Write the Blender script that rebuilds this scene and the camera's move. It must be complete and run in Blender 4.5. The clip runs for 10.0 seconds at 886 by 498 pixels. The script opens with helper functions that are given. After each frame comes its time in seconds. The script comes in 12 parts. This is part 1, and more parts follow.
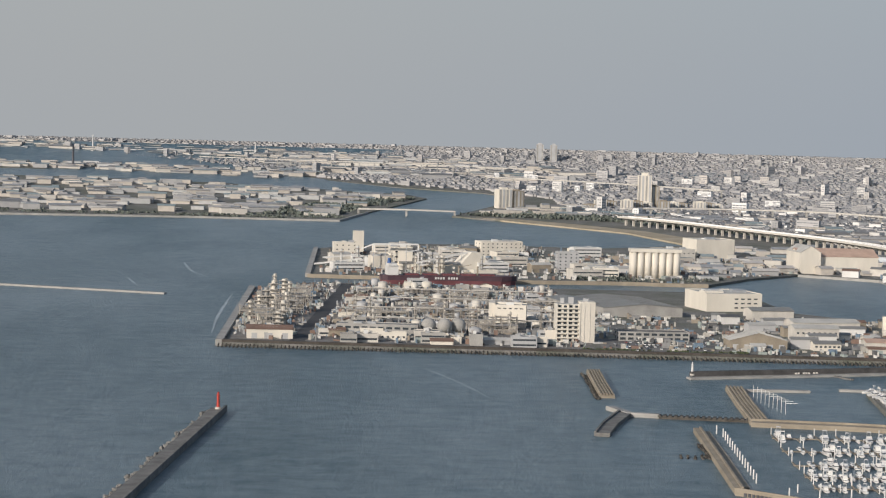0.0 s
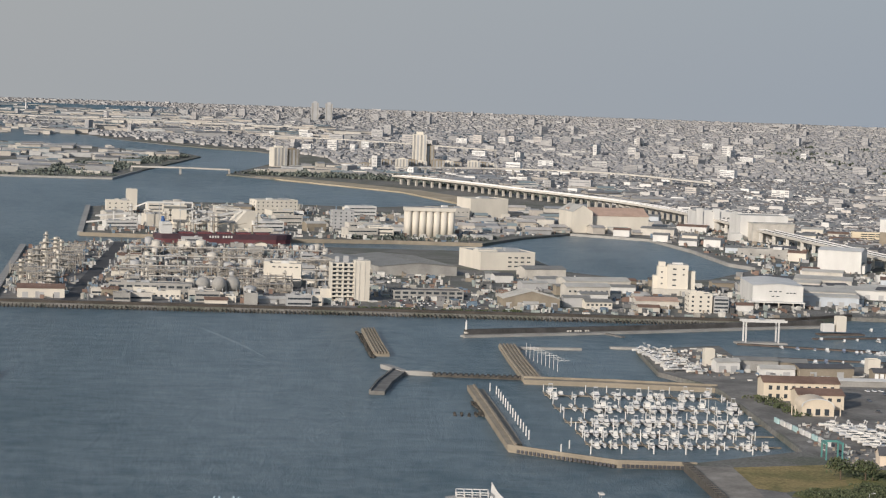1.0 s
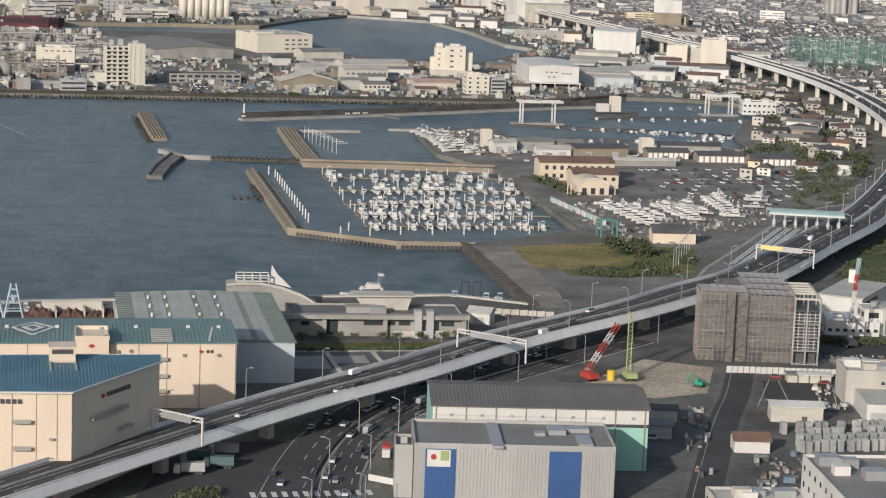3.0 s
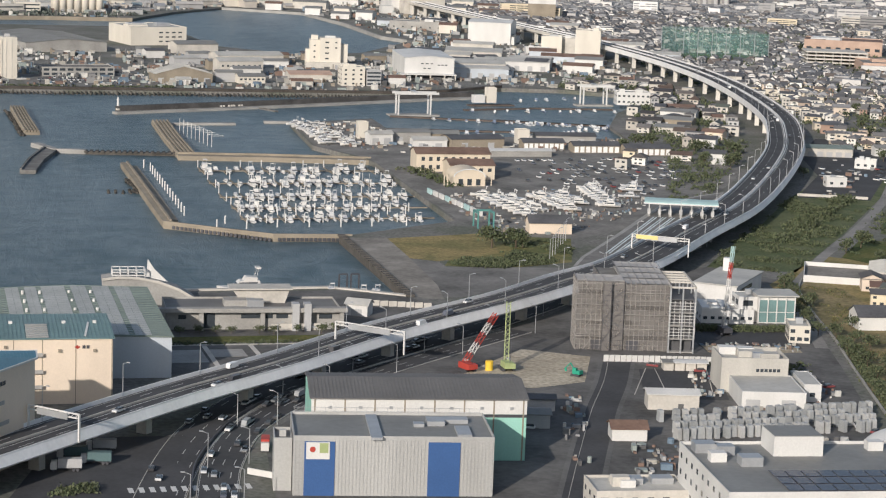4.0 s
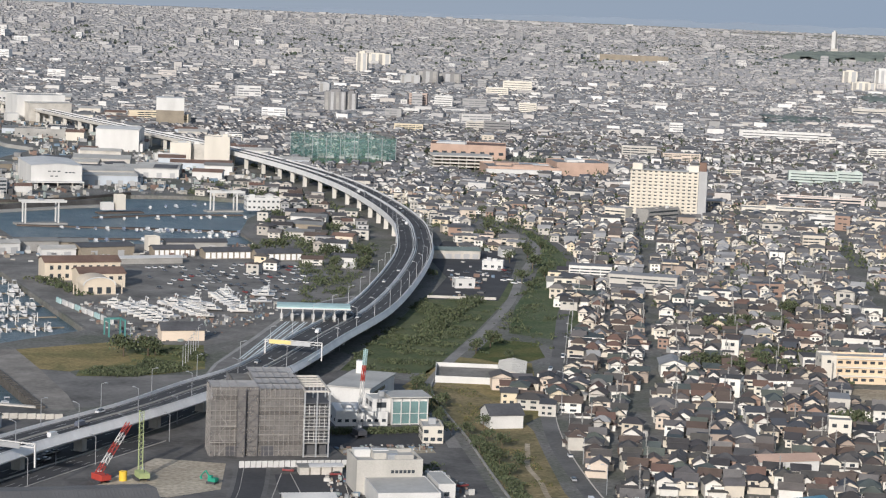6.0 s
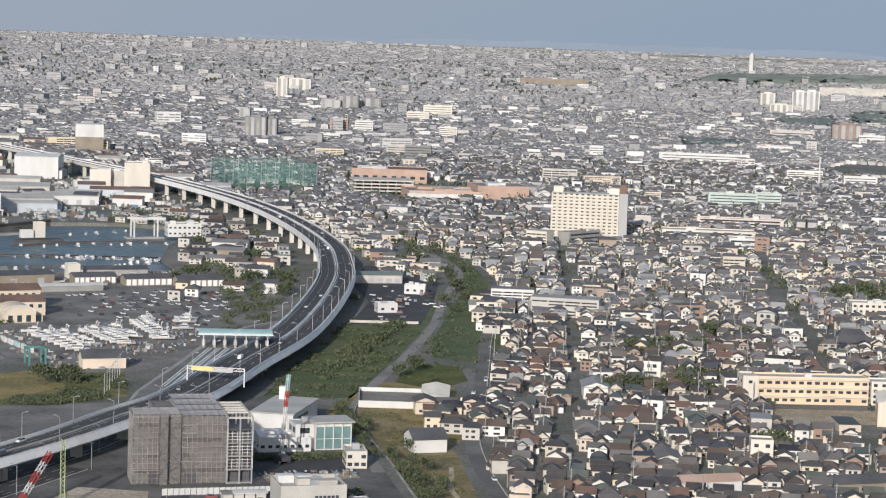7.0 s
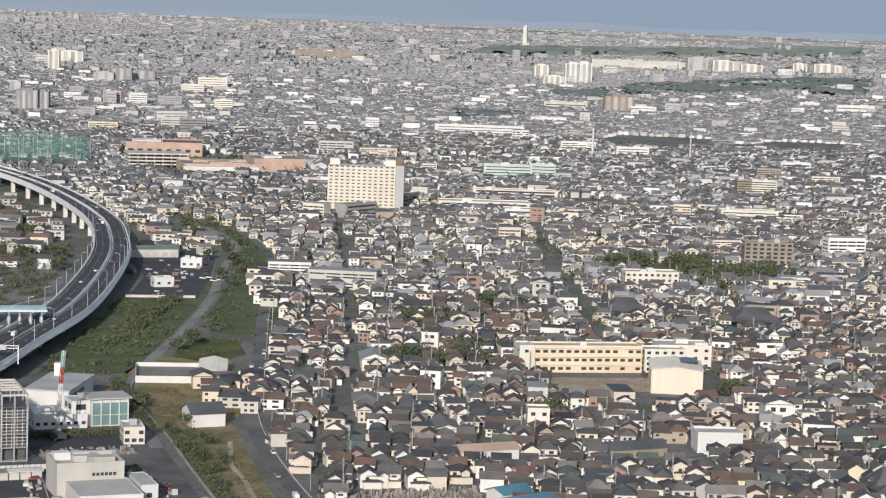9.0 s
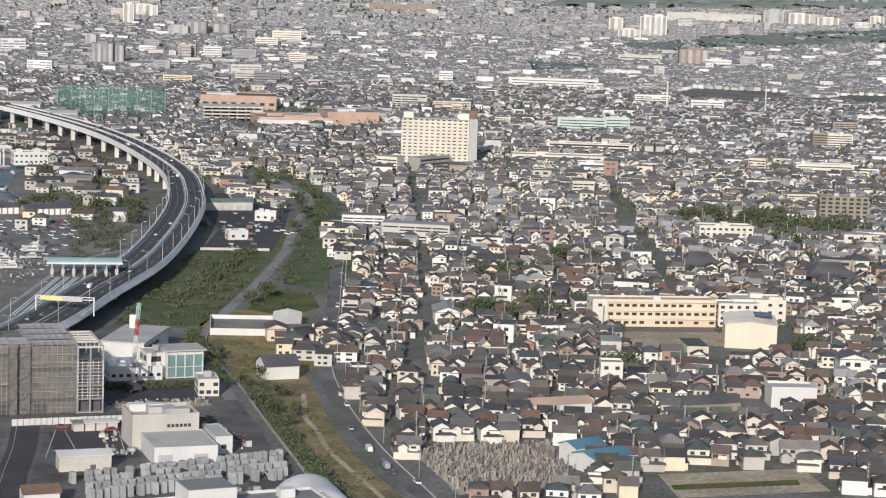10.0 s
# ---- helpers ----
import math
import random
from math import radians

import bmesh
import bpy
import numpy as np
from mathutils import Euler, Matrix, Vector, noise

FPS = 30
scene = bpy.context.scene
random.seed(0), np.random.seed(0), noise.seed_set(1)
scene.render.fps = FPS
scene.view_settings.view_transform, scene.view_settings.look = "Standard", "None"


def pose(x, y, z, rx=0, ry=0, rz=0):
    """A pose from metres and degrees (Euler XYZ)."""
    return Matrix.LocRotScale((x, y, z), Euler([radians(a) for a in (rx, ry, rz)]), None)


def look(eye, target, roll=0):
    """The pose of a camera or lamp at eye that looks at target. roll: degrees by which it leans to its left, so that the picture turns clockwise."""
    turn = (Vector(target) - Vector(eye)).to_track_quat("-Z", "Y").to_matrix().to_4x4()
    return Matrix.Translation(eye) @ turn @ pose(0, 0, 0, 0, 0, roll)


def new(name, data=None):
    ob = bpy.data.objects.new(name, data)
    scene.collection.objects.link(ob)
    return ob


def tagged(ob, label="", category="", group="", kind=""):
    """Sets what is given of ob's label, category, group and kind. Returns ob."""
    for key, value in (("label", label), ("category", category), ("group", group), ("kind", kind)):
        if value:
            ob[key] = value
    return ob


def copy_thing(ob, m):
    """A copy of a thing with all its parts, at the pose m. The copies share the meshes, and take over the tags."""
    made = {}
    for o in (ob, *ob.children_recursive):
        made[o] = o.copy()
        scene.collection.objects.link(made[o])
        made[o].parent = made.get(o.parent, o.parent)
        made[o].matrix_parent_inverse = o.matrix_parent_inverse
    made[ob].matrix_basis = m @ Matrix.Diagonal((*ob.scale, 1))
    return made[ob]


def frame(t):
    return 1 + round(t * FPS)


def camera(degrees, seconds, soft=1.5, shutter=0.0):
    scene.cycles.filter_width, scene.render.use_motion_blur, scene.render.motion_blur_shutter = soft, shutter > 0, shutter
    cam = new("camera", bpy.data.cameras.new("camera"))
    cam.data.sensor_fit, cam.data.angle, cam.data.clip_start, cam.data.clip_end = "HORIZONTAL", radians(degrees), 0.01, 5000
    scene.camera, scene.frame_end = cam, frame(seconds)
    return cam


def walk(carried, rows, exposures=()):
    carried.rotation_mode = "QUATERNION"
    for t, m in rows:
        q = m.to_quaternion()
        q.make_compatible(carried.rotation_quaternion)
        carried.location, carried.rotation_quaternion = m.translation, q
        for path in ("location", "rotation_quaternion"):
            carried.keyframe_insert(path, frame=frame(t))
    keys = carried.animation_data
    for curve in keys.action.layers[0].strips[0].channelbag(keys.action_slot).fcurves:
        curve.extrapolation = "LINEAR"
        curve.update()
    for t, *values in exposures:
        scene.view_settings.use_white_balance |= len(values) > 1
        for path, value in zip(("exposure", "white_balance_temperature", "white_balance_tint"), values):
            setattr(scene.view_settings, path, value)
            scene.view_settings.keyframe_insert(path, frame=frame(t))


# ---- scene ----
# camera: it stands high up in a tower and pans to the right
EYE = 175.0
cam = camera(23.02, 10.0, soft=1.2)
ROWS = [
    (0.0, 0.000, -3.304, 1.522), (0.5, 2.702, -3.685, 1.750), (1.0, 5.962, -4.212, 1.994),
    (1.5, 7.989, -5.167, 2.147), (2.0, 9.161, -6.808, 1.867), (2.5, 10.529, -8.597, 1.873),
    (2.7, 11.126, -9.345, 2.054), (3.8, 14.557, -9.940, 2.021), (4.0, 15.316, -9.821, 2.133),
    (4.5, 18.199, -9.387, 2.385), (5.0, 20.923, -8.211, 2.173), (5.5, 23.203, -7.384, 2.185),
    (6.0, 24.959, -6.675, 2.353), (7.3, 27.923, -5.820, 1.985), (7.5, 28.753, -5.837, 2.039),
    (8.0, 30.739, -5.904, 2.035), (8.5, 32.706, -5.923, 1.973), (9.0, 32.922, -6.477, 2.123),
    (9.5, 32.494, -7.424, 2.070), (10.0, 31.021, -7.770, 2.023),
]


def aim(yaw, pitch, roll):
    y, p = radians(yaw), radians(pitch)
    way = Vector((math.sin(y) * math.cos(p), math.cos(y) * math.cos(p), math.sin(p)))
    return look((0, 0, EYE), Vector((0, 0, EYE)) + way * 100.0, roll)


walk(cam, [(t, aim(yaw, pitch, roll)) for t, yaw, pitch, roll in ROWS],
     [(0.0, 0.0, 6600, 10), (2.0, -0.1, 6700, 10), (2.7, -0.1, 6700, 10), (4.0, 0.06, 6500, 10), (6.0, 0.04, 6230, 10), (7.3, 0.04, 6220, 10), (10.0, 0.04, 6300, 10)])

# sky and sun: late afternoon, the sun low behind the viewer's left shoulder
SUN_AZ, SUN_EL = -140.0, 20.0
world = bpy.data.worlds.new("sky")
scene.world = world
world.use_nodes = True
wn = world.node_tree.nodes
wl = world.node_tree.links
sky = wn.new("ShaderNodeTexSky")
sky.sky_type = 'NISHITA'
sky.sun_disc = False
sky.sun_elevation = radians(SUN_EL)
sky.sun_rotation = radians(SUN_AZ)
sky.altitude = 0.0
sky.air_density = 1.0
sky.dust_density = 1.5
sky.ozone_density = 1.0
# the haze of the air whitens the sky towards the horizon, more so on the sun's side
wt = wn.new("ShaderNodeTexCoord")
sep = wn.new("ShaderNodeSeparateXYZ")
wl.new(wt.outputs["Generated"], sep.inputs[0])
low = wn.new("ShaderNodeMapRange")
low.interpolation_type = 'SMOOTHSTEP'
for key, value in (("From Min", 0.0), ("From Max", 0.45), ("To Min", 0.97), ("To Max", 0.15)):
    low.inputs[key].default_value = value
wl.new(sep.outputs["Z"], low.inputs["Value"])
side = wn.new("ShaderNodeMapRange")
for key, value in (("From Min", -0.1), ("From Max", 0.62)):
    side.inputs[key].default_value = value
wl.new(sep.outputs["X"], side.inputs["Value"])
haze = wn.new("ShaderNodeMix")
haze.data_type = 'RGBA'
haze.inputs[6].default_value = (3.1, 3.3, 3.52, 1)
haze.inputs[7].default_value = (2.35, 2.9, 3.7, 1)
wl.new(side.outputs[0], haze.inputs[0])
mixed = wn.new("ShaderNodeMix")
mixed.data_type = 'RGBA'
wl.new(low.outputs[0], mixed.inputs[0])
wl.new(sky.outputs[0], mixed.inputs[6])
wl.new(haze.outputs[2], mixed.inputs[7])
wl.new(mixed.outputs[2], wn["Background"].inputs[0])
wn["Background"].inputs[1].default_value = 0.122
sun = new("sun", bpy.data.lights.new("sun", 'SUN'))
sun.data.energy = 3.85
sun.data.angle = radians(0.55)
sun.data.color = (1.0, 0.925, 0.845)
sv = Vector((math.sin(radians(SUN_AZ)) * math.cos(radians(SUN_EL)), math.cos(radians(SUN_AZ)) * math.cos(radians(SUN_EL)), math.sin(radians(SUN_EL))))
sun.matrix_world = look(sv * 400.0 + Vector((0, 0, 200)), (0, 0, 200))


# ---- materials ----
def material(name, colors, rough=0.8, metal=0.0, scale=0.15, vary=0.12, fine=2.0, bump=0.15, per="", streak=0.0, spec=0.3):
    """A surface with a tone per piece (object or island), broad stains, fine grain and relief."""
    m = bpy.data.materials.new(name)
    m.use_nodes = True
    n, l = m.node_tree.nodes, m.node_tree.links
    b = n["Principled BSDF"]
    b.inputs["Roughness"].default_value = rough
    b.inputs["Metallic"].default_value = metal
    b.inputs["Specular IOR Level"].default_value = spec
    geo = n.new("ShaderNodeNewGeometry")
    if len(colors) > 1:
        ramp = n.new("ShaderNodeValToRGB")
        ramp.color_ramp.interpolation = 'CONSTANT'
        els = ramp.color_ramp.elements
        while len(els) < len(colors):
            els.new(0.5)
        for i, c in enumerate(colors):
            els[i].position = i / len(colors)
            els[i].color = (*c, 1)
        if per == "object":
            src = n.new("ShaderNodeObjectInfo").outputs["Random"]
        else:
            src = geo.outputs["Random Per Island"]
        l.new(src, ramp.inputs[0])
        base = ramp.outputs[0]
    else:
        rgb = n.new("ShaderNodeRGB")
        rgb.outputs[0].default_value = (*colors[0], 1)
        base = rgb.outputs[0]
    tc = n.new("ShaderNodeTexCoord")
    big = n.new("ShaderNodeTexNoise")
    big.inputs["Scale"].default_value = scale
    big.inputs["Detail"].default_value = 4
    small = n.new("ShaderNodeTexNoise")
    small.inputs["Scale"].default_value = fine
    small.inputs["Detail"].default_value = 3
    l.new(geo.outputs["Position"], big.inputs["Vector"])
    l.new(geo.outputs["Position"], small.inputs["Vector"])
    if streak:
        mp = n.new("ShaderNodeMapping")
        mp.inputs["Scale"].default_value = (1, 1, streak)
        l.new(geo.outputs["Position"], mp.inputs["Vector"])
        l.new(mp.outputs[0], big.inputs["Vector"])
    add = n.new("ShaderNodeMath")
    add.operation = 'MULTIPLY_ADD'
    l.new(small.outputs["Fac"], add.inputs[0])
    add.inputs[1].default_value = 0.5
    l.new(big.outputs["Fac"], add.inputs[2])
    rng = n.new("ShaderNodeMapRange")
    rng.inputs["From Min"].default_value = 0.45
    rng.inputs["From Max"].default_value = 1.05
    rng.inputs["To Min"].default_value = 1.0 - 1.6 * vary
    rng.inputs["To Max"].default_value = 1.0 + 1.2 * vary
    l.new(add.outputs[0], rng.inputs["Value"])
    mul = n.new("ShaderNodeVectorMath")
    mul.operation = 'SCALE'
    l.new(base, mul.inputs[0])
    l.new(rng.outputs[0], mul.inputs["Scale"])
    l.new(mul.outputs[0], b.inputs["Base Color"])
    if bump:
        bp = n.new("ShaderNodeBump")
        bp.inputs["Strength"].default_value = bump
        bp.inputs["Distance"].default_value = 0.3
        l.new(small.outputs["Fac"], bp.inputs["Height"])
        l.new(bp.outputs[0], b.inputs["Normal"])
    return m


def two_tone(name, a, c, scale, rough=0.9, lo=0.42, hi=0.58, bump=0.3, fine=0.6):
    """Ground cover in two colours that run into each other in patches."""
    m = bpy.data.materials.new(name)
    m.use_nodes = True
    n, l = m.node_tree.nodes, m.node_tree.links
    b = n["Principled BSDF"]
    b.inputs["Roughness"].default_value = rough
    b.inputs["Specular IOR Level"].default_value = 0.2
    geo = n.new("ShaderNodeNewGeometry")
    nz = n.new("ShaderNodeTexNoise")
    nz.inputs["Scale"].default_value = scale
    nz.inputs["Detail"].default_value = 8
    nz.inputs["Roughness"].default_value = 0.65
    l.new(geo.outputs["Position"], nz.inputs["Vector"])
    r = n.new("ShaderNodeValToRGB")
    r.color_ramp.elements[0].position, r.color_ramp.elements[1].position = lo, hi
    r.color_ramp.elements[0].color, r.color_ramp.elements[1].color = (*a, 1), (*c, 1)
    l.new(nz.outputs["Fac"], r.inputs[0])
    f = n.new("ShaderNodeTexNoise")
    f.inputs["Scale"].default_value = fine
    f.inputs["Detail"].default_value = 5
    l.new(geo.outputs["Position"], f.inputs["Vector"])
    mr = n.new("ShaderNodeMapRange")
    mr.inputs["From Min"].default_value, mr.inputs["From Max"].default_value = 0.3, 0.7
    mr.inputs["To Min"].default_value, mr.inputs["To Max"].default_value = 0.7, 1.25
    l.new(f.outputs["Fac"], mr.inputs["Value"])
    s = n.new("ShaderNodeVectorMath")
    s.operation = 'SCALE'
    l.new(r.outputs[0], s.inputs[0])
    l.new(mr.outputs[0], s.inputs["Scale"])
    l.new(s.outputs[0], b.inputs["Base Color"])
    bp = n.new("ShaderNodeBump")
    bp.inputs["Strength"].default_value = bump
    bp.inputs["Distance"].default_value = 0.5
    l.new(f.outputs["Fac"], bp.inputs["Height"])
    l.new(bp.outputs[0], b.inputs["Normal"])
    return m


def sea_material():
    m = bpy.data.materials.new("sea_water")
    m.use_nodes = True
    n, l = m.node_tree.nodes, m.node_tree.links
    b = n["Principled BSDF"]
    b.inputs["Roughness"].default_value = 0.30
    b.inputs["IOR"].default_value = 1.33
    b.inputs["Specular IOR Level"].default_value = 0.35
    geo = n.new("ShaderNodeNewGeometry")

    def noise_of(scale, detail, rough, stretch, turn):
        mp = n.new("ShaderNodeMapping")
        mp.inputs["Rotation"].default_value = (0, 0, turn)
        mp.inputs["Scale"].default_value = (1.0, stretch, 1.0)
        l.new(geo.outputs["Position"], mp.inputs["Vector"])
        z = n.new("ShaderNodeTexNoise")
        z.inputs["Scale"].default_value = scale
        z.inputs["Detail"].default_value = detail
        z.inputs["Roughness"].default_value = rough
        l.new(mp.outputs[0], z.inputs["Vector"])
        return z.outputs["Fac"]

    gust = noise_of(0.006, 5, 0.55, 0.4, 0.5)
    chop = noise_of(0.15, 8, 0.78, 0.34, 0.25)
    swell = noise_of(0.05, 4, 0.6, 1.3, -0.1)
    waves = n.new("ShaderNodeMath")
    waves.operation = 'MULTIPLY_ADD'
    l.new(swell, waves.inputs[0])
    waves.inputs[1].default_value = 0.9
    l.new(chop, waves.inputs[2])
    mixv = n.new("ShaderNodeMath")
    mixv.operation = 'MULTIPLY_ADD'
    l.new(waves.outputs[0], mixv.inputs[0])
    mixv.inputs[1].default_value = 0.9
    l.new(gust, mixv.inputs[2])
    r = n.new("ShaderNodeValToRGB")
    r.color_ramp.elements[0].position, r.color_ramp.elements[1].position = 0.0, 1.0
    r.color_ramp.elements[0].color, r.color_ramp.elements[1].color = (0.018, 0.060, 0.082, 1), (0.145, 0.196, 0.228, 1)
    spread = n.new("ShaderNodeMapRange")
    spread.inputs["From Min"].default_value, spread.inputs["From Max"].default_value = 1.11, 1.57
    l.new(mixv.outputs[0], spread.inputs["Value"])
    l.new(spread.outputs[0], r.inputs[0])
    l.new(r.outputs[0], b.inputs["Base Color"])
    bp = n.new("ShaderNodeBump")
    bp.inputs["Strength"].default_value = 0.85
    bp.inputs["Distance"].default_value = 1.8
    l.new(waves.outputs[0], bp.inputs["Height"])
    l.new(bp.outputs[0], b.inputs["Normal"])
    return m


def net_material(name, color, cover):
    """Mesh sheeting: part cloth, part gap."""
    m = bpy.data.materials.new(name)
    m.use_nodes = True
    n, l = m.node_tree.nodes, m.node_tree.links
    b = n["Principled BSDF"]
    b.inputs["Base Color"].default_value = (*color, 1)
    b.inputs["Roughness"].default_value = 0.8
    geo = n.new("ShaderNodeNewGeometry")
    nz = n.new("ShaderNodeTexNoise")
    nz.inputs["Scale"].default_value = 0.35
    nz.inputs["Detail"].default_value = 5
    l.new(geo.outputs["Position"], nz.inputs["Vector"])
    mr = n.new("ShaderNodeMapRange")
    mr.inputs["From Min"].default_value, mr.inputs["From Max"].default_value = 0.3, 0.7
    mr.inputs["To Min"].default_value, mr.inputs["To Max"].default_value = max(0.0, cover - 0.12), min(1.0, cover + 0.12)
    l.new(nz.outputs["Fac"], mr.inputs["Value"])
    l.new(mr.outputs[0], b.inputs["Alpha"])
    return m


PIPE = material("weathered_pipe", [(0.36, 0.335, 0.30)], 0.65, 0.1, vary=0.25)
SEA = sea_material()
CITY_GROUND = two_tone("city_ground", (0.20, 0.192, 0.18), (0.135, 0.14, 0.115), 0.02)
CONCRETE = material("concrete", [(0.34, 0.33, 0.31)], 0.85, vary=0.18, scale=0.08, fine=1.2)
CONCRETE_PALE = material("pale_concrete", [(0.54, 0.51, 0.46)], 0.85, vary=0.15, scale=0.1, fine=1.0)
PIER_CONCRETE = material("pale_pier_concrete", [(0.70, 0.67, 0.61)], 0.8, vary=0.12, scale=0.1, fine=1.0, streak=0.3)
CONCRETE_TAN = material("tan_concrete", [(0.29, 0.25, 0.195)], 0.85, vary=0.15, scale=0.1, fine=1.0)
ASPHALT = material("asphalt", [(0.068, 0.068, 0.071)], 0.9, vary=0.2, scale=0.05, fine=0.8)
ASPHALT_DULL = material("dull_asphalt", [(0.105, 0.104, 0.104)], 0.9, vary=0.25, scale=0.05, fine=0.6)
PATH_GREY = material("path_grey", [(0.25, 0.24, 0.225)], 0.9, vary=0.25, scale=0.05, fine=0.6)
ROAD_GREY = material("grey_road", [(0.15, 0.146, 0.14)], 0.9, vary=0.25, scale=0.05, fine=0.6)
ASPHALT_WORN = material("worn_asphalt", [(0.185, 0.177, 0.166)], 0.9, vary=0.32, scale=0.04, fine=0.5)
YARD_GREY = material("grey_worn_yard", [(0.205, 0.195, 0.18)], 0.9, vary=0.32, scale=0.05, fine=0.5)
YARD_PALE = material("pale_worn_paving", [(0.255, 0.235, 0.208)], 0.9, vary=0.3, scale=0.05, fine=0.5)
YARD_DARK = material("dark_yard_asphalt", [(0.135, 0.13, 0.124)], 0.9, vary=0.35, scale=0.05, fine=0.5)
TIMBER = material("dark_pier_timber", [(0.125, 0.10, 0.085)], 0.85, vary=0.25, scale=0.1, fine=0.9)
SEAWALL = material("dark_wet_stone", [(0.075, 0.066, 0.058)], 0.9, vary=0.3, scale=0.1, fine=0.9)
ROCK = material("rock", [(0.075, 0.07, 0.062), (0.105, 0.096, 0.085), (0.055, 0.052, 0.048)], 0.9, vary=0.3, scale=0.3, fine=1.5, per="island")
PAINT_WHITE = material("white_paint", [(0.64, 0.63, 0.605)], 0.5, vary=0.10, scale=0.08, streak=0.3)
PAINT_CREAM = material("cream_paint", [(0.72, 0.605, 0.485)], 0.6, vary=0.07, scale=0.08, streak=0.3)
# pale cream nearby; on distant works the paling is haze put into colour
CREAM_PALE_AND_HAZED = material("pale_and_hazed_cream", [(0.66, 0.615, 0.535)], 0.65, vary=0.1, scale=0.06, streak=0.3)
PAINT_GREY = material("grey_paint", [(0.42, 0.42, 0.42)], 0.6, vary=0.1, scale=0.08)
BLUEGREY = material("blue_grey_cladding", [(0.50, 0.54, 0.58)], 0.5, vary=0.08, scale=0.08, streak=0.2)
ROOF_GREEN = material("grey_green_metal_roof", [(0.20, 0.24, 0.21)], 0.5, vary=0.14, scale=0.06, fine=0.6)
ROOF_BLUE = material("blue_metal_roof", [(0.095, 0.21, 0.28)], 0.5, vary=0.15, scale=0.06, fine=0.6)
ROOF_TEAL = material("teal_metal_roof", [(0.17, 0.265, 0.265)], 0.5, vary=0.15, scale=0.06, fine=0.6)
ROOF_GREY = material("grey_metal_roof", [(0.22, 0.22, 0.21)], 0.55, vary=0.14, scale=0.06, fine=0.6)
ROOF_DARK = material("dark_roof", [(0.10, 0.10, 0.105)], 0.65, vary=0.2, scale=0.1, fine=0.8)
ROOF_PALE = material("pale_roof", [(0.46, 0.45, 0.42)], 0.7, vary=0.15, scale=0.06, fine=0.6)
ROOF_BROWN = material("brown_tiled_roof", [(0.20, 0.13, 0.10)], 0.75, vary=0.2, scale=0.1, fine=0.8)
TERRACOTTA = material("terracotta_wall", [(0.47, 0.335, 0.265)], 0.75, vary=0.12, scale=0.1)
SILVER = material("silver_cladding", [(0.44, 0.438, 0.425)], 0.5, 0.15, vary=0.14, scale=0.08, streak=0.2)
ROOF_SLATE = material("slate_grey_roof", [(0.165, 0.16, 0.155)], 0.65, vary=0.12, scale=0.08, fine=0.8)
ROOF_PANEL = material("weathered_roof_panel", [(0.44, 0.445, 0.43)], 0.6, vary=0.12, scale=0.08, fine=0.7)
SCRAP = material("rusty_scrap", [(0.13, 0.075, 0.06), (0.10, 0.06, 0.052), (0.16, 0.095, 0.07)], 0.85, vary=0.3, scale=0.3)
MOLE = material("weathered_concrete", [(0.175, 0.17, 0.16)], 0.9, vary=0.3, scale=0.12, fine=0.9)
STAINED = material("dark_stained_concrete", [(0.085, 0.082, 0.08)], 0.9, vary=0.3, scale=0.12, fine=0.9)
FASCIA = material("pale_fascia", [(0.84, 0.83, 0.81)], 0.4, vary=0.08, scale=0.12, fine=0.7, streak=0.3)
MINT = material("mint_green_cladding", [(0.30, 0.56, 0.47)], 0.5, vary=0.08, scale=0.06, streak=0.3)
BLUE = material("blue_cladding", [(0.045, 0.105, 0.26)], 0.5, vary=0.1, scale=0.08)
STEEL = material("galvanised_steel", [(0.46, 0.47, 0.48)], 0.45, 0.5, vary=0.1)
STEEL_DARK = material("dark_steel", [(0.10, 0.10, 0.11)], 0.5, 0.4, vary=0.15)
RED = material("red_paint", [(0.42, 0.06, 0.045)], 0.5, vary=0.1)
LIME = material("lime_green_paint", [(0.36, 0.42, 0.20)], 0.5, vary=0.1)
YELLOW = material("yellow_paint", [(0.75, 0.50, 0.06)], 0.5, vary=0.1)
TURQUOISE = material("turquoise_paint", [(0.42, 0.58, 0.57)], 0.55, vary=0.1)
HULL_RED = material("maroon_hull", [(0.165, 0.062, 0.068)], 0.6, vary=0.2, scale=0.1)
HULL_DARK = material("dark_hull", [(0.085, 0.05, 0.06)], 0.5, vary=0.15)
GLASS = material("window_glass", [(0.05, 0.06, 0.07)], 0.12, vary=0.1, bump=0.0, spec=0.6)
# window glass of far blocks, paled in colour to stand in for haze
HAZED_GLASS = material("hazed_window_bands", [(0.21, 0.215, 0.225)], 0.4, vary=0.1, bump=0.0)
GLASS_GREEN = material("green_glass", [(0.17, 0.27, 0.265)], 0.15, vary=0.15, bump=0.0, spec=0.6)
BOAT_WHITE = material("white_gelcoat", [(0.68, 0.665, 0.63), (0.62, 0.60, 0.57), (0.55, 0.55, 0.55)], 0.35, vary=0.05, per="object")
BOAT_STUFF = material("moored_gelcoat", [(0.80, 0.79, 0.76), (0.72, 0.71, 0.69), (0.60, 0.61, 0.62), (0.20, 0.24, 0.32)], 0.35, vary=0.05)
CAR_PAINT = material("car_paint", [(0.7, 0.7, 0.69), (0.74, 0.74, 0.72), (0.35, 0.36, 0.37), (0.06, 0.06, 0.065), (0.12, 0.13, 0.16), (0.62, 0.63, 0.64), (0.20, 0.21, 0.22), (0.72, 0.72, 0.71), (0.09, 0.09, 0.095)], 0.3, vary=0.03, per="object", bump=0.0, spec=0.5)
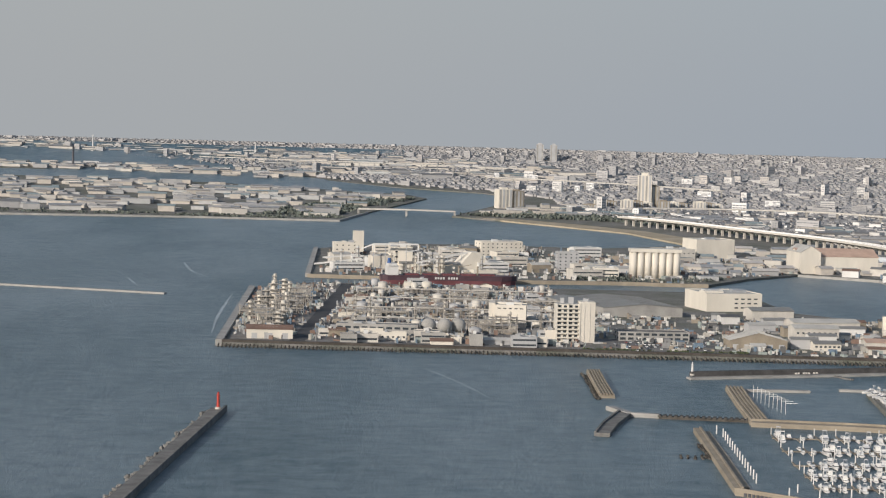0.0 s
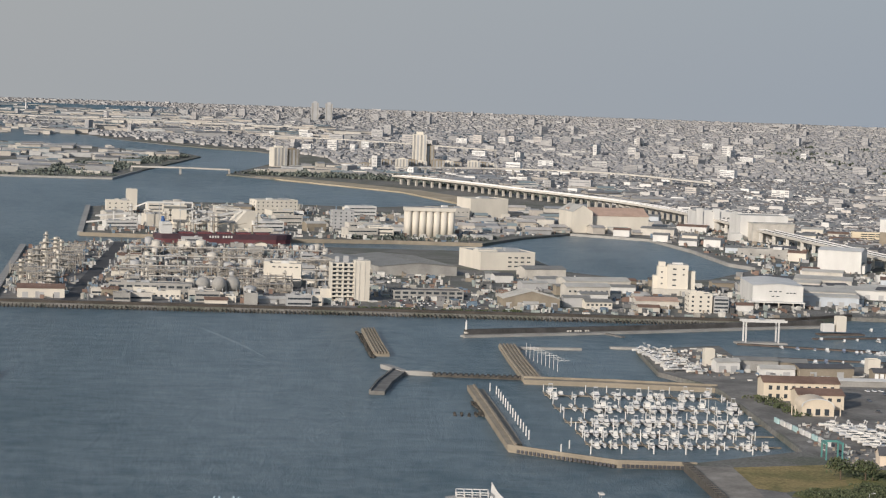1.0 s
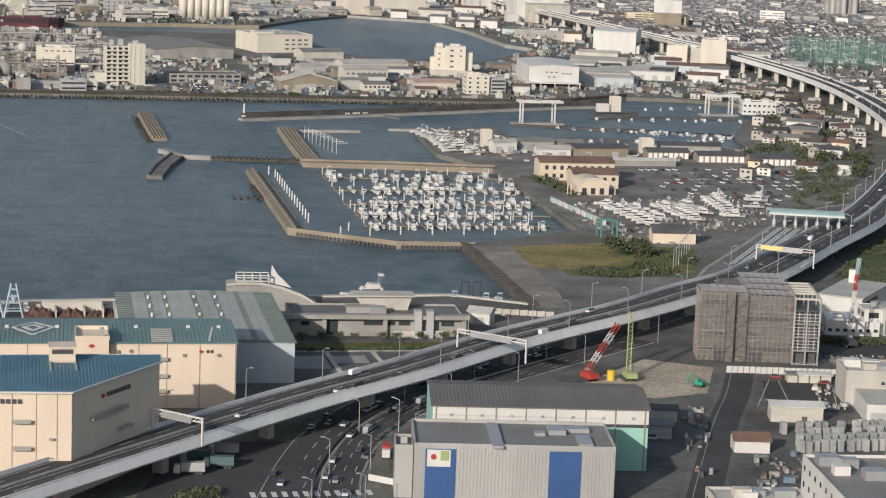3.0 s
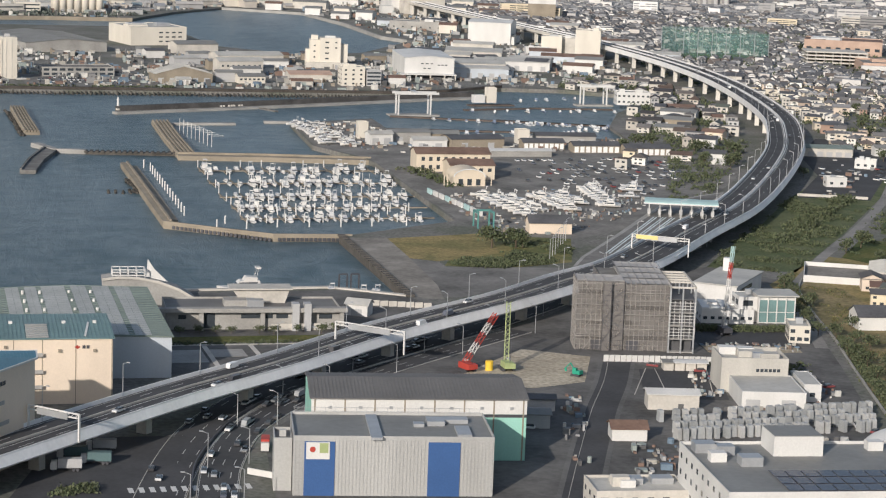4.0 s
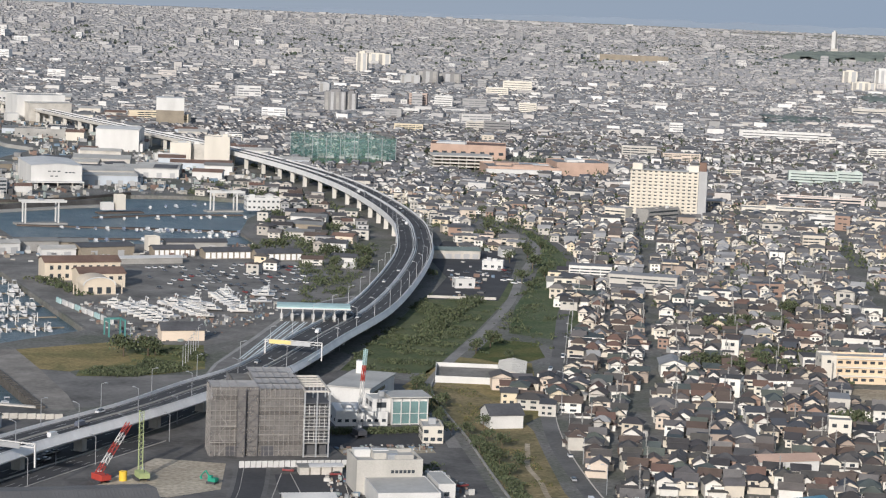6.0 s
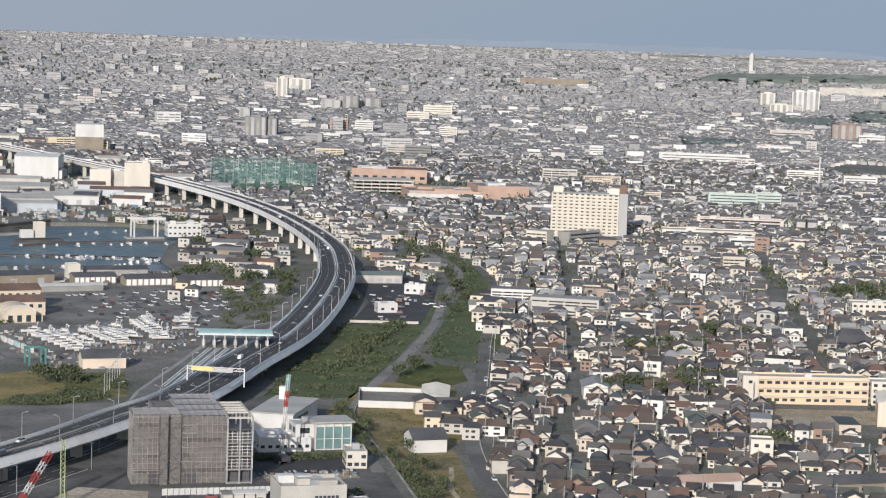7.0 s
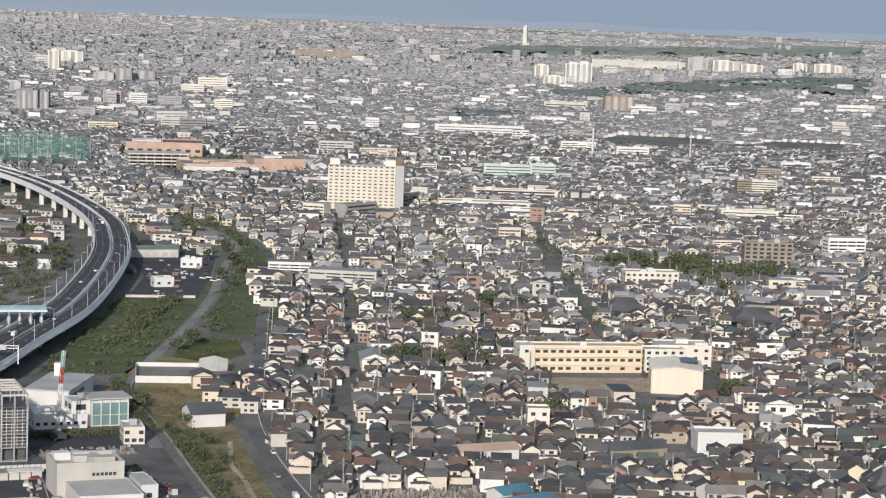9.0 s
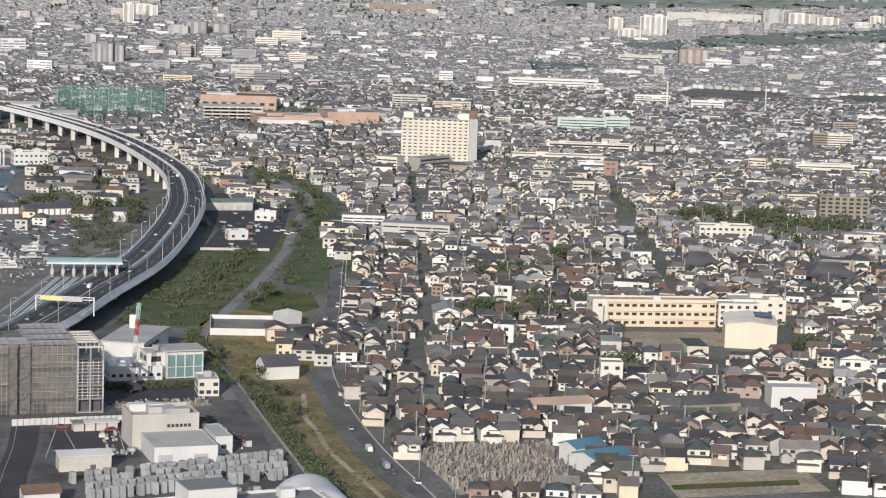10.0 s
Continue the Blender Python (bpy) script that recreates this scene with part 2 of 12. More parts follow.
CAR_STUFF = material("parked_car_paint", [(0.7, 0.7, 0.69), (0.74, 0.74, 0.72), (0.35, 0.36, 0.37), (0.06, 0.06, 0.065), (0.12, 0.13, 0.16), (0.62, 0.63, 0.64), (0.20, 0.21, 0.22), (0.72, 0.72, 0.71), (0.10, 0.10, 0.11), (0.24, 0.06, 0.06)], 0.3, vary=0.03, bump=0.0, spec=0.5)
GRASS_DRY = two_tone("dry_grass", (0.30, 0.235, 0.11), (0.185, 0.165, 0.072), 0.045)
DRY_BANK = two_tone("dry_bank_grass", (0.27, 0.215, 0.115), (0.16, 0.14, 0.07), 0.09)
GRASS = two_tone("grass", (0.075, 0.095, 0.03), (0.13, 0.125, 0.045), 0.05)
SCRUB = two_tone("scrub_ground", (0.078, 0.108, 0.05), (0.115, 0.135, 0.07), 0.04)
MEADOW = two_tone("meadow", (0.235, 0.205, 0.088), (0.115, 0.128, 0.05), 0.07)
MEADOW_GREEN = two_tone("green_meadow", (0.085, 0.108, 0.05), (0.125, 0.138, 0.07), 0.06)
SAND = two_tone("sand", (0.42, 0.36, 0.27), (0.34, 0.29, 0.21), 0.02)
SAND_PALE = two_tone("pale_sand", (0.50, 0.44, 0.345), (0.40, 0.345, 0.265), 0.05)
DIRT = two_tone("bare_dirt", (0.46, 0.39, 0.29), (0.35, 0.29, 0.205), 0.05)
# far ground colour is lightened to stand in for haze
HAZED_GROUND = two_tone("far_plain", (0.26, 0.262, 0.262), (0.215, 0.225, 0.215), 0.008)
FOREST = two_tone("far_forest", (0.045, 0.058, 0.045), (0.075, 0.085, 0.06), 0.02)
LEAF = material("foliage", [(0.088, 0.108, 0.056), (0.074, 0.095, 0.050), (0.108, 0.122, 0.064), (0.094, 0.106, 0.066)], 0.85, vary=0.25, scale=0.3, fine=2.0)
WEED = material("dry_weeds", [(0.16, 0.145, 0.065), (0.12, 0.125, 0.055), (0.20, 0.165, 0.08), (0.09, 0.105, 0.045)], 0.85, vary=0.25, scale=0.3, fine=2.0)
# leaf colour greyed and paled to stand in for distance haze
HAZED_LEAF = material("hazed_foliage", [(0.13, 0.15, 0.13), (0.11, 0.13, 0.12), (0.15, 0.165, 0.14)], 0.9, vary=0.2, scale=0.1)
BARK = material("bark", [(0.12, 0.09, 0.065)], 0.9, vary=0.2, fine=4.0)
WALL_TONES = [(0.726, 0.698, 0.636), (0.66, 0.638, 0.588), (0.572, 0.507, 0.413), (0.66, 0.605, 0.509), (0.44, 0.42, 0.387), (0.781, 0.758, 0.7), (0.374, 0.305, 0.254), (0.638, 0.578, 0.477), (0.748, 0.719, 0.663), (0.517, 0.491, 0.445), (0.693, 0.6, 0.445), (0.33, 0.229, 0.18), (0.627, 0.534, 0.445), (0.715, 0.692, 0.647), (0.77, 0.747, 0.689), (0.704, 0.654, 0.562), (0.605, 0.545, 0.456)]
ROOF_TONES = [(0.082, 0.078, 0.076), (0.115, 0.107, 0.102), (0.062, 0.059, 0.063), (0.146, 0.131, 0.121), (0.096, 0.094, 0.097), (0.075, 0.08, 0.092), (0.17, 0.16, 0.154), (0.123, 0.096, 0.081), (0.096, 0.091, 0.083), (0.132, 0.124, 0.124), (0.08, 0.094, 0.093), (0.217, 0.201, 0.187), (0.068, 0.064, 0.064), (0.158, 0.102, 0.083), (0.108, 0.12, 0.104), (0.117, 0.086, 0.071), (0.138, 0.111, 0.095), (0.092, 0.076, 0.069), (0.089, 0.085, 0.081), (0.112, 0.102, 0.095)]
HOUSE_WALL = material("house_render", WALL_TONES, 0.85, vary=0.1, scale=0.2, per="object")
HOUSE_ROOF = material("house_roof", ROOF_TONES, 0.7, vary=0.18, scale=0.2, fine=1.5, per="object")
CITY_WALL = material("town_walls", WALL_TONES, 0.85, vary=0.08, scale=0.1, bump=0.0)
CITY_ROOF = material("town_roofs", ROOF_TONES + [(0.30, 0.30, 0.30)], 0.7, vary=0.12, scale=0.1, bump=0.0)
# far town walls and roofs: distance haze is mixed into these tones
HAZED_FAR_WALL = material("hazed_far_walls", [(0.57, 0.555, 0.535), (0.64, 0.625, 0.60), (0.43, 0.42, 0.415), (0.49, 0.465, 0.44), (0.35, 0.345, 0.34), (0.54, 0.505, 0.47), (0.74, 0.73, 0.71), (0.70, 0.685, 0.66)], 0.9, vary=0.05, bump=0.0)
HAZED_FAR_ROOF = material("hazed_far_roofs", [(0.18, 0.186, 0.194), (0.22, 0.224, 0.23), (0.195, 0.198, 0.206), (0.16, 0.166, 0.176), (0.30, 0.30, 0.30), (0.205, 0.188, 0.178), (0.39, 0.385, 0.38)], 0.9, vary=0.05, bump=0.0)
# haze is put into the farthest tones: greyed, with little contrast
HAZED_FARTHEST_WALL = material("hazed_farthest_walls", [(0.39, 0.382, 0.378), (0.415, 0.403, 0.395), (0.37, 0.365, 0.365), (0.38, 0.365, 0.352), (0.355, 0.35, 0.353), (0.47, 0.458, 0.45)], 0.9, vary=0.05, bump=0.0)
HAZED_FARTHEST_ROOF = material("hazed_farthest_roofs", [(0.315, 0.312, 0.315), (0.335, 0.33, 0.33), (0.325, 0.32, 0.322), (0.30, 0.30, 0.306), (0.35, 0.345, 0.345)], 0.9, vary=0.05, bump=0.0)


# ---- building helpers ----
NEAR_END = 2800.0


def drawn_in(d):
    """How far the distance is drawn in: beyond 2.8 km everything is brought nearer, and smaller, about the eye."""
    if d <= NEAR_END:
        return 1.0
    return (NEAR_END + 2050.0 * (1.0 - math.exp(-(d - NEAR_END) / 2600.0))) / d


def far_place(x, y, z=0.0):
    k = drawn_in(math.hypot(x, y))
    return Vector((x * k, y * k, EYE + (z - EYE) * k)), k


def bx(bm, x0, x1, y0, y1, z0, z1):
    v = [bm.verts.new((x, y, z)) for z in (z0, z1) for x, y in ((x0, y0), (x1, y0), (x1, y1), (x0, y1))]
    for q in ((3, 2, 1, 0), (4, 5, 6, 7), (0, 1, 5, 4), (1, 2, 6, 5), (2, 3, 7, 6), (3, 0, 4, 7)):
        bm.faces.new([v[i] for i in q])
    return v


def prism(bm, pts, z0, z1):
    """An upright prism over a plan given counter-clockwise."""
    a = [bm.verts.new((x, y, z0)) for x, y in pts]
    b = [bm.verts.new((x, y, z1)) for x, y in pts]
    bm.faces.new(a[::-1])
    bm.faces.new(b)
    for i in range(len(pts)):
        j = (i + 1) % len(pts)
        bm.faces.new((a[i], a[j], b[j], b[i]))


def side_prism(bm, pts, x0, x1):
    """A profile in (y, z) drawn out along x."""
    a = [bm.verts.new((x0, y, z)) for y, z in pts]
    b = [bm.verts.new((x1, y, z)) for y, z in pts]
    bm.faces.new(a[::-1])
    bm.faces.new(b)
    for i in range(len(pts)):
        j = (i + 1) % len(pts)
        bm.faces.new((a[i], a[j], b[j], b[i]))
    bmesh.ops.recalc_face_normals(bm, faces=bm.faces)


def tube(bm, x, y, z0, z1, r0, r1=None, n=12):
    r1 = r0 if r1 is None else r1
    a = [bm.verts.new((x + r0 * math.cos(2 * math.pi * i / n), y + r0 * math.sin(2 * math.pi * i / n), z0)) for i in range(n)]
    b = [bm.verts.new((x + r1 * math.cos(2 * math.pi * i / n), y + r1 * math.sin(2 * math.pi * i / n), z1)) for i in range(n)]
    bm.faces.new(a[::-1])
    bm.faces.new(b)
    for i in range(n):
        j = (i + 1) % n
        bm.faces.new((a[i], a[j], b[j], b[i]))


def bar(bm, p, q, r, n=4):
    """A straight bar between two points."""
    p, q = Vector(p), Vector(q)
    m = (q - p).to_track_quat('Z', 'Y').to_matrix()
    ring = [m @ Vector((r * math.cos(2 * math.pi * (i + 0.5) / n), r * math.sin(2 * math.pi * (i + 0.5) / n), 0)) for i in range(n)]
    a = [bm.verts.new(p + v) for v in ring]
    b = [bm.verts.new(q + v) for v in ring]
    bm.faces.new(a[::-1])
    bm.faces.new(b)
    for i in range(n):
        j = (i + 1) % n
        bm.faces.new((a[i], a[j], b[j], b[i]))


def mesh_of(bm, name, mats):
    me = bpy.data.meshes.new(name)
    bm.to_mesh(me)
    bm.free()
    for m in (mats if isinstance(mats, (list, tuple)) else [mats]):
        me.materials.append(m)
    return me


def part(name, bm, mat, parent, label=""):
    ob = new(name, mesh_of(bm, name, mat) if isinstance(bm, bmesh.types.BMesh) else bm)
    ob.parent = parent
    return tagged(ob, label)


def thing(name, m, label, category, group="", kind=""):
    e = new(name)
    e.empty_display_size = 1.0
    e.matrix_world = m
    return tagged(e, label, category, group, kind)


def one(name, bm, mat, label, category, m=None, group="", kind=""):
    ob = new(name, mesh_of(bm, name, mat))
    if m is not None:
        ob.matrix_world = m
    return tagged(ob, label, category, group, kind)


def shared(name, mat, build):
    bm = bmesh.new()
    build(bm)
    return mesh_of(bm, name, mat)


def sited(x, y, rot, z=None):
    """The pose of a thing on the land, drawn in with the distance."""
    p, k = far_place(x, y, LAND if z is None else z)
    return Matrix.Translation(p) @ pose(0, 0, 0, 0, 0, rot) @ Matrix.Scale(k, 4)


LAND = 3.0
UNIT_WINDOW = shared("window", GLASS, lambda bm: bx(bm, -0.5, 0.5, -0.04, 0.04, 0.0, 1.0))


def window(parent, x, y, z, w, h, turn=0, mesh=None):
    ob = new("window", mesh or UNIT_WINDOW)
    ob.parent = parent
    ob.matrix_basis = pose(x, y, z, 0, 0, turn) @ Matrix.Diagonal((w, 1, h, 1))
    return ob


# ---- sea and land ----
from mathutils.geometry import tessellate_polygon


def sheet(name, outline, z, mat, label, category, skirt=3.0, cuts=()):
    """A level piece of land over an outline, cut finely enough to follow the drawn-in distance, with sides down into the water."""
    bm = bmesh.new()
    v = [bm.verts.new((x, y, z)) for x, y in outline]
    for t in tessellate_polygon([[Vector((x, y, 0)) for x, y in outline]]):
        f = bm.faces.new([v[i] for i in t])
        f.normal_update()
        if f.normal.z < 0:
            f.normal_flip()
    for co, no in cuts:
        bmesh.ops.bisect_plane(bm, geom=bm.verts[:] + bm.edges[:] + bm.faces[:], plane_co=co, plane_no=no)
    if skirt:
        r = bmesh.ops.extrude_edge_only(bm, edges=[e for e in bm.edges if e.is_boundary])
        for v in r["geom"]:
            if isinstance(v, bmesh.types.BMVert):
                v.co.z -= skirt
    for v in bm.verts:
        v.co, _ = far_place(*v.co)
    return one(name, bm, mat, label, category, kind="structure")


FAR_CUTS = [((0, y, 0), (0, 1, 0)) for y in (2400, 2800, 3100, 3450, 3850, 4300, 4850, 5500, 6300, 6800, 7300, 7900, 8600, 9400, 10200, 11300, 12500, 13700, 15000, 17000)] + \
           [((x, 0, 0), (1, 0, 0)) for x in (-3000, -2000, -1200, -600, 0, 600, 1200, 1900, 2700, 3600, 4600, 5800, 7200, 9000, 11000)]
MAINLAND = [
    (-2126, 10385), (-1573, 9493), (-1011, 8496), (-700, 7400), (-373, 6322), (-130, 5759), (90, 5473), (192, 5139), (15, 4057), (116, 3905),
    (209, 3743), (303, 3580), (371, 3232), (214, 3086), (61, 3115), (-68, 3082), (-169, 2923), (-148, 2417), (76, 2400), (201, 2420),
    (294, 2414), (360, 2540), (431, 2631), (517, 2568), (533, 2400), (533, 2223), (552, 2169), (468, 2023), (405, 1982), (334, 2072),
    (323, 2248), (300, 2305), (70, 2305), (-134, 2310), (-191, 2210), (-167, 1662), (404, 1645), (454, 1660), (510, 1700), (560, 1690),
    (600, 1655), (590, 1590), (549, 1526), (514, 1444), (503, 1370), (430, 1375), (345, 1390), (350, 1480), (286, 1450),
    (277, 1331), (297, 1270), (299, 1250), (290, 1038), (225, 997), (220, 848), (190, 868), (124, 866), (50, 861), (-17, 855),
    (-700, 840), (-700, -400), (1300, -400), (1300, 1090), (13000, 10900), (5700, 15700), (-4300, 15700), (-5200, 14000)]
land = sheet("ground", MAINLAND, LAND, CITY_GROUND, "grey and green town ground with quays along the bay", "ground", 5.0, FAR_CUTS)

bm = bmesh.new()
rings = [-600, 0, 300, 600, 900, 1200, 1600, 2000, 2400, 2800, 3100, 3500, 4000, 4700, 5600, 7000, 9000, 12000, 13800]
cols = []
for y in rings:
    cols.append([bm.verts.new(far_place(x * max(1.0, abs(y) / 900.0), y)[0]) for x in (-1500, -1000, -700, -450, -220, 0, 220, 450, 700, 1000, 1400)])
for r, (a, b) in enumerate(zip(cols, cols[1:])):
    for i in range(len(a) - 1):
        if rings[r] >= 6300 and (i > 5 or (rings[r] >= 9000 and i > 4)):
            continue
        bm.faces.new((a[i], a[i + 1], b[i + 1], b[i]))
one("sea", bm, SEA, "grey-blue rippled sea water of the bay", "water", kind="structure")

ISLAND = sheet("island", [(-2200, 3650), (-754, 3690), (-444, 3747), (-181, 3751), (-145, 4107), (-40, 4961), (-90, 5197), (-321, 5442), (-751, 5900), (-2600, 6150)], LAND, CITY_GROUND, "flat reclaimed island with factory sheds", "island", 5.0, FAR_CUTS)
sheet("far_island", [(-2600, 6750), (-1195, 6690), (-825, 6514), (-465, 6228), (-300, 6800), (-488, 7400), (-1171, 7568), (-2900, 7700)], LAND, CITY_GROUND, "far flat reclaimed island with sheds", "island", 5.0, FAR_CUTS)
sheet("beach", [(60, 4010), (116, 3898), (209, 3735), (303, 3570), (371, 3222), (420, 3230), (400, 3420), (340, 3640), (240, 3830), (130, 3990)], LAND + 0.3, SAND, "pale sand beach beside the water", "beach", 4.0, FAR_CUTS)
sheet("far_plain", [(250, 4300), (270, 5100), (130, 5620), (-90, 5920), (-340, 6520), (-660, 7500), (-960, 8600), (-1500, 9600), (-2060, 10500), (-4900, 14100), (-4200, 15650), (5650, 15650), (12600, 11000), (4300, 4100)], LAND + 1.2, HAZED_GROUND, "far suburban plain, its grey paled for haze", "ground", 0, FAR_CUTS)


# ---- roads ----
def smooth_line(pts, step):
    """A Catmull-Rom line through points, at about even steps."""
    p = [Vector(q) for q in pts]
    p = [p[0] * 2 - p[1]] + p + [p[-1] * 2 - p[-2]]
    out = []
    for i in range(1, len(p) - 2):
        a, b, c, d = p[i - 1:i + 3]
        n = max(1, int((c - b).length / step))
        for k in range(n):
            t = k / n
            out.append(0.5 * ((2 * b) + (c - a) * t + (2 * a - 5 * b + 4 * c - d) * t * t + (3 * b - a - 3 * c + d) * t ** 3))
    out.append(p[-2])
    return out


def normals_of(line):
    out = []
    for i in range(len(line)):
        d = line[min(i + 1, len(line) - 1)] - line[max(i - 1, 0)]
        out.append(Vector((d.y, -d.x, 0)).normalized())
    return out


def loft(bm, line, profile):
    """Draws a closed profile of (across, up) along a line; across is positive to its right."""
    rows = []
    for p, n in zip(line, normals_of(line)):
        rows.append([bm.verts.new(far_place(p.x + n.x * a, p.y + n.y * a, p.z + u)[0]) for a, u in profile])
    k = len(profile)
    for a, b in zip(rows, rows[1:]):
        for i in range(k):
            bm.faces.new((a[i], a[(i + 1) % k], b[(i + 1) % k], b[i]))
    bm.faces.new(rows[0][::-1])
    bm.faces.new(rows[-1])
    bmesh.ops.recalc_face_normals(bm, faces=bm.faces)


def strip(bm, line, a0, a1, u):
    rows = [(bm.verts.new(far_place(p.x + n.x * a0, p.y + n.y * a0, p.z + u)[0]), bm.verts.new(far_place(p.x + n.x * a1, p.y + n.y * a1, p.z + u)[0])) for p, n in zip(line, normals_of(line))]
    for a, b in zip(rows, rows[1:]):
        f = bm.faces.new((a[0], a[1], b[1], b[0]))
        f.normal_update()
        if f.normal.z < 0:
            f.normal_flip()


EXPRESS = [(-130, 418, 13), (-50, 503, 13), (20, 578, 13), (73, 634, 13), (102, 663, 13), (134, 692, 13), (184, 742, 13), (241, 790, 13), (280, 828, 13), (320, 865, 13), (378, 944, 13), (435, 1022, 13), (492, 1117, 13.5), (550, 1225, 14),
           (588, 1310, 14.5), (624, 1405, 15), (659, 1538, 15.5), (686, 1682, 16), (701, 1835, 16), (704, 2010, 16), (692, 2200, 16), (668, 2500, 17), (648, 2800, 18), (618, 3050, 18), (566, 3260, 18), (482, 3480, 18), (404, 3690, 18), (317, 3860, 18)]
deck_line = smooth_line(EXPRESS, 12.0)


def half_width(p):
    return 8.6 + 2.6 * min(1.0, max(0.0, (p.x + p.y - 1040.0) / 160.0))


def loft_wide(bm, line, profile):
    """As loft, but the profile's places are (share of the half width, metres more, up)."""
    rows = []
    for p, n in zip(line, normals_of(line)):
        hw = half_width(p)
        rows.append([bm.verts.new(far_place(p.x + n.x * (s * hw + a), p.y + n.y * (s * hw + a), p.z + u)[0]) for s, a, u in profile])
    k = len(profile)
    for a, b in zip(rows, rows[1:]):
        for i in range(k):
            bm.faces.new((a[i], a[(i + 1) % k], b[(i + 1) % k], b[i]))
    bm.faces.new(rows[0][::-1])
    bm.faces.new(rows[-1])
    bmesh.ops.recalc_face_normals(bm, faces=bm.faces)


highway = thing("expressway", Matrix.Identity(4), "grey concrete elevated expressway with dark asphalt lanes and pale parapets", "expressway", kind="structure")
bm = bmesh.new()
loft_wide(bm, deck_line, [(-1, 0, 0), (1, 0, 0), (1, 0, -0.9), (0.6, 0, -2.8), (-0.6, 0, -2.8), (-1, 0, -0.9)])
part("deck", bm, CONCRETE, highway)
bm = bmesh.new()
loft_wide(bm, deck_line, [(-1, 0.5, 0.02), (1, -0.5, 0.02), (1, -0.5, 0.08), (-1, 0.5, 0.08)])
part("carriageway", bm, ASPHALT, highway, "dark asphalt carriageway")
for s, a, up, mat in ((-1, 0.0, 1.3, FASCIA), (1, -0.35, 1.3, FASCIA), (0, -0.2, 0.7, CONCRETE_PALE), (0, -0.75, 1.1, FASCIA), (0, 0.4, 1.1, FASCIA)):
    bm = bmesh.new()
    loft_wide(bm, deck_line if s else deck_line[:62] if up < 1 else deck_line[62:], [(s, a, -0.9 if s else 0.05), (s, a + 0.35, -0.9 if s else 0.05), (s, a + 0.35, up), (s, a, up)])
    part("parapet", bm, mat, highway)
bm = bmesh.new()
loft_wide(bm, deck_line, [(1, 0.02, -2.5), (1, 0.5, -2.5), (1, 1.05, -1.9), (1, -0.2, 1.32), (1, -0.3, 1.32), (1, 0.02, 0.3)])
part("fascia", bm, FASCIA, highway, "pale steel side fascia")
bm = bmesh.new()
loft_wide(bm, [q for q in deck_line[62:] if q.y < 2010], [(-1, -0.36, -2.8), (-1, -0.02, -2.8), (-1, -0.02, 1.5), (-1, -0.36, 1.5)])
part("fascia", bm, FASCIA, highway, "pale steel side fascia")
bm = bmesh.new()
loft_wide(bm, [q for q in deck_line if q.y > 1996], [(-1, -0.16, -1.8), (-1, -0.02, -1.8), (-1, -0.02, 1.1), (-1, -0.16, 1.1)])
part("fascia", bm, CONCRETE_PALE, highway, "pale concrete side fascia")
for s, a in ((-1, 1.3), (0, -1.5), (0, 1.3), (1, -1.6)):
    bm = bmesh.new()
    loft_wide(bm, deck_line, [(s, a, 0.09), (s, a + 0.22, 0.09), (s, a + 0.22, 0.11), (s, a, 0.11)])
    part("lane_line", bm, PAINT_WHITE, highway, "white painted edge line")


def dashes(bm, line, off_share, length, gap, z):
    run, on = 0.0, True
    dense = smooth_line([tuple(q) for q in line], 3.0)
    ns = normals_of(dense)
    for i in range(0, len(dense) - 2, max(1, int((length + gap) / 3))):
        j = min(i + max(1, int(length / 3)), len(dense) - 1)
        a, b = dense[i] + ns[i] * off_share * half_width(dense[i]), dense[j] + ns[j] * off_share * half_width(dense[j])
        n = ns[i] * 0.11
        v = [bm.verts.new(far_place(q.x, q.y, q.z + z)[0]) for q in (a - n, a + n, b + n, b - n)]
        f = bm.faces.new(v)
        f.normal_update()
        if f.normal.z < 0:
            f.normal_flip()


bm = bmesh.new()
dashes(bm, deck_line[:150], -0.5, 6, 9, 0.12)
dashes(bm, deck_line[:150], 0.5, 6, 9, 0.12)
tagged(part("lane_dashes", bm, PAINT_WHITE, highway, "white dashed lane lines"), kind="stuff")
# piers: a column under a hammerhead beam
travel, last = 0.0, deck_line[0]
ns = normals_of(deck_line)
for p, n in zip(deck_line, ns):
    travel += (p - last).length
    last = p
    gap = 38.0 if p.y < 2900 else 23.0
    if travel < gap:
        continue
    travel = 0.0
    pos, k = far_place(p.x, p.y, p.z)
    hw = half_width(p)
    ang = math.degrees(math.atan2(n.y, n.x))
    in_water = 3100 < p.y < 3800
    low_z = -(p.z - LAND) - (3.0 if in_water else 0.0)
    m = Matrix.Translation(pos) @ pose(0, 0, 0, 0, 0, ang) @ Matrix.Scale(k, 4)
    bm = bmesh.new()
    bx(bm, -1.9, 1.9, -1.4, 1.4, low_z, -4.6 if p.y < 2900 else -2.9)
    if 1200 < p.y < 2900:
        bm.free()
        for off in (-0.74 * hw, 0.5 * hw):
            bm = bmesh.new()
            bx(bm, off - 1.5, off + 1.5, -1.4, 1.4, low_z, -2.6)
            col = part("pier_column", bm, PIER_CONCRETE, highway)
            col.matrix_world = m
    else:
        col = part("pier_column", bm, CONCRETE_PALE, highway)
        col.matrix_world = m
    bm = bmesh.new()
    v = bx(bm, -hw * 0.85, hw * 0.85, -1.3, 1.3, -4.9, -2.8)
    for q in v[:4]:
        q.co.x *= 0.55
    cap = part("pier_beam", bm, CONCRETE, highway)
    cap.matrix_world = m

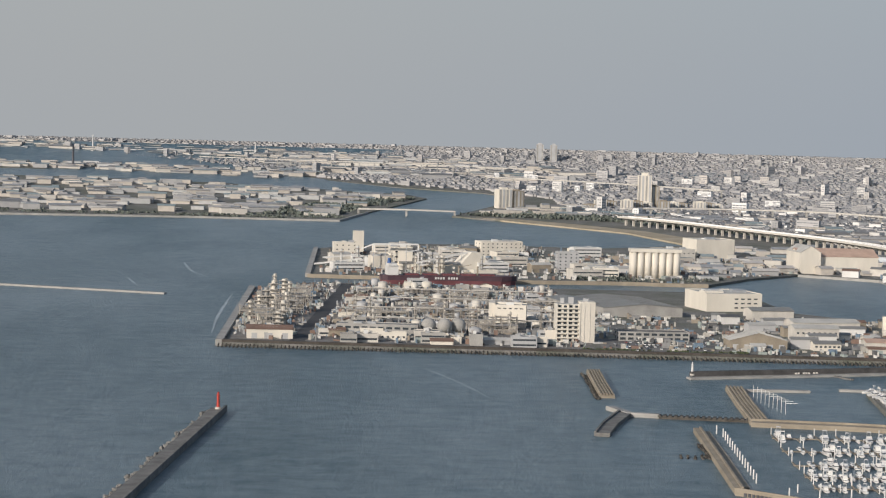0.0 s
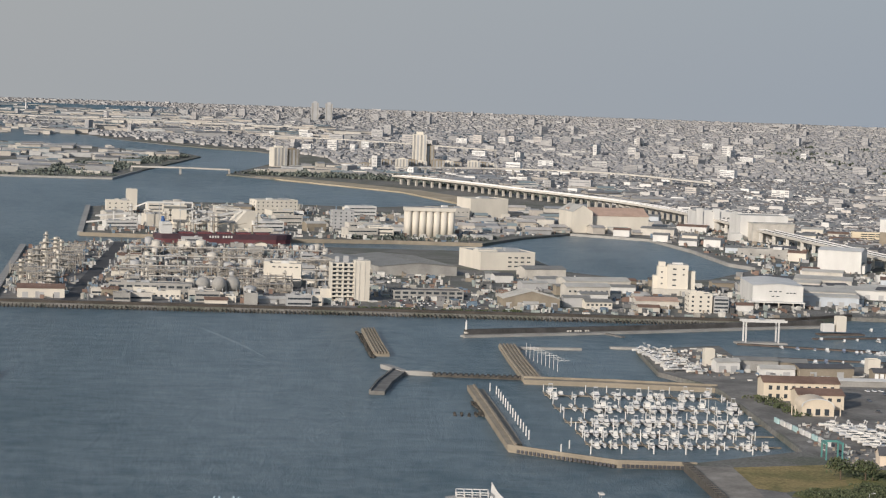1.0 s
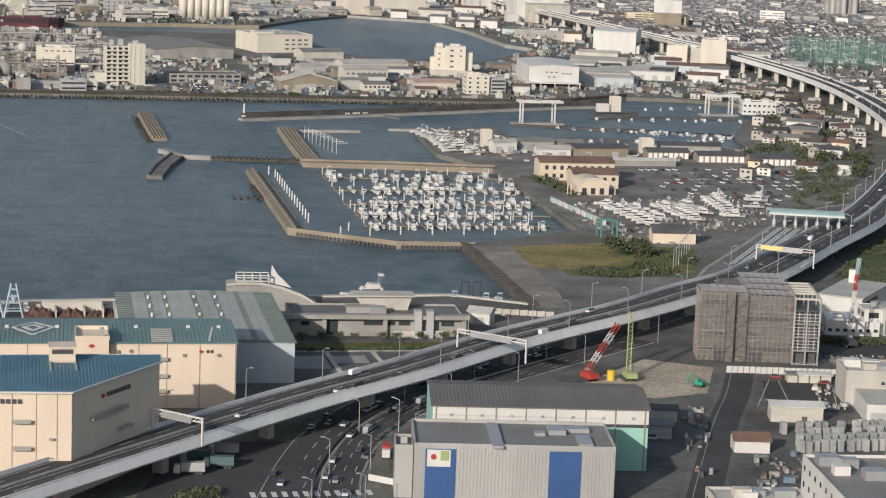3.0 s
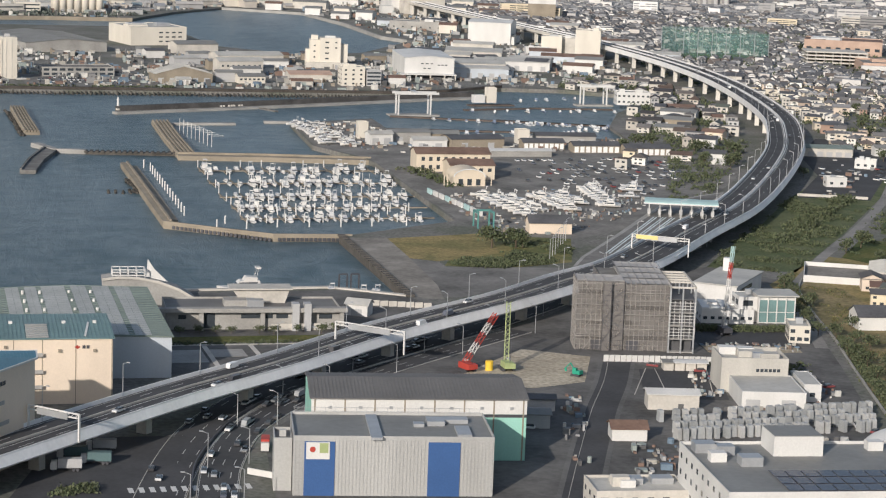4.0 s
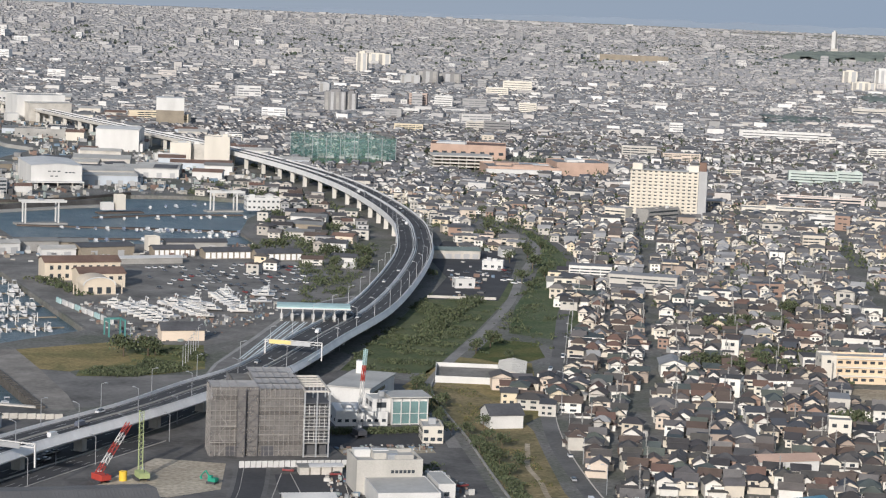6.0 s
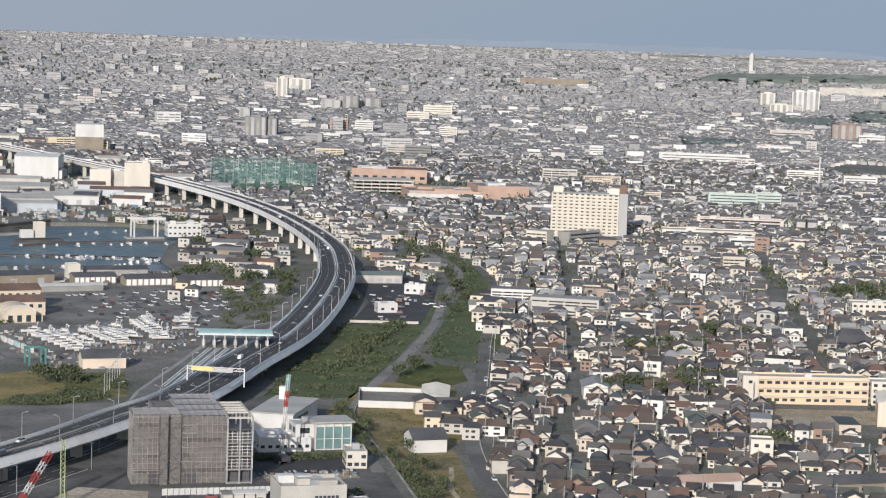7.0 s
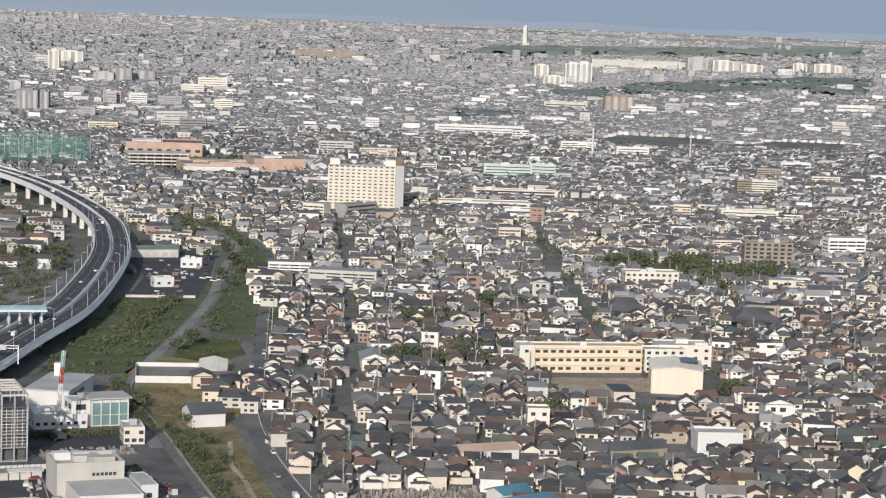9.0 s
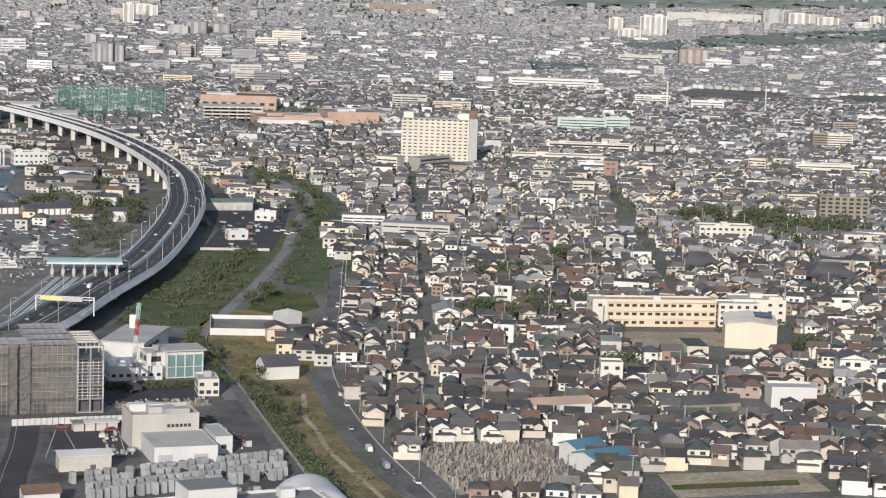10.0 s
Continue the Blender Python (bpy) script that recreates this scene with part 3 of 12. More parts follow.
# toll plaza: a wide filled terrace at the left of the expressway
PLAZA = [(284, 842), (312, 864), (368, 950), (425, 1030), (446, 1066), (428, 1056), (398, 1030), (374, 993), (340, 938), (303, 880)]
plaza = thing("toll_plaza", Matrix.Identity(4), "worn asphalt toll plaza terrace with concrete edge walls", "toll plaza", kind="structure")
bm = bmesh.new()
prism(bm, PLAZA, LAND - 1, 12.9)
part("terrace", bm, CONCRETE, plaza)
bm = bmesh.new()
prism(bm, [(288, 847), (312, 865), (367, 951), (423, 1031), (443, 1062), (428, 1053), (399, 1028), (376, 991), (342, 937), (305, 880)], 12.9, 12.97)
part("paving", bm, ASPHALT_WORN, plaza)
LANE_PAINT = material("worn_lane_paint", [(0.60, 0.66, 0.66)], 0.7, vary=0.2, scale=0.2)
for i in range(9):
    near_end, gate_end = Vector((318 + i * 3.4, 884 - i * 1.2 + 4, 12.985)), Vector((377 + i * 4.1, 986 - i * 1.5, 12.985))
    bm = bmesh.new()
    n = Vector(((gate_end - near_end).y, -(gate_end - near_end).x, 0)).normalized()
    for w0, w1 in ((-1.1, -0.3), (0.3, 1.1)):
        f = bm.faces.new([bm.verts.new(q) for q in (near_end + n * w0, near_end + n * w1, gate_end + n * w1, gate_end + n * w0)])
        f.normal_update()
        if f.normal.z < 0:
            f.normal_flip()
    part("lane_marking", bm, LANE_PAINT, plaza, "worn pale lane markings")


def toll_gate():
    t = thing("toll_gate", pose(392, 991, 12.95, 0, 0, -20), "toll gate with turquoise roof over a row of booths", "toll gate")
    bm = bmesh.new()
    side_prism(bm, [(-7, 6.2), (7, 6.2), (7, 6.9), (4, 7.6), (-4, 7.6), (-7, 6.9)], -18, 18)
    part("roof", bm, TURQUOISE, t, "turquoise metal canopy roof")
    bm = bmesh.new()
    bx(bm, -18.4, 18.4, -7.3, -7.02, 5.9, 6.5)
    part("sign_band", bm, PAINT_WHITE, t)
    for i in range(7):
        x = -15.6 + i * 5.2
        bm = bmesh.new()
        bx(bm, x - 0.8, x + 0.8, -1.4, 1.4, 0.2, 2.7)
        b = part("booth", bm, PAINT_GREY, t)
        for y in (-6, 6):
            bm = bmesh.new()
            tube(bm, x, y, 0, 6.3, 0.22, n=8)
            part("post", bm, PAINT_WHITE, t)
        bm = bmesh.new()
        bx(bm, x - 0.7, x + 0.7, -8.5, 8.5, 0, 0.22)
        part("island", bm, CONCRETE_PALE, t)


toll_gate()


def road(name, pts, width, label, mat=None, z=0.06, edge=True):
    t = thing(name, Matrix.Identity(4), label, "road", kind="structure")
    line = smooth_line([(x, y, LAND + z) for x, y in pts], 8.0)
    bm = bmesh.new()
    strip(bm, line, -width / 2, width / 2, 0)
    part("surface", bm, mat or ASPHALT, t)
    if edge:
        bm = bmesh.new()
        strip(bm, line, -width / 2 + 0.3, -width / 2 + 0.42, 0.012)
        strip(bm, line, width / 2 - 0.42, width / 2 - 0.3, 0.012)
        part("edge_lines", bm, PAINT_WHITE, t)
        for s in (-1, 1):
            bm = bmesh.new()
            loft(bm, line, [(s * width / 2, -0.05), (s * (width / 2 + 0.2), -0.05), (s * (width / 2 + 0.2), 0.16), (s * width / 2, 0.16)])
            part("kerb", bm, CONCRETE_PALE, t)
    return line


ROAD_TOWN = road("town_road", [(316, 480), (344.5, 578), (363, 646), (384, 708), (401.5, 752), (419, 790), (444, 836), (473, 886), (514, 960), (562, 1047), (623, 1151), (656, 1215), (698, 1300), (739, 1430), (769, 1600), (784, 1800)], 6.2, "asphalt two-lane road along the edge of the town", ROAD_GREY, edge=False)
bm = bmesh.new()
loft(bm, ROAD_TOWN, [(3.1, -0.05), (3.5, -0.05), (3.5, 0.3), (3.1, 0.3)])
one("kerb", bm, CONCRETE_PALE, "pale kerb along the town road", "kerb", kind="structure")
ROAD_LOW = road("sunken_road", [(66, 520), (83, 588), (98, 636), (112, 666), (127, 689), (147, 711), (176, 738), (240, 796), (318, 880), (385, 962)], 14.0, "dark multi-lane road curving beneath the expressway")
ROAD_LOW2 = road("junction_road", [(86, 520), (98, 588), (103, 609), (112, 637), (124, 660), (135, 676), (152, 696), (190, 732), (245, 780)], 11.5, "dark asphalt junction road with queueing cars", z=0.10)
ROAD_SITE = road("site_road", [(172, 500), (200, 570), (218, 614), (236, 657), (252, 692), (267, 729)], 10.0, "straight asphalt side road between yards", ASPHALT, edge=False)
bm = bmesh.new()
strip(bm, ROAD_SITE, -3.2, -3.05, 0.012)
one("road_line", bm, CONCRETE_PALE, "worn pale edge line on the side road", "road marking", kind="structure")
for s_ in (-1, 1):
    bm = bmesh.new()
    strip(bm, ROAD_SITE, s_ * 5.8 - 0.8, s_ * 5.8 + 0.8, 0.06)
    one("pavement", bm, ROAD_GREY, "narrow grey pavement beside the side road", "pavement", kind="structure")
ROAD_GREEN = road("canal_road", [(352, 738), (358, 757), (369, 797), (381, 836), (398, 864), (416, 892), (442, 931), (466, 964), (506, 1022), (555, 1098), (606, 1187), (644, 1250), (678, 1303), (699, 1351), (713, 1399), (720, 1439), (722, 1486), (712, 1530)], 5.2, "narrow grey road beside the green corridor", PATH_GREY, edge=False)
bm = bmesh.new()
loft(bm, smooth_line([(x, y, LAND) for x, y in ((306, 552), (321, 610), (335, 658), (350, 708), (364, 753), (375, 794), (387, 834), (394, 853), (404, 872))], 6.0), [(-0.25, -0.1), (0.25, -0.1), (0.25, 1.0), (-0.25, 1.0)])
one("canal_wall", bm, CONCRETE, "low concrete canal wall beside the narrow road", "wall", kind="structure")
for nm, line, offs in (("lane_dashes", ROAD_LOW, (-4.2, 0.0, 4.2)), ("lane_dashes", ROAD_LOW2, (-3.2, 0.0, 3.2))):
    bm = bmesh.new()
    fine = smooth_line([tuple(q) for q in line], 2.5)
    fn = normals_of(fine)
    for off in offs:
        for i in range(0, len(fine) - 2, 5):
            a, b, n = fine[i] + fn[i] * off, fine[i + 2] + fn[i + 2] * off, fn[i] * 0.1
            f = bm.faces.new([bm.verts.new((q.x, q.y, q.z + 0.014)) for q in (a - n, a + n, b + n, b - n)])
            f.normal_update()
            if f.normal.z < 0:
                f.normal_flip()
    one(nm, bm, PAINT_WHITE, "white dashed lane lines on the asphalt", "road marking", kind="stuff")
bm = bmesh.new()
for i in range(12):
    x = 72 + i * 3.0
    bx(bm, x, x + 1.5, 581, 586, LAND + 0.13, LAND + 0.14)
one("crossing", bm, PAINT_WHITE, "white zebra crossing on the junction road", "crossing", kind="structure")


bm = bmesh.new()
loft(bm, smooth_line([(x, y, LAND) for x, y in ((88, 575), (90.6, 589), (94.5, 607.5), (103, 632), (113, 655), (125, 675), (138, 690))], 4.0), [(-0.3, 0.0), (0.3, 0.0), (0.2, 1.1), (-0.2, 1.1)])
one("road_barrier", bm, STEEL_DARK, "dark barrier between the curving carriageways", "barrier", kind="structure")


# ---- ground cover ----
def patch(name, pts, mat, label, category, z=0.04, thick=0.3):
    bm = bmesh.new()
    v = [bm.verts.new((x, y, LAND + z)) for x, y in pts]
    for t in tessellate_polygon([[Vector((x, y, 0)) for x, y in pts]]):
        f = bm.faces.new([v[i] for i in t])
        f.normal_update()
        if f.normal.z < 0:
            f.normal_flip()
    for q in bm.verts:
        q.co = far_place(*q.co)[0]
    return one(name, bm, mat, label, category, kind="structure")


patch("pier_lawn", [(243, 988), (297, 1001), (286, 945), (252, 927), (241, 935)], GRASS_DRY, "dry yellow grass on the harbour pier", "grass", 0.06)
patch("pier_apron", [(223, 992), (243, 988), (241, 935), (237, 872), (232, 842), (220, 845)], YARD_PALE, "worn grey paved quay apron", "pavement", 0.05)
patch("pier_scrub", [(252, 916), (275, 907), (313, 921), (333, 983), (309, 990), (297, 1000), (286, 945), (262, 941)], MEADOW, "rough yellow-green grass by the expressway", "grass", 0.04)
patch("pier_lot", [(241, 935), (252, 926), (252, 914), (309, 907), (287, 871), (240, 846), (233, 846), (237, 872)], ASPHALT_WORN, "worn asphalt lot below the expressway", "pavement", 0.05)
patch("marina_yard", [(292, 1035), (299, 1250), (300, 1268), (279, 1331), (288, 1448), (348, 1476), (344, 1388), (500, 1368), (512, 1440), (560, 1440), (575, 1340), (500, 1180), (425, 1060), (398, 1032), (340, 985), (300, 995)], YARD_GREY, "worn asphalt boatyard and car park", "pavement", 0.02)
patch("construction_site", [(198, 705), (236, 748), (258, 733), (243, 695), (222, 688)], SAND_PALE, "bare sandy construction site", "ground")
patch("dry_bank", [(404, 868), (413, 850), (407, 800), (397, 760), (379, 715), (358, 660), (347, 620), (338, 580), (326, 545), (304, 545), (321, 605), (335, 656), (349, 706), (364, 753), (375, 794), (387, 834), (395, 853)], DRY_BANK, "dry yellow grass bank beside the road", "grass", 0.05)
patch("park_lawn", [(448, 925), (482, 975), (500, 958), (484, 918), (458, 900)], GRASS, "small green park lawn", "grass", 0.09)
patch("corridor", [(372, 905), (409, 890), (432, 922), (480, 990), (545, 1088), (606, 1180), (570, 1200), (500, 1105), (445, 1015), (400, 950)], MEADOW_GREEN, "overgrown green corridor below the expressway", "scrub", 0.03)
patch("parking_lot", [(590, 1290), (640, 1375), (682, 1368), (646, 1272), (598, 1184), (547, 1098), (508, 1110), (560, 1196)], ASPHALT, "dark asphalt parking lot", "pavement", 0.07)
patch("green_belt", [(560, 1022), (622, 1135), (662, 1218), (705, 1302), (745, 1432), (735, 1440), (690, 1330), (652, 1250), (606, 1170), (548, 1078), (500, 990), (515, 965)], SCRUB, "row of bushes and weeds along the road", "scrub", 0.05)
patch("near_yards", [(110, 560), (120, 640), (190, 735), (260, 800), (330, 885), (372, 905), (395, 870), (370, 790), (345, 705), (318, 620), (300, 500), (110, 480)], YARD_DARK, "patched dark industrial yards", "pavement", 0.02)
patch("school_yard", [(588, 812), (634, 792), (613, 762), (566, 782)], DIRT, "sandy school playground", "ground", 0.05)
SOIL = two_tone("ploughed_soil", (0.20, 0.165, 0.115), (0.13, 0.115, 0.08), 0.12)
patch("field", [(434, 576), (486, 563), (474, 534), (421, 547)], DIRT, "bare sandy field with a green strip", "field", 0.05)
patch("field_crop", [(429, 562), (474, 551), (470, 545), (426, 556)], GRASS, "green crop strip in the field", "field", 0.09)
patch("harbour_yard", [(-60, 700), (-60, 852), (120, 862), (190, 864), (216, 850), (232, 820), (160, 752), (110, 720)], YARD_DARK, "dark asphalt harbour yard", "pavement", 0.02)
patch("plant_ground", [(-188, 2200), (-165, 1670), (120, 1664), (120, 2298), (-130, 2300)], ASPHALT_WORN, "stained dark ground of the chemical plant", "pavement", 0.05)
patch("plant_street", [(-118, 1672), (-106, 1672), (-92, 2290), (-106, 2290)], ASPHALT, "dark plant street", "road", 0.1)
patch("east_yard", [(126, 1668), (224, 1668), (226, 1840), (128, 1815)], ASPHALT_WORN, "worn asphalt car park of the works", "pavement", 0.08)


# ---- kinds of buildings ----
def inside_plain(poly, x, y):
    r = False
    for (x1, y1), (x2, y2) in zip(poly, poly[1:] + poly[:1]):
        if (y1 > y) != (y2 > y) and x < (x2 - x1) * (y - y1) / (y2 - y1) + x1:
            r = not r
    return r


def gable_walls(bm, w, d, h, rise):
    """Walls under a roof whose ridge runs along x."""
    side_prism(bm, [(-d / 2, 0), (d / 2, 0), (d / 2, h), (0, h + rise), (-d / 2, h)], -w / 2, w / 2)


def gable_roof(bm, w, d, h, rise, over=0.6, t=0.3):
    s = rise / (d / 2)
    e = d / 2 + over
    side_prism(bm, [(-e, h - over * s + 0.02), (0, h + rise + 0.02), (e, h - over * s + 0.02), (e, h - over * s + t), (0, h + rise + t), (-e, h - over * s + t)], -w / 2 - over, w / 2 + over)


def seams(bm, w, d, h, rise, step, over=0.6, t=0.3):
    n = int(w / step)
    s = rise / (d / 2)
    for i in range(n + 1):
        x = -w / 2 + i * w / n
        for g in (-1, 1):
            bar(bm, (x, g * (d / 2 + over), h - over * s + t + 0.06), (x, 0, h + rise + t + 0.06), 0.12)


def shed(name, label, x, y, rot, w, d, h, rise, wall, roof, turn=False, step=4.0, category="warehouse", group="", doors=0, bands=None, vents=0, base=None):
    """A long building with a low gabled roof; turn: the ridge runs front to back."""
    t = thing(name, sited(x, y, rot), label, category, group)
    ww, dd, r = (d, w, Matrix.Rotation(radians(90), 4, 'Z')) if turn else (w, d, Matrix.Identity(4))
    bm = bmesh.new()
    gable_walls(bm, ww, dd, h, rise)
    bm.transform(r)
    part("wall", bm, wall, t)
    bm = bmesh.new()
    gable_roof(bm, ww, dd, h, rise)
    bm.transform(r)
    rf = part("roof", bm, roof, t)
    if step:
        bm = bmesh.new()
        seams(bm, ww, dd, h, rise, step)
        bm.transform(r)
        part("roof_ribs", bm, roof, rf)
    for i in range(doors):
        bm = bmesh.new()
        dx = -w / 2 + (i + 0.5) * w / doors
        bx(bm, dx - min(2.2, 0.33 * w / doors), dx + min(2.2, 0.33 * w / doors), -d / 2 - 0.12, -d / 2 + 0.05, 0, min(4.5, h * 0.6))
        part("door", bm, PAINT_GREY, t, "grey roller door")
    for i in range(vents):
        bm = bmesh.new()
        vx = -ww / 2 + (i + 0.5) * ww / vents
        tube(bm, vx, 0, h + rise, h + rise + 1.2, 0.7, 0.5, 10)
        bm.transform(r)
        part("roof_vent", bm, STEEL, rf)
    for z0, z1, mat in bands or ():
        bm = bmesh.new()
        bx(bm, -w / 2 - 0.05, w / 2 + 0.05, -d / 2 - 0.06, -d / 2 + 0.1, z0, z1)
        part("cladding_band", bm, mat, t)
    return t


def block(name, label, x, y, rot, w, d, h, wall, roof=None, floors=0, bays=0, side_bays=0, category="building", group="", parapet=0.8, units=2, win=(1.8, 1.4), strip_win=False, balconies=False, seed=0, lift=0.0, hide_left=False):
    """A flat-roofed building with a parapet, roof plant, and its windows one by one."""
    rnd = random.Random(seed or int(abs(x * 7 + y * 3)))
    t = thing(name, sited(x, y, rot), label, category, group)
    bm = bmesh.new()
    bx(bm, -w / 2, w / 2, -d / 2, d / 2, -0.5, h)
    part("wall", bm, wall, t)
    bm = bmesh.new()
    bx(bm, -w / 2 + 0.35, w / 2 - 0.35, -d / 2 + 0.35, d / 2 - 0.35, h - 0.1, h + 0.06)
    rf = part("roof", bm, roof or ROOF_GREY, t)
    bm = bmesh.new()
    for x0, x1, y0, y1 in ((-w / 2 - 0.03, w / 2 + 0.03, -d / 2 - 0.03, -d / 2 + 0.3), (-w / 2 - 0.03, w / 2 + 0.03, d / 2 - 0.3, d / 2 + 0.03), (-w / 2 - 0.03, -w / 2 + 0.3, -d / 2 + 0.3, d / 2 - 0.3), (w / 2 - 0.3, w / 2 + 0.03, -d / 2 + 0.3, d / 2 - 0.3)):
        bx(bm, x0, x1, y0, y1, h - 0.15, h + parapet)
    part("parapet", bm, wall, t)
    for i in range(units):
        bm = bmesh.new()
        ux, uy = rnd.uniform(-0.35, 0.35) * w, rnd.uniform(-0.3, 0.3) * d
        us = min(w, d) * rnd.uniform(0.1, 0.2)
        bx(bm, ux - us, ux + us, uy - us * 0.7, uy + us * 0.7, h, h + rnd.uniform(1.5, 3.0))
        part("roof_plant", bm, rnd.choice([STEEL, PAINT_WHITE, wall]), rf)
    fh = h / max(1, floors)
    for f in range(floors):
        z = f * fh + fh * 0.32
        hh = min(win[1], fh * 0.55)
        if strip_win:
            window(t, 0, -d / 2, z, w * 0.92, hh)
            if side_bays:
                window(t, w / 2, 0, z, d * 0.85, hh, 90)
            continue
        if math.hypot(x, y) > 1450:
            bm = bmesh.new()
            for i in range(bays):
                wx = -w / 2 + (i + 0.5) * w / bays
                q = min(win[0], w / bays * 0.7) / 2
                bx(bm, wx - q, wx + q, -d / 2 - 0.05, -d / 2 + 0.05, z, z + hh)
            for i in range(side_bays):
                wy = -d / 2 + (i + 0.5) * d / side_bays
                q = min(win[0], d / side_bays * 0.7) / 2
                bx(bm, w / 2 - 0.05, w / 2 + 0.05, wy - q, wy + q, z, z + hh)
                bx(bm, -w / 2 - 0.05, -w / 2 + 0.05, wy - q, wy + q, z, z + hh)
            tagged(part("glazing", bm, GLASS, t), kind="stuff")
            continue
        for i in range(bays):
            wx = -w / 2 + (i + 0.5) * w / bays
            if rnd.random() < 0.96:
                window(t, wx, -d / 2, z, min(win[0], w / bays * 0.7), hh)
        for i in range(side_bays):
            wy = -d / 2 + (i + 0.5) * d / side_bays
            window(t, w / 2, wy, z, min(win[0], d / side_bays * 0.7), hh, 90)
            if not hide_left:
                window(t, -w / 2, wy, z, min(win[0], d / side_bays * 0.7), hh, 90)
        if balconies:
            bm = bmesh.new()
            bx(bm, -w / 2, w / 2, -d / 2 - 1.4, -d / 2 - 1.28, f * fh, f * fh + 1.15)
            bx(bm, -w / 2, w / 2, -d / 2 - 1.4, -d / 2, f * fh - 0.16, f * fh)
            part("balcony", bm, wall, t)
    return t


# ---- the warehouses and yards nearest to the tower ----
def mark(parent, x, y, z, s, turn=0, bars=4, bar_mat=None, slope=0):
    """A company sign on a wall: a red lozenge and plain dark bars."""
    m = pose(x, y, z, 0, 0, turn)
    bm = bmesh.new()
    v = [bm.verts.new(q) for yy in (-0.1, 0.0) for q in ((-s, yy, 0), (0, yy, -0.6 * s), (s, yy, 0), (0, yy, 0.6 * s))]
    for f in ((0, 1, 2, 3), (7, 6, 5, 4), (0, 4, 5, 1), (1, 5, 6, 2), (2, 6, 7, 3), (3, 7, 4, 0)):
        bm.faces.new([v[i] for i in f])
    ob = part("emblem", bm, RED, parent, "red lozenge emblem")
    ob.matrix_basis = m
    bm = bmesh.new()
    for i in range(bars):
        bx(bm, s * 1.6 + i * s * 1.3, s * 1.6 + i * s * 1.3 + s * 0.95, -0.1, 0, -0.5 * s, 0.55 * s)
    ob = part("sign_bars", bm, bar_mat or STEEL_DARK, parent, "dark sign bars")
    ob.matrix_basis = m


def ledge(parent, x, y, z, w, turn=0):
    bm = bmesh.new()
    bx(bm, -w / 2, w / 2, -1.3, 0, -0.2, 0)
    bx(bm, -w / 2, w / 2, -1.3, -1.22, 0, 1.0)
    ob = part("wall_platform", bm, CONCRETE, parent, "small railed wall platform")
    ob.matrix_basis = pose(x, y, z, 0, 0, turn)


def pilasters(parent, x0, x1, y, h, n, turn=0, ox=0, oy=0):
    for i in range(n):
        bm = bmesh.new()
        px = x0 + (x1 - x0) * i / (n - 1)
        bx(bm, px - 0.22, px + 0.22, y - 0.12, y + 0.05, 0, h)
        ob = part("wall_joint", bm, CONCRETE_TAN, parent)
        ob.matrix_basis = pose(ox, oy, 0, 0, 0, turn)


def flat_band(bm, p, q, w, t=0.12):
    """A thin flat band from p to q, as painted boards lie on a roof."""
    p, q = Vector(p), Vector(q)
    n = Vector((-(q - p).y, (q - p).x, 0)).normalized() * w / 2
    lo = [bm.verts.new(v) for v in (p - n, q - n, q + n, p + n)]
    hi = [bm.verts.new(v.co + Vector((0, 0, t))) for v in lo]
    bm.faces.new(hi)
    bm.faces.new(lo[::-1])
    for i in range(4):
        j = (i + 1) % 4
        bm.faces.new((lo[i], lo[j], hi[j], hi[i]))


def downpipe(parent, x, y, h, turn=0):
    bm = bmesh.new()
    tube(bm, 0, -0.15, 0, h, 0.11, n=6)
    bx(bm, -0.25, 0.25, -0.35, 0, h - 0.5, h)
    ob = part("downpipe", bm, CONCRETE_TAN, parent)
    ob.matrix_basis = pose(x, y, 0, 0, 0, turn)


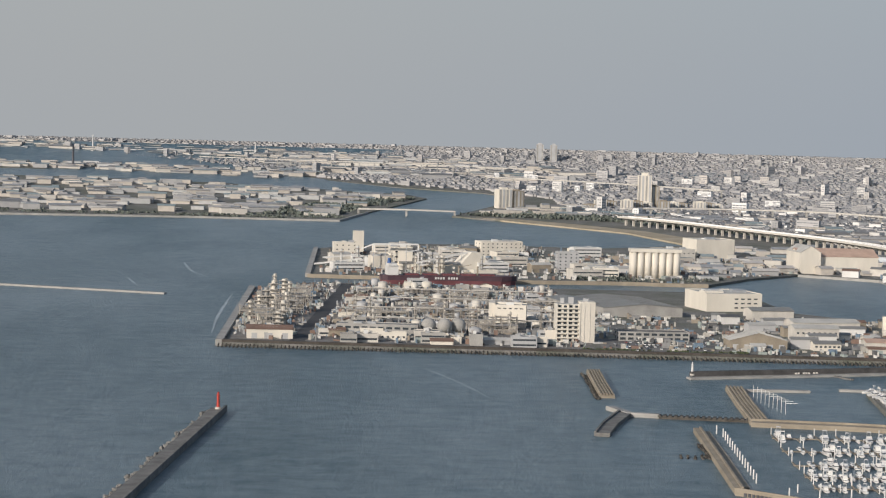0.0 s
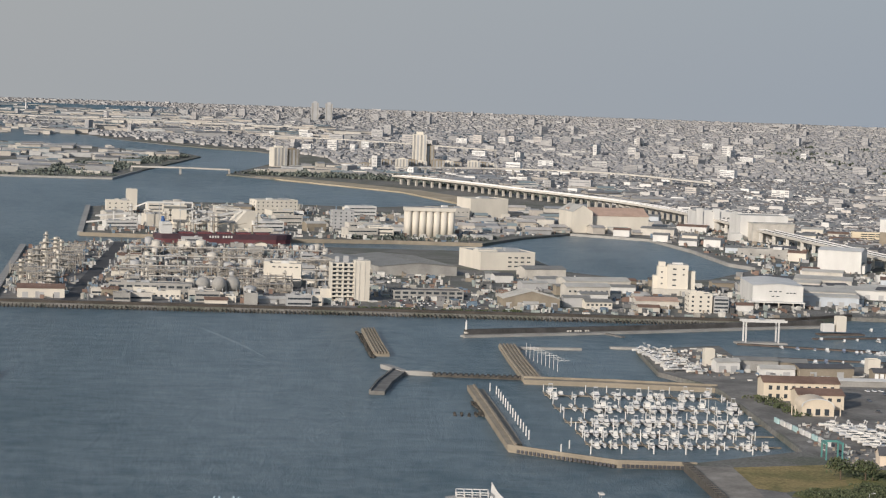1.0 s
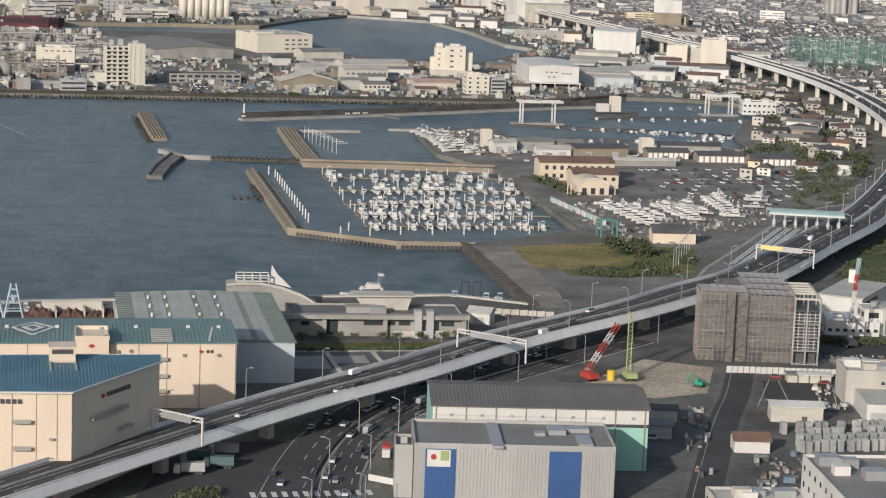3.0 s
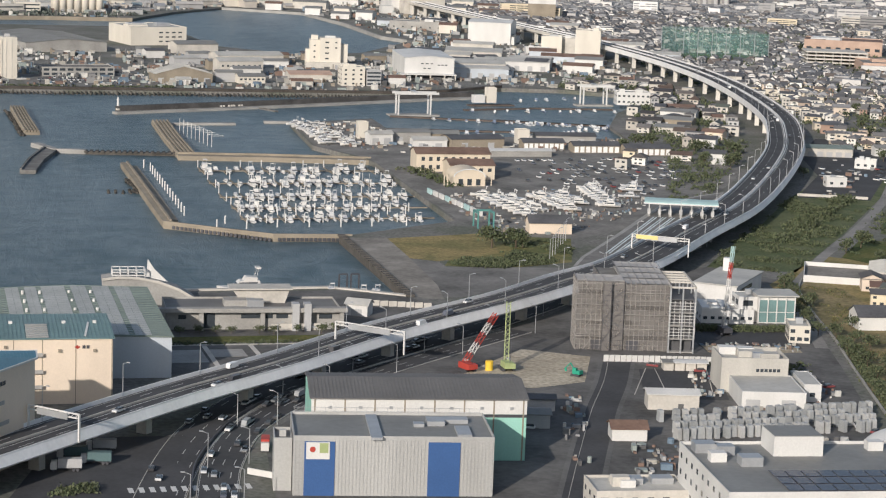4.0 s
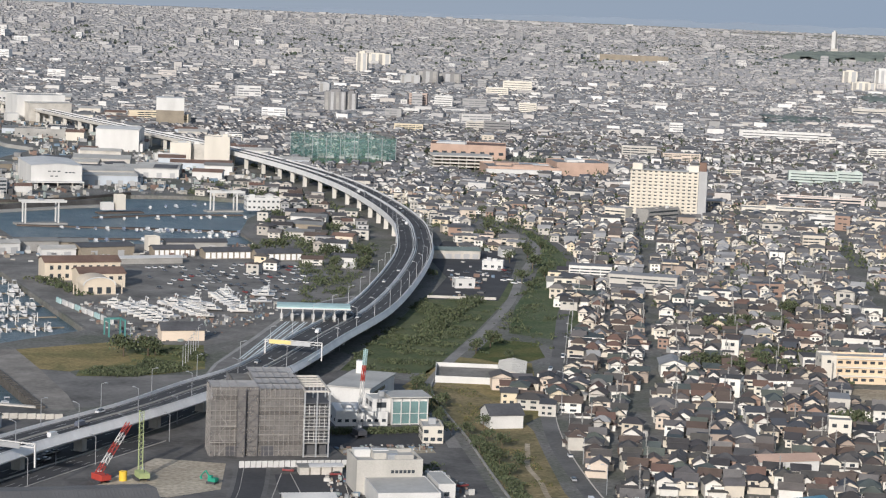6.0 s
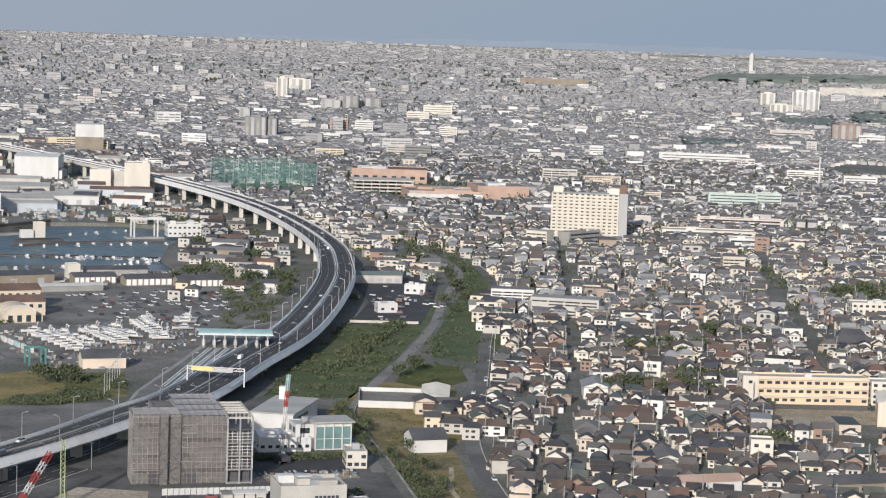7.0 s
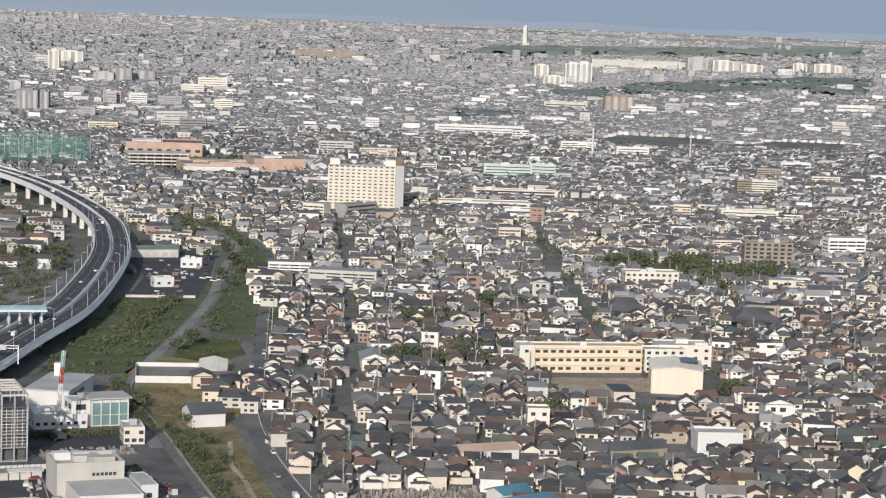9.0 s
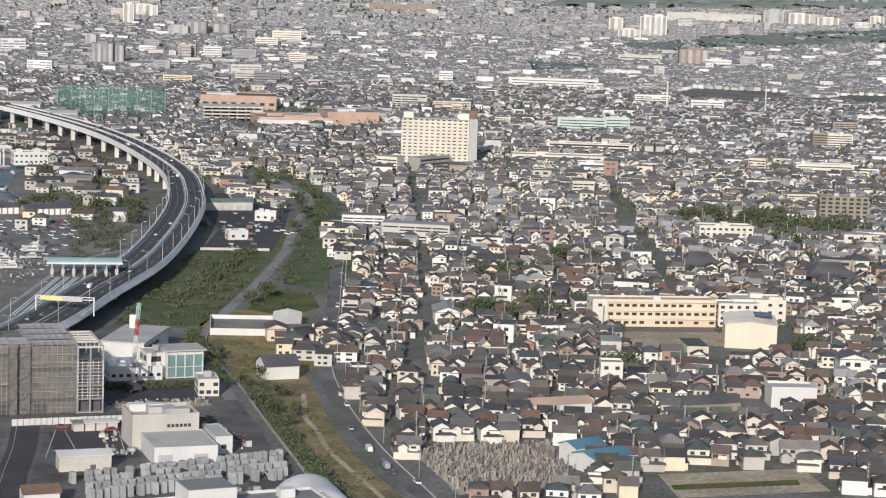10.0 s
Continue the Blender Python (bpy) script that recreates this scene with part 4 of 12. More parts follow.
def front_warehouse():
    t = thing("warehouse", pose(0, 0, LAND), "cream corner warehouse with a blue metal roof", "warehouse")
    plan = [(-17.8, 589.8), (22.9, 586.3), (49.5, 622.4), (49.8, 627.6), (-17.0, 629.6)]
    h = 29.2
    bm = bmesh.new()
    prism(bm, plan, -0.5, h)
    part("wall", bm, PAINT_CREAM, t)
    bm = bmesh.new()
    a = [(-18.3, 589.3, h), (23.1, 585.7, h), (50.1, 622.2, h), (50.3, 628.0, h + 0.9), (-17.4, 630.0, h + 0.9)]
    v = [bm.verts.new((x, y, z + 0.4)) for x, y, z in a]
    u = [bm.verts.new((x, y, z - 0.1)) for x, y, z in a]
    bm.faces.new(v)
    bm.faces.new(u[::-1])
    for i in range(5):
        j = (i + 1) % 5
        bm.faces.new((u[i], u[j], v[j], v[i]))
    bmesh.ops.triangulate(bm, faces=bm.faces[:])
    bmesh.ops.recalc_face_normals(bm, faces=bm.faces)
    rf = part("roof", bm, ROOF_BLUE, t, "blue standing-seam metal roof")
    bm = bmesh.new()
    for i in range(68):
        x = -17.6 + i
        y0 = 589.3 - (x + 18.3) * 3.6 / 41.4 if x < 23 else 585.7 + (x - 23.1) * 36.5 / 27.0
        y1 = 630.0 - (x + 17.4) * 2.0 / 67.7
        z0 = h + 0.45 + 0.9 * max(0, y0 - 590) / 40
        bar(bm, (x, y0, z0), (x, y1, h + 1.34), 0.06)
    part("roof_ribs", bm, ROOF_BLUE, rf)
    bm = bmesh.new()
    for k in range(5):
        p, q = a[k], a[(k + 1) % 5]
        bar(bm, (p[0], p[1], p[2] + 0.22), (q[0], q[1], q[2] + 0.22), 0.36)
    part("eaves_trim", bm, PAINT_WHITE, t)
    for px in (-12.5, -6.2, 0.4, 6.9, 13.4, 19.0):
        bm = bmesh.new()
        y = 589.8 - (px + 17.8) * 0.086
        bx(bm, px - 0.09, px + 0.09, y - 0.1, y + 0.1, 0, h)
        part("wall_joint", bm, CONCRETE_TAN, t)
    mark(t, 1.8, 587.9, 26.8, 1.2, -4.9, 4)
    mark(t, 32.0, 598.4, 25.4, 1.2, 53.8, 8)
    for z in (21.0, 13.5):
        ledge(t, 9.6, 587.3, z, 5.0, -4.9)
    ledge(t, 33.5, 600.4, 20.0, 18.0, 53.8)
    ledge(t, 38.5, 607.2, 14.0, 6.0, 53.8)
    for x, z in ((15.0, 9.0), (17.5, 16.0)):
        bm = bmesh.new()
        bx(bm, x - 0.7, x + 0.7, 585.9, 587.0, z, z + 0.6)
        part("wall_lamp", bm, STEEL, t)
    bm = bmesh.new()
    bx(bm, 17.8, 25.2, 620.6, 627.4, h, h + 5.0)
    bx(bm, 17.5, 25.5, 620.3, 627.7, h + 5.0, h + 5.4)
    sh = part("stair_house", bm, PAINT_CREAM, t)
    bm = bmesh.new()
    bx(bm, 18.5, 24.5, 620.45, 620.7, h + 3.3, h + 4.6)
    part("louvre", bm, STEEL_DARK, sh, "dark louvre band")
    for x in (17.9, 25.1):
        bm = bmesh.new()
        bar(bm, (x, 620.4, h + 1.2), (x, 610.0, h + 0.98), 0.16)
        part("roof_flashing", bm, PAINT_WHITE, rf)


front_warehouse()
kw = shed("warehouse", "long cream warehouse with a teal metal roof", 37, 704, -2.3, 85.4, 37.5, 21.3, 0.9, PAINT_CREAM, ROOF_TEAL, step=1.3)
for i, px in enumerate((-42.4, -33.5, -23.5, -15.4, -8.6, 2.1, 11.5, 20.5, 31.0, 42.4)):
    bm = bmesh.new()
    bx(bm, px - 0.1, px + 0.1, -18.9, -18.7, 0, 21.0)
    part("wall_joint", bm, CONCRETE_TAN, kw)
mark(kw, -40.5, -18.8, 18.6, 0.9, 0, 6)
mark(kw, 31.5, -18.8, 18.6, 1.0, 0, 2)
for z in (16, 10.5, 5.5):
    ledge(kw, 18.0, -18.75, z, 5.5)
for px, z in ((-38, 16.4), (-31, 16.4), (-19.5, 16.4), (5, 18.2), (9, 18.4), (15.5, 17.0), (26, 17.0), (37, 17.0)):
    bm = bmesh.new()
    bx(bm, px - 0.5, px + 0.5, -19.3, -18.7, z, z + 0.9)
    part("wall_vent", bm, CONCRETE_TAN, kw)
bm = bmesh.new()
bx(bm, -8.5, 2.0, -22, -6, 0, 23.2)
bx(bm, -8.7, 2.2, -22.2, -21.8, 23.2, 24.4)
bx(bm, -8.7, 2.2, -6.2, -5.8, 23.2, 24.4)
for x in (-8.5, 1.8):
    bx(bm, x - 0.2, x + 0.2, -21.8, -6.2, 23.2, 24.4)
part("lift_tower", bm, PAINT_CREAM, kw, "cream lift tower through the eaves")
bm = bmesh.new()
bx(bm, -0.8, 0.6, -19, -17.4, 23.2, 26.2)
part("roof_plant", bm, STEEL, kw)
mark(kw, -3.4, -22.1, 21.2, 1.2, 0, 0)


def on_kw(x, y):
    return (x, y, 21.3 + 0.9 * (1 - abs(y) / 18.75) + 0.42)


bm = bmesh.new()
for r, w in ((1.0, 1.1), (0.45, 1.5)):
    pts_ = [on_kw(-22 + 6.6 * r, -0.3), on_kw(-22, -0.3 + 9.6 * r), on_kw(-22 - 6.6 * r, -0.3), on_kw(-22, -0.3 - 9.6 * r)]
    for p, q in zip(pts_, pts_[1:] + pts_[:1]):
        flat_band(bm, p, q, w)
part("roof_emblem", bm, PAINT_WHITE, kw, "white lozenge outline on the roof")
for px in (-38.5, -30.5, -14.5, 11, 28, 38):
    bm = bmesh.new()
    bx(bm, px - 0.6, px + 0.6, -0.6, 0.6, 22.2, 23.3)
    part("roof_vent", bm, PAINT_WHITE, kw)
for i in range(7):
    bm = bmesh.new()
    flat_band(bm, on_kw(15.5, -17.5 + i * 2.5), on_kw(22.5, -17.5 + i * 2.5), 2.1)
    part("roof_panel", bm, ROOF_PALE, kw, "pale ribbed roof panel")
bm = bmesh.new()
flat_band(bm, on_kw(34, -17), on_kw(36, 0), 0.7)
part("roof_flashing", bm, PAINT_WHITE, kw)

ws = shed("warehouse", "wide warehouse with pale roof panels and a blue-grey end wall", 75, 761, -1.5, 57.5, 87, 14.0, 0.9, BLUEGREY, ROOF_GREEN, turn=True, step=3.2)
for x0, x1 in ((-23.5, -18.6), (-16.4, -12.2), (-10.4, -1.8), (0.4, 6.0), (8.2, 14.6), (16.6, 22.2)):
    for k in range(14):
        for a_, b_ in (((x0, (x0 + x1) / 2 - 0.06)), (((x0 + x1) / 2 + 0.06, x1))):
            ra, rb_ = (14.0 + 0.9 * (1 - abs(q) / 28.75) + 0.42 for q in (a_, b_))
            y0, y1 = -42.5 + k * 6.1, -36.5 + k * 6.1
            bm = bmesh.new()
            bm.faces.new([bm.verts.new(q) for q in ((a_, y0, ra), (b_, y0, rb_), (b_, y1, rb_), (a_, y1, ra))])
            part("roof_panel", bm, ROOF_PANEL, ws)
for x in (-17.5, -11.3, -0.7, 7.1):
    for k in range(5):
        bm = bmesh.new()
        tube(bm, x, -34 + k * 16, 14.6, 16.0, 0.5, n=8)
        part("roof_vent", bm, PAINT_WHITE, ws)
block("store", "small grey store with a flat roof", -11.4, 757, -2, 9.6, 14, 7.2, PAINT_WHITE, ROOF_GREY, 2, 2, 2, units=1)

# silver works hall with blue panels, and the green hall behind it
sv_ = block("works_hall", "silver clad works hall with two blue panels", 146, 582, -9, 56, 27, 16.4, SILVER, ROOF_GREY, units=0, category="factory")
bm = bmesh.new()
for i in range(56):
    bx(bm, -27.8 + i, -27.4 + i, -13.62, -13.45, 0, 16.0)
part("wall_ribs", bm, SILVER, sv_)
for a, b in ((-25, -16.5), (9.5, 18.5)):
    bm = bmesh.new()
    bx(bm, a, b, -13.75, -13.6, 0, 15.6)
    part("blue_panel", bm, BLUE, sv_, "blue wall panel")
bm = bmesh.new()
bx(bm, -24.5, -18, -14.0, -13.78, 10.6, 15.4)
sg = part("sign_board", bm, PAINT_WHITE, sv_, "white sign board")
bm = bmesh.new()
bx(bm, -20.8, -18.4, -14.1, -14.02, 12.4, 15.2)
part("sign_patch", bm, LIME, sg)
bm = bmesh.new()
tube(bm, 0, 0, -0.05, 0.05, 0.8, n=16)
bm.transform(pose(-22.7, -14.05, 13.4, 90))
part("sign_dot", bm, RED, sg)
for px, py, sx, sy, sz in ((-5, -2, 1.6, 13, 0.8), (13, 4, 2.5, 3, 1.4), (19, 6, 3.5, 2, 1.2), (20, -6, 2, 5, 0.8), (8, 1, 1.5, 1.5, 1.0)):
    bm = bmesh.new()
    bx(bm, px - sx, px + sx, py - sy, py + sy, 16.4, 16.4 + sz)
    part("roof_plant", bm, STEEL, sv_)
block("works_annex", "narrow grey stair annex of the works hall", 115.2, 584, -9, 5, 12, 14.5, SILVER, ROOF_SLATE, 0, 0, 0, units=1)
bm = bmesh.new()
for i in range(19):
    bx(bm, -27 + i * 3, -26.9 + i * 3, 13.2, 13.35, 16.4, 18.6)
for z in (17.4, 18.5):
    bx(bm, -27, 27.1, 13.22, 13.32, z, z + 0.1)
part("roof_railing", bm, STEEL, sv_)
gh = shed("works_hall", "mint green works hall with a white band and dark roof", 162.5, 620, -8.4, 64, 32, 18.6, 2.6, MINT, ROOF_SLATE, step=1.1, bands=((14.2, 18.4, PAINT_WHITE), (13.2, 14.15, STEEL_DARK)), category="factory")
pilasters(gh, -31, 31, -16.05, 18.4, 8)
for i in range(7):
    bm = bmesh.new()
    bx(bm, -27 + i * 9, -26 + i * 9, -16.25, -16.0, 15.6, 16.4)
    part("lamp", bm, STEEL, gh)


lorry = thing("lorry", pose(117.5, 622, LAND, 0, 0, -12), "red and white box lorry parked by the hall", "lorry")
for nm, b, mat in (("box", (-1.25, 1.25, -2.2, 3.6, 0.9, 3.6), RED), ("cab", (-1.2, 1.2, -4.0, -2.3, 0.5, 2.9), PAINT_WHITE), ("chassis", (-1.0, 1.0, -3.8, 3.6, 0.45, 0.9), STEEL_DARK), ("side_panel", (-1.28, 1.28, -2.1, 3.5, 0.95, 2.2), PAINT_WHITE)):
    bm = bmesh.new()
    bx(bm, *b)
    part(nm, bm, mat, lorry)
for y in (-3.2, 1.6, 2.7):
    bm = bmesh.new()
    tube(bm, 0, 0, -1.2, 1.2, 0.48, n=10)
    bm.transform(pose(0, y, 0.48, 0, 90, 0))
    part("axle", bm, STEEL_DARK, lorry, "pair of dark wheels")
bm = bmesh.new()
flat_band(bm, (107.2, 593.3, LAND + 0.9), (127, 575.5, LAND + 0.9), 0.5, 1.8)
one("yard_wall", bm, PAINT_WHITE, "low white yard wall at the street corner", "wall", kind="structure")
# the building under scaffolding
def scaffold():
    t = thing("scaffolded_building", pose(277.9, 763.4, LAND, 0, 0, -13), "unfinished building wrapped in grey mesh and scaffolding", "building")
    w, d, h = 34.5, 42.0, 24.6
    bm = bmesh.new()
    x1, yb = -w / 2 + 10.0, -d / 2 + 14.0
    bx(bm, x1 + 0.8, w / 2 - 0.8, -d / 2 + 1.8, d / 2 - 1.8, 0, h - 1.0)
    bx(bm, -w / 2 + 1.8, x1 + 0.8, -d / 2 + 1.8, yb - 1.8, 0, h - 1.0)
    part("wall", bm, material("raw_wall", [(0.20, 0.19, 0.175)], 0.85, vary=0.25, scale=0.2), t, "raw dark concrete walls")
    for k in range(1, 7):
        bm = bmesh.new()
        z = k * (h - 1.0) / 6.5
        bx(bm, x1 + 0.4, w / 2 - 0.4, -d / 2 + 1.2, d / 2 - 1.2, z - 0.5, z)
        part("floor_slab", bm, CONCRETE, t)
    net = net_material("grey_mesh", (0.235, 0.22, 0.208), 0.6)
    for a in ((-w / 2, -d / 2, w / 2, -d / 2), (-w / 2, yb, -w / 2, -d / 2), (x1, d / 2, x1, yb), (w / 2, -d / 2, w / 2, d / 2)):
        bm = bmesh.new()
        n = 16
        for i in range(n):
            for k in range(7):
                q = []
                for u, z in ((i, k), (i + 1, k), (i + 1, k + 1), (i, k + 1)):
                    f = u / n
                    x, y = a[0] + (a[2] - a[0]) * f, a[1] + (a[3] - a[1]) * f
                    q.append(bm.verts.new((x, y, h * z / 7)))
                bm.faces.new(q)
        part("mesh_sheet", bm, net, t, "grey protective mesh sheeting")
    bm = bmesh.new()
    for k in range(14):
        z = k * 1.9
        for y in (-d / 2 - 0.25, -d / 2 + 0.6):
            bar(bm, (-w / 2, y, z), (w / 2, y, z), 0.07)
        for x in (-w / 2 - 0.25, -w / 2 + 0.6):
            bar(bm, (x, -d / 2, z), (x, yb, z), 0.07)
    for i in range(20):
        x = -w / 2 + i * w / 19
        for y in (-d / 2 - 0.25, -d / 2 + 0.6):
            bar(bm, (x, y, 0), (x, y, h + 0.9), 0.1)
    for i in range(9):
        y = -d / 2 + i * 14.0 / 8
        bar(bm, (-w / 2 - 0.25, y, 0), (-w / 2 - 0.25, y, h + 0.9), 0.07)
    for i in range(6):
        bar(bm, (-w / 2 + 3 + (i % 2) * 3, -d / 2 - 0.3, i * 4), (-w / 2 + 3 + ((i + 1) % 2) * 3, -d / 2 - 0.3, i * 4 + 4), 0.12)
    tagged(part("scaffold_tubing", bm, material("rusty_tube", [(0.34, 0.32, 0.30)], 0.6, 0.2, vary=0.2), t, "steel scaffold tubes"), kind="stuff")
    # the stair bay and the hoist bay that stand out from the front, and dark gaps at the foot
    dark_net = net_material("dark_mesh", (0.13, 0.12, 0.112), 0.62)
    for x0, x1, out in ((-w / 2 + 9.6, -w / 2 + 12.6, 2.4), (-w / 2 + 13.0, -w / 2 + 17.5, 0.9)):
        bm = bmesh.new()
        for a, b in (((x0, -d / 2), (x0, -d / 2 - out)), ((x0, -d / 2 - out), (x1, -d / 2 - out)), ((x1, -d / 2 - out), (x1, -d / 2))):
            bm.faces.new([bm.verts.new(q) for q in ((a[0], a[1], 0), (b[0], b[1], 0), (b[0], b[1], h + 0.6), (a[0], a[1], h + 0.6))])
        part("bay_mesh", bm, net, t)
        bm = bmesh.new()
        for k in range(14):
            bar(bm, (x0, -d / 2 - out - 0.1, k * 1.9), (x1, -d / 2 - out - 0.1, k * 1.9), 0.08)
        for k in range(6):
            bar(bm, (x0 if k % 2 else x1, -d / 2 - out - 0.1, k * 3.8), (x1 if k % 2 else x0, -d / 2 - out - 0.1, k * 3.8 + 3.8), 0.12)
        for x in (x0, x1):
            bar(bm, (x, -d / 2 - out - 0.1, 0), (x, -d / 2 - out - 0.1, h + 1.4), 0.12)
        part("bay_frame", bm, STEEL_DARK, t)
    for k, (a, b) in enumerate(((0.02, 0.98), (0.1, 0.6), (0.35, 0.95), (0.05, 0.45))):
        bm = bmesh.new()
        z = 4.0 + k * 5.6
        bm.faces.new([bm.verts.new(q) for q in ((-w / 2 + a * w, -d / 2 - 0.12, z), (-w / 2 + b * w, -d / 2 - 0.12, z), (-w / 2 + b * w, -d / 2 - 0.12, z + 1.7), (-w / 2 + a * w, -d / 2 - 0.12, z + 1.7))])
        part("mesh_band", bm, dark_net, t, "darker band of mesh sheeting")
    for x in (-9, 4):
        bm = bmesh.new()
        bx(bm, x - 2.2, x + 2.2, -d / 2 - 0.2, -d / 2 + 0.4, 0, 3.6)
        part("gate_opening", bm, STEEL_DARK, t, "dark gate opening")
    # the taller part of the front, and the mesh stretched over the top
    tall = 25.8
    bm = bmesh.new()
    bx(bm, -w / 2 + 1.2, x1 - 0.2, -d / 2 + 1.2, yb - 1.2, h - 1.0, tall - 0.5)
    part("upper_wall", bm, bpy.data.materials["raw_wall"], t, "raw dark concrete walls")
    for a, b in (((-w / 2, -d / 2), (x1, -d / 2)), ((-w / 2, yb), (-w / 2, -d / 2)), ((x1, -d / 2), (x1, yb))):
        bm = bmesh.new()
        bm.faces.new([bm.verts.new(q) for q in ((*a, h), (*b, h), (*b, tall), (*a, tall))])
        part("mesh_sheet", bm, net, t, "grey protective mesh sheeting")
    top_net = net_material("pale_mesh", (0.46, 0.435, 0.41), 0.93)
    for x0, x2, z in ((-w / 2, x1, tall), (x1, w / 2 - 0.4, h + 0.6)):
        for k in range(4 if x0 == x1 else 1):
            span = d / 4 if x0 == x1 else 14.0
            y0, y2 = -d / 2 + k * span, -d / 2 + (k + 1) * span - 0.25
            bm = bmesh.new()
            n = 5
            grid = [[bm.verts.new((x0 + (x2 - x0) * i / n, y0 + (y2 - y0) * j / n, z - (0.35 if 0 < i < n and 0 < j < n else 0.0) + 0.25 * k)) for i in range(n + 1)] for j in range(n + 1)]
            for j in range(n):
                for i in range(n):
                    bm.faces.new((grid[j][i], grid[j][i + 1], grid[j + 1][i + 1], grid[j + 1][i]))
            part("top_mesh", bm, top_net, t, "pale mesh stretched over the roof")
    bm = bmesh.new()
    bx(bm, x1 + 0.4, w / 2 - 1.0, -d / 2 + 1.0, d / 2 - 1.0, h - 0.9, h - 0.4)
    part("roof", bm, CONCRETE, t)
    bm = bmesh.new()
    for k in range(7):
        x = x1 + k * (w / 2 - x1) / 6
        bar(bm, (x, -d / 2, h + 0.7), (x, d / 2, h + 1.7), 0.09)
    for k in range(4):
        x = -w / 2 + k * 10.0 / 3
        bar(bm, (x, -d / 2, tall + 0.1), (x, yb, tall + 0.4), 0.09)
        bar(bm, (x, -d / 2 - 0.2, h), (x, -d / 2 - 0.2, tall + 1.2), 0.1)
    for z in (h + 0.5, tall + 0.4):
        bar(bm, (-w / 2, -d / 2 - 0.2, z), (x1, -d / 2 - 0.2, z), 0.09)
    tagged(part("top_rail", bm, bpy.data.materials["rusty_tube"], t), kind="stuff")
    for z, a, b in ((8.0, 0.5, 1.0), (13.4, 0.5, 1.0), (18.6, 0.42, 1.0), (21.6, 0.3, 1.0), (5.0, 0.0, 0.28), (11.0, 0.0, 0.28), (17.0, 0.0, 0.28)):
        bm = bmesh.new()
        bx(bm, -w / 2 + a * w, -w / 2 + b * w, -d / 2 - 0.75, -d / 2 - 0.2, z, z + 0.22)
        part("walkway", bm, bpy.data.materials["rusty_tube"], t, "scaffold walkway board")
    # the open steel frame at the side
    f = thing("steel_frame", pose(297.2, 750.6, LAND, 0, 0, -13), "open grey steel building frame with floor decks", "building frame")
    for k in range(5):
        bm = bmesh.new()
        bx(bm, -4.8, 4.8, -16, 16 if k < 4 else 6, k * 4.95 + 0.2, k * 4.95 + 0.6)
        part("floor_deck", bm, CONCRETE if k < 4 else ROOF_DARK, f)
    for x in (-4.6, 0, 4.6):
        for y in (-15.8, -5, 5, 15.8):
            bm = bmesh.new()
            bx(bm, x - 0.28, x + 0.28, y - 0.28, y + 0.28, 0, 25.2 if x < 0 else 24.8)
            part("column", bm, STEEL, f)
    for y in (-15.8, -5, 0, 5, 10.4, 15.8):
        bm = bmesh.new()
        bx(bm, -4.9, 4.9, y - 0.3, y + 0.3, 24.4, 25.1)
        part("roof_beam", bm, CONCRETE_PALE, f)
    for x in (-4.6, 4.6):
        bm = bmesh.new()
        bx(bm, x - 0.3, x + 0.3, -16.1, 16.1, 24.45, 25.15)
        part("roof_beam", bm, CONCRETE_PALE, f)
    # added dark panel that stands in for the shade inside the frame
    bm = bmesh.new()
    bx(bm, -4.2, 4.2, -13.5, -12.9, 0.6, 19.9)
    part("inner_wall", bm, ROOF_DARK, f, "dark panel standing in for the shaded interior")
    for k in range(1, 4):
        z = k * 4.95 + 0.6
        for a, b in [((-4.8, -16.1, z + q), (4.8, -16.1, z + q)) for q in (1.2, 2.4, 3.6)] + [((-4.8 + i * 1.92, -16.1, z), (-4.8 + i * 1.92, -16.1, z + 4.3)) for i in range(6)]:
            bm = bmesh.new()
            bar(bm, a, b, 0.12)
            part("guard_rail", bm, PAINT_WHITE, f)


scaffold()


def lattice(bm, p, q, s, n):
    """A square lattice boom from p to q."""
    p, q = Vector(p), Vector(q)
    m = (q - p).to_track_quat('Z', 'Y').to_matrix()
    c = [m @ Vector((s * a, s * b, 0)) for a, b in ((-1, -1), (1, -1), (1, 1), (-1, 1))]
    for v in c:
        bar(bm, p + v, q + v, 0.16)
    for i in range(n):
        a, b = p.lerp(q, i / n), p.lerp(q, (i + 1) / n)
        for k in range(4):
            bar(bm, a + c[k], b + c[(k + 1) % 4], 0.1)


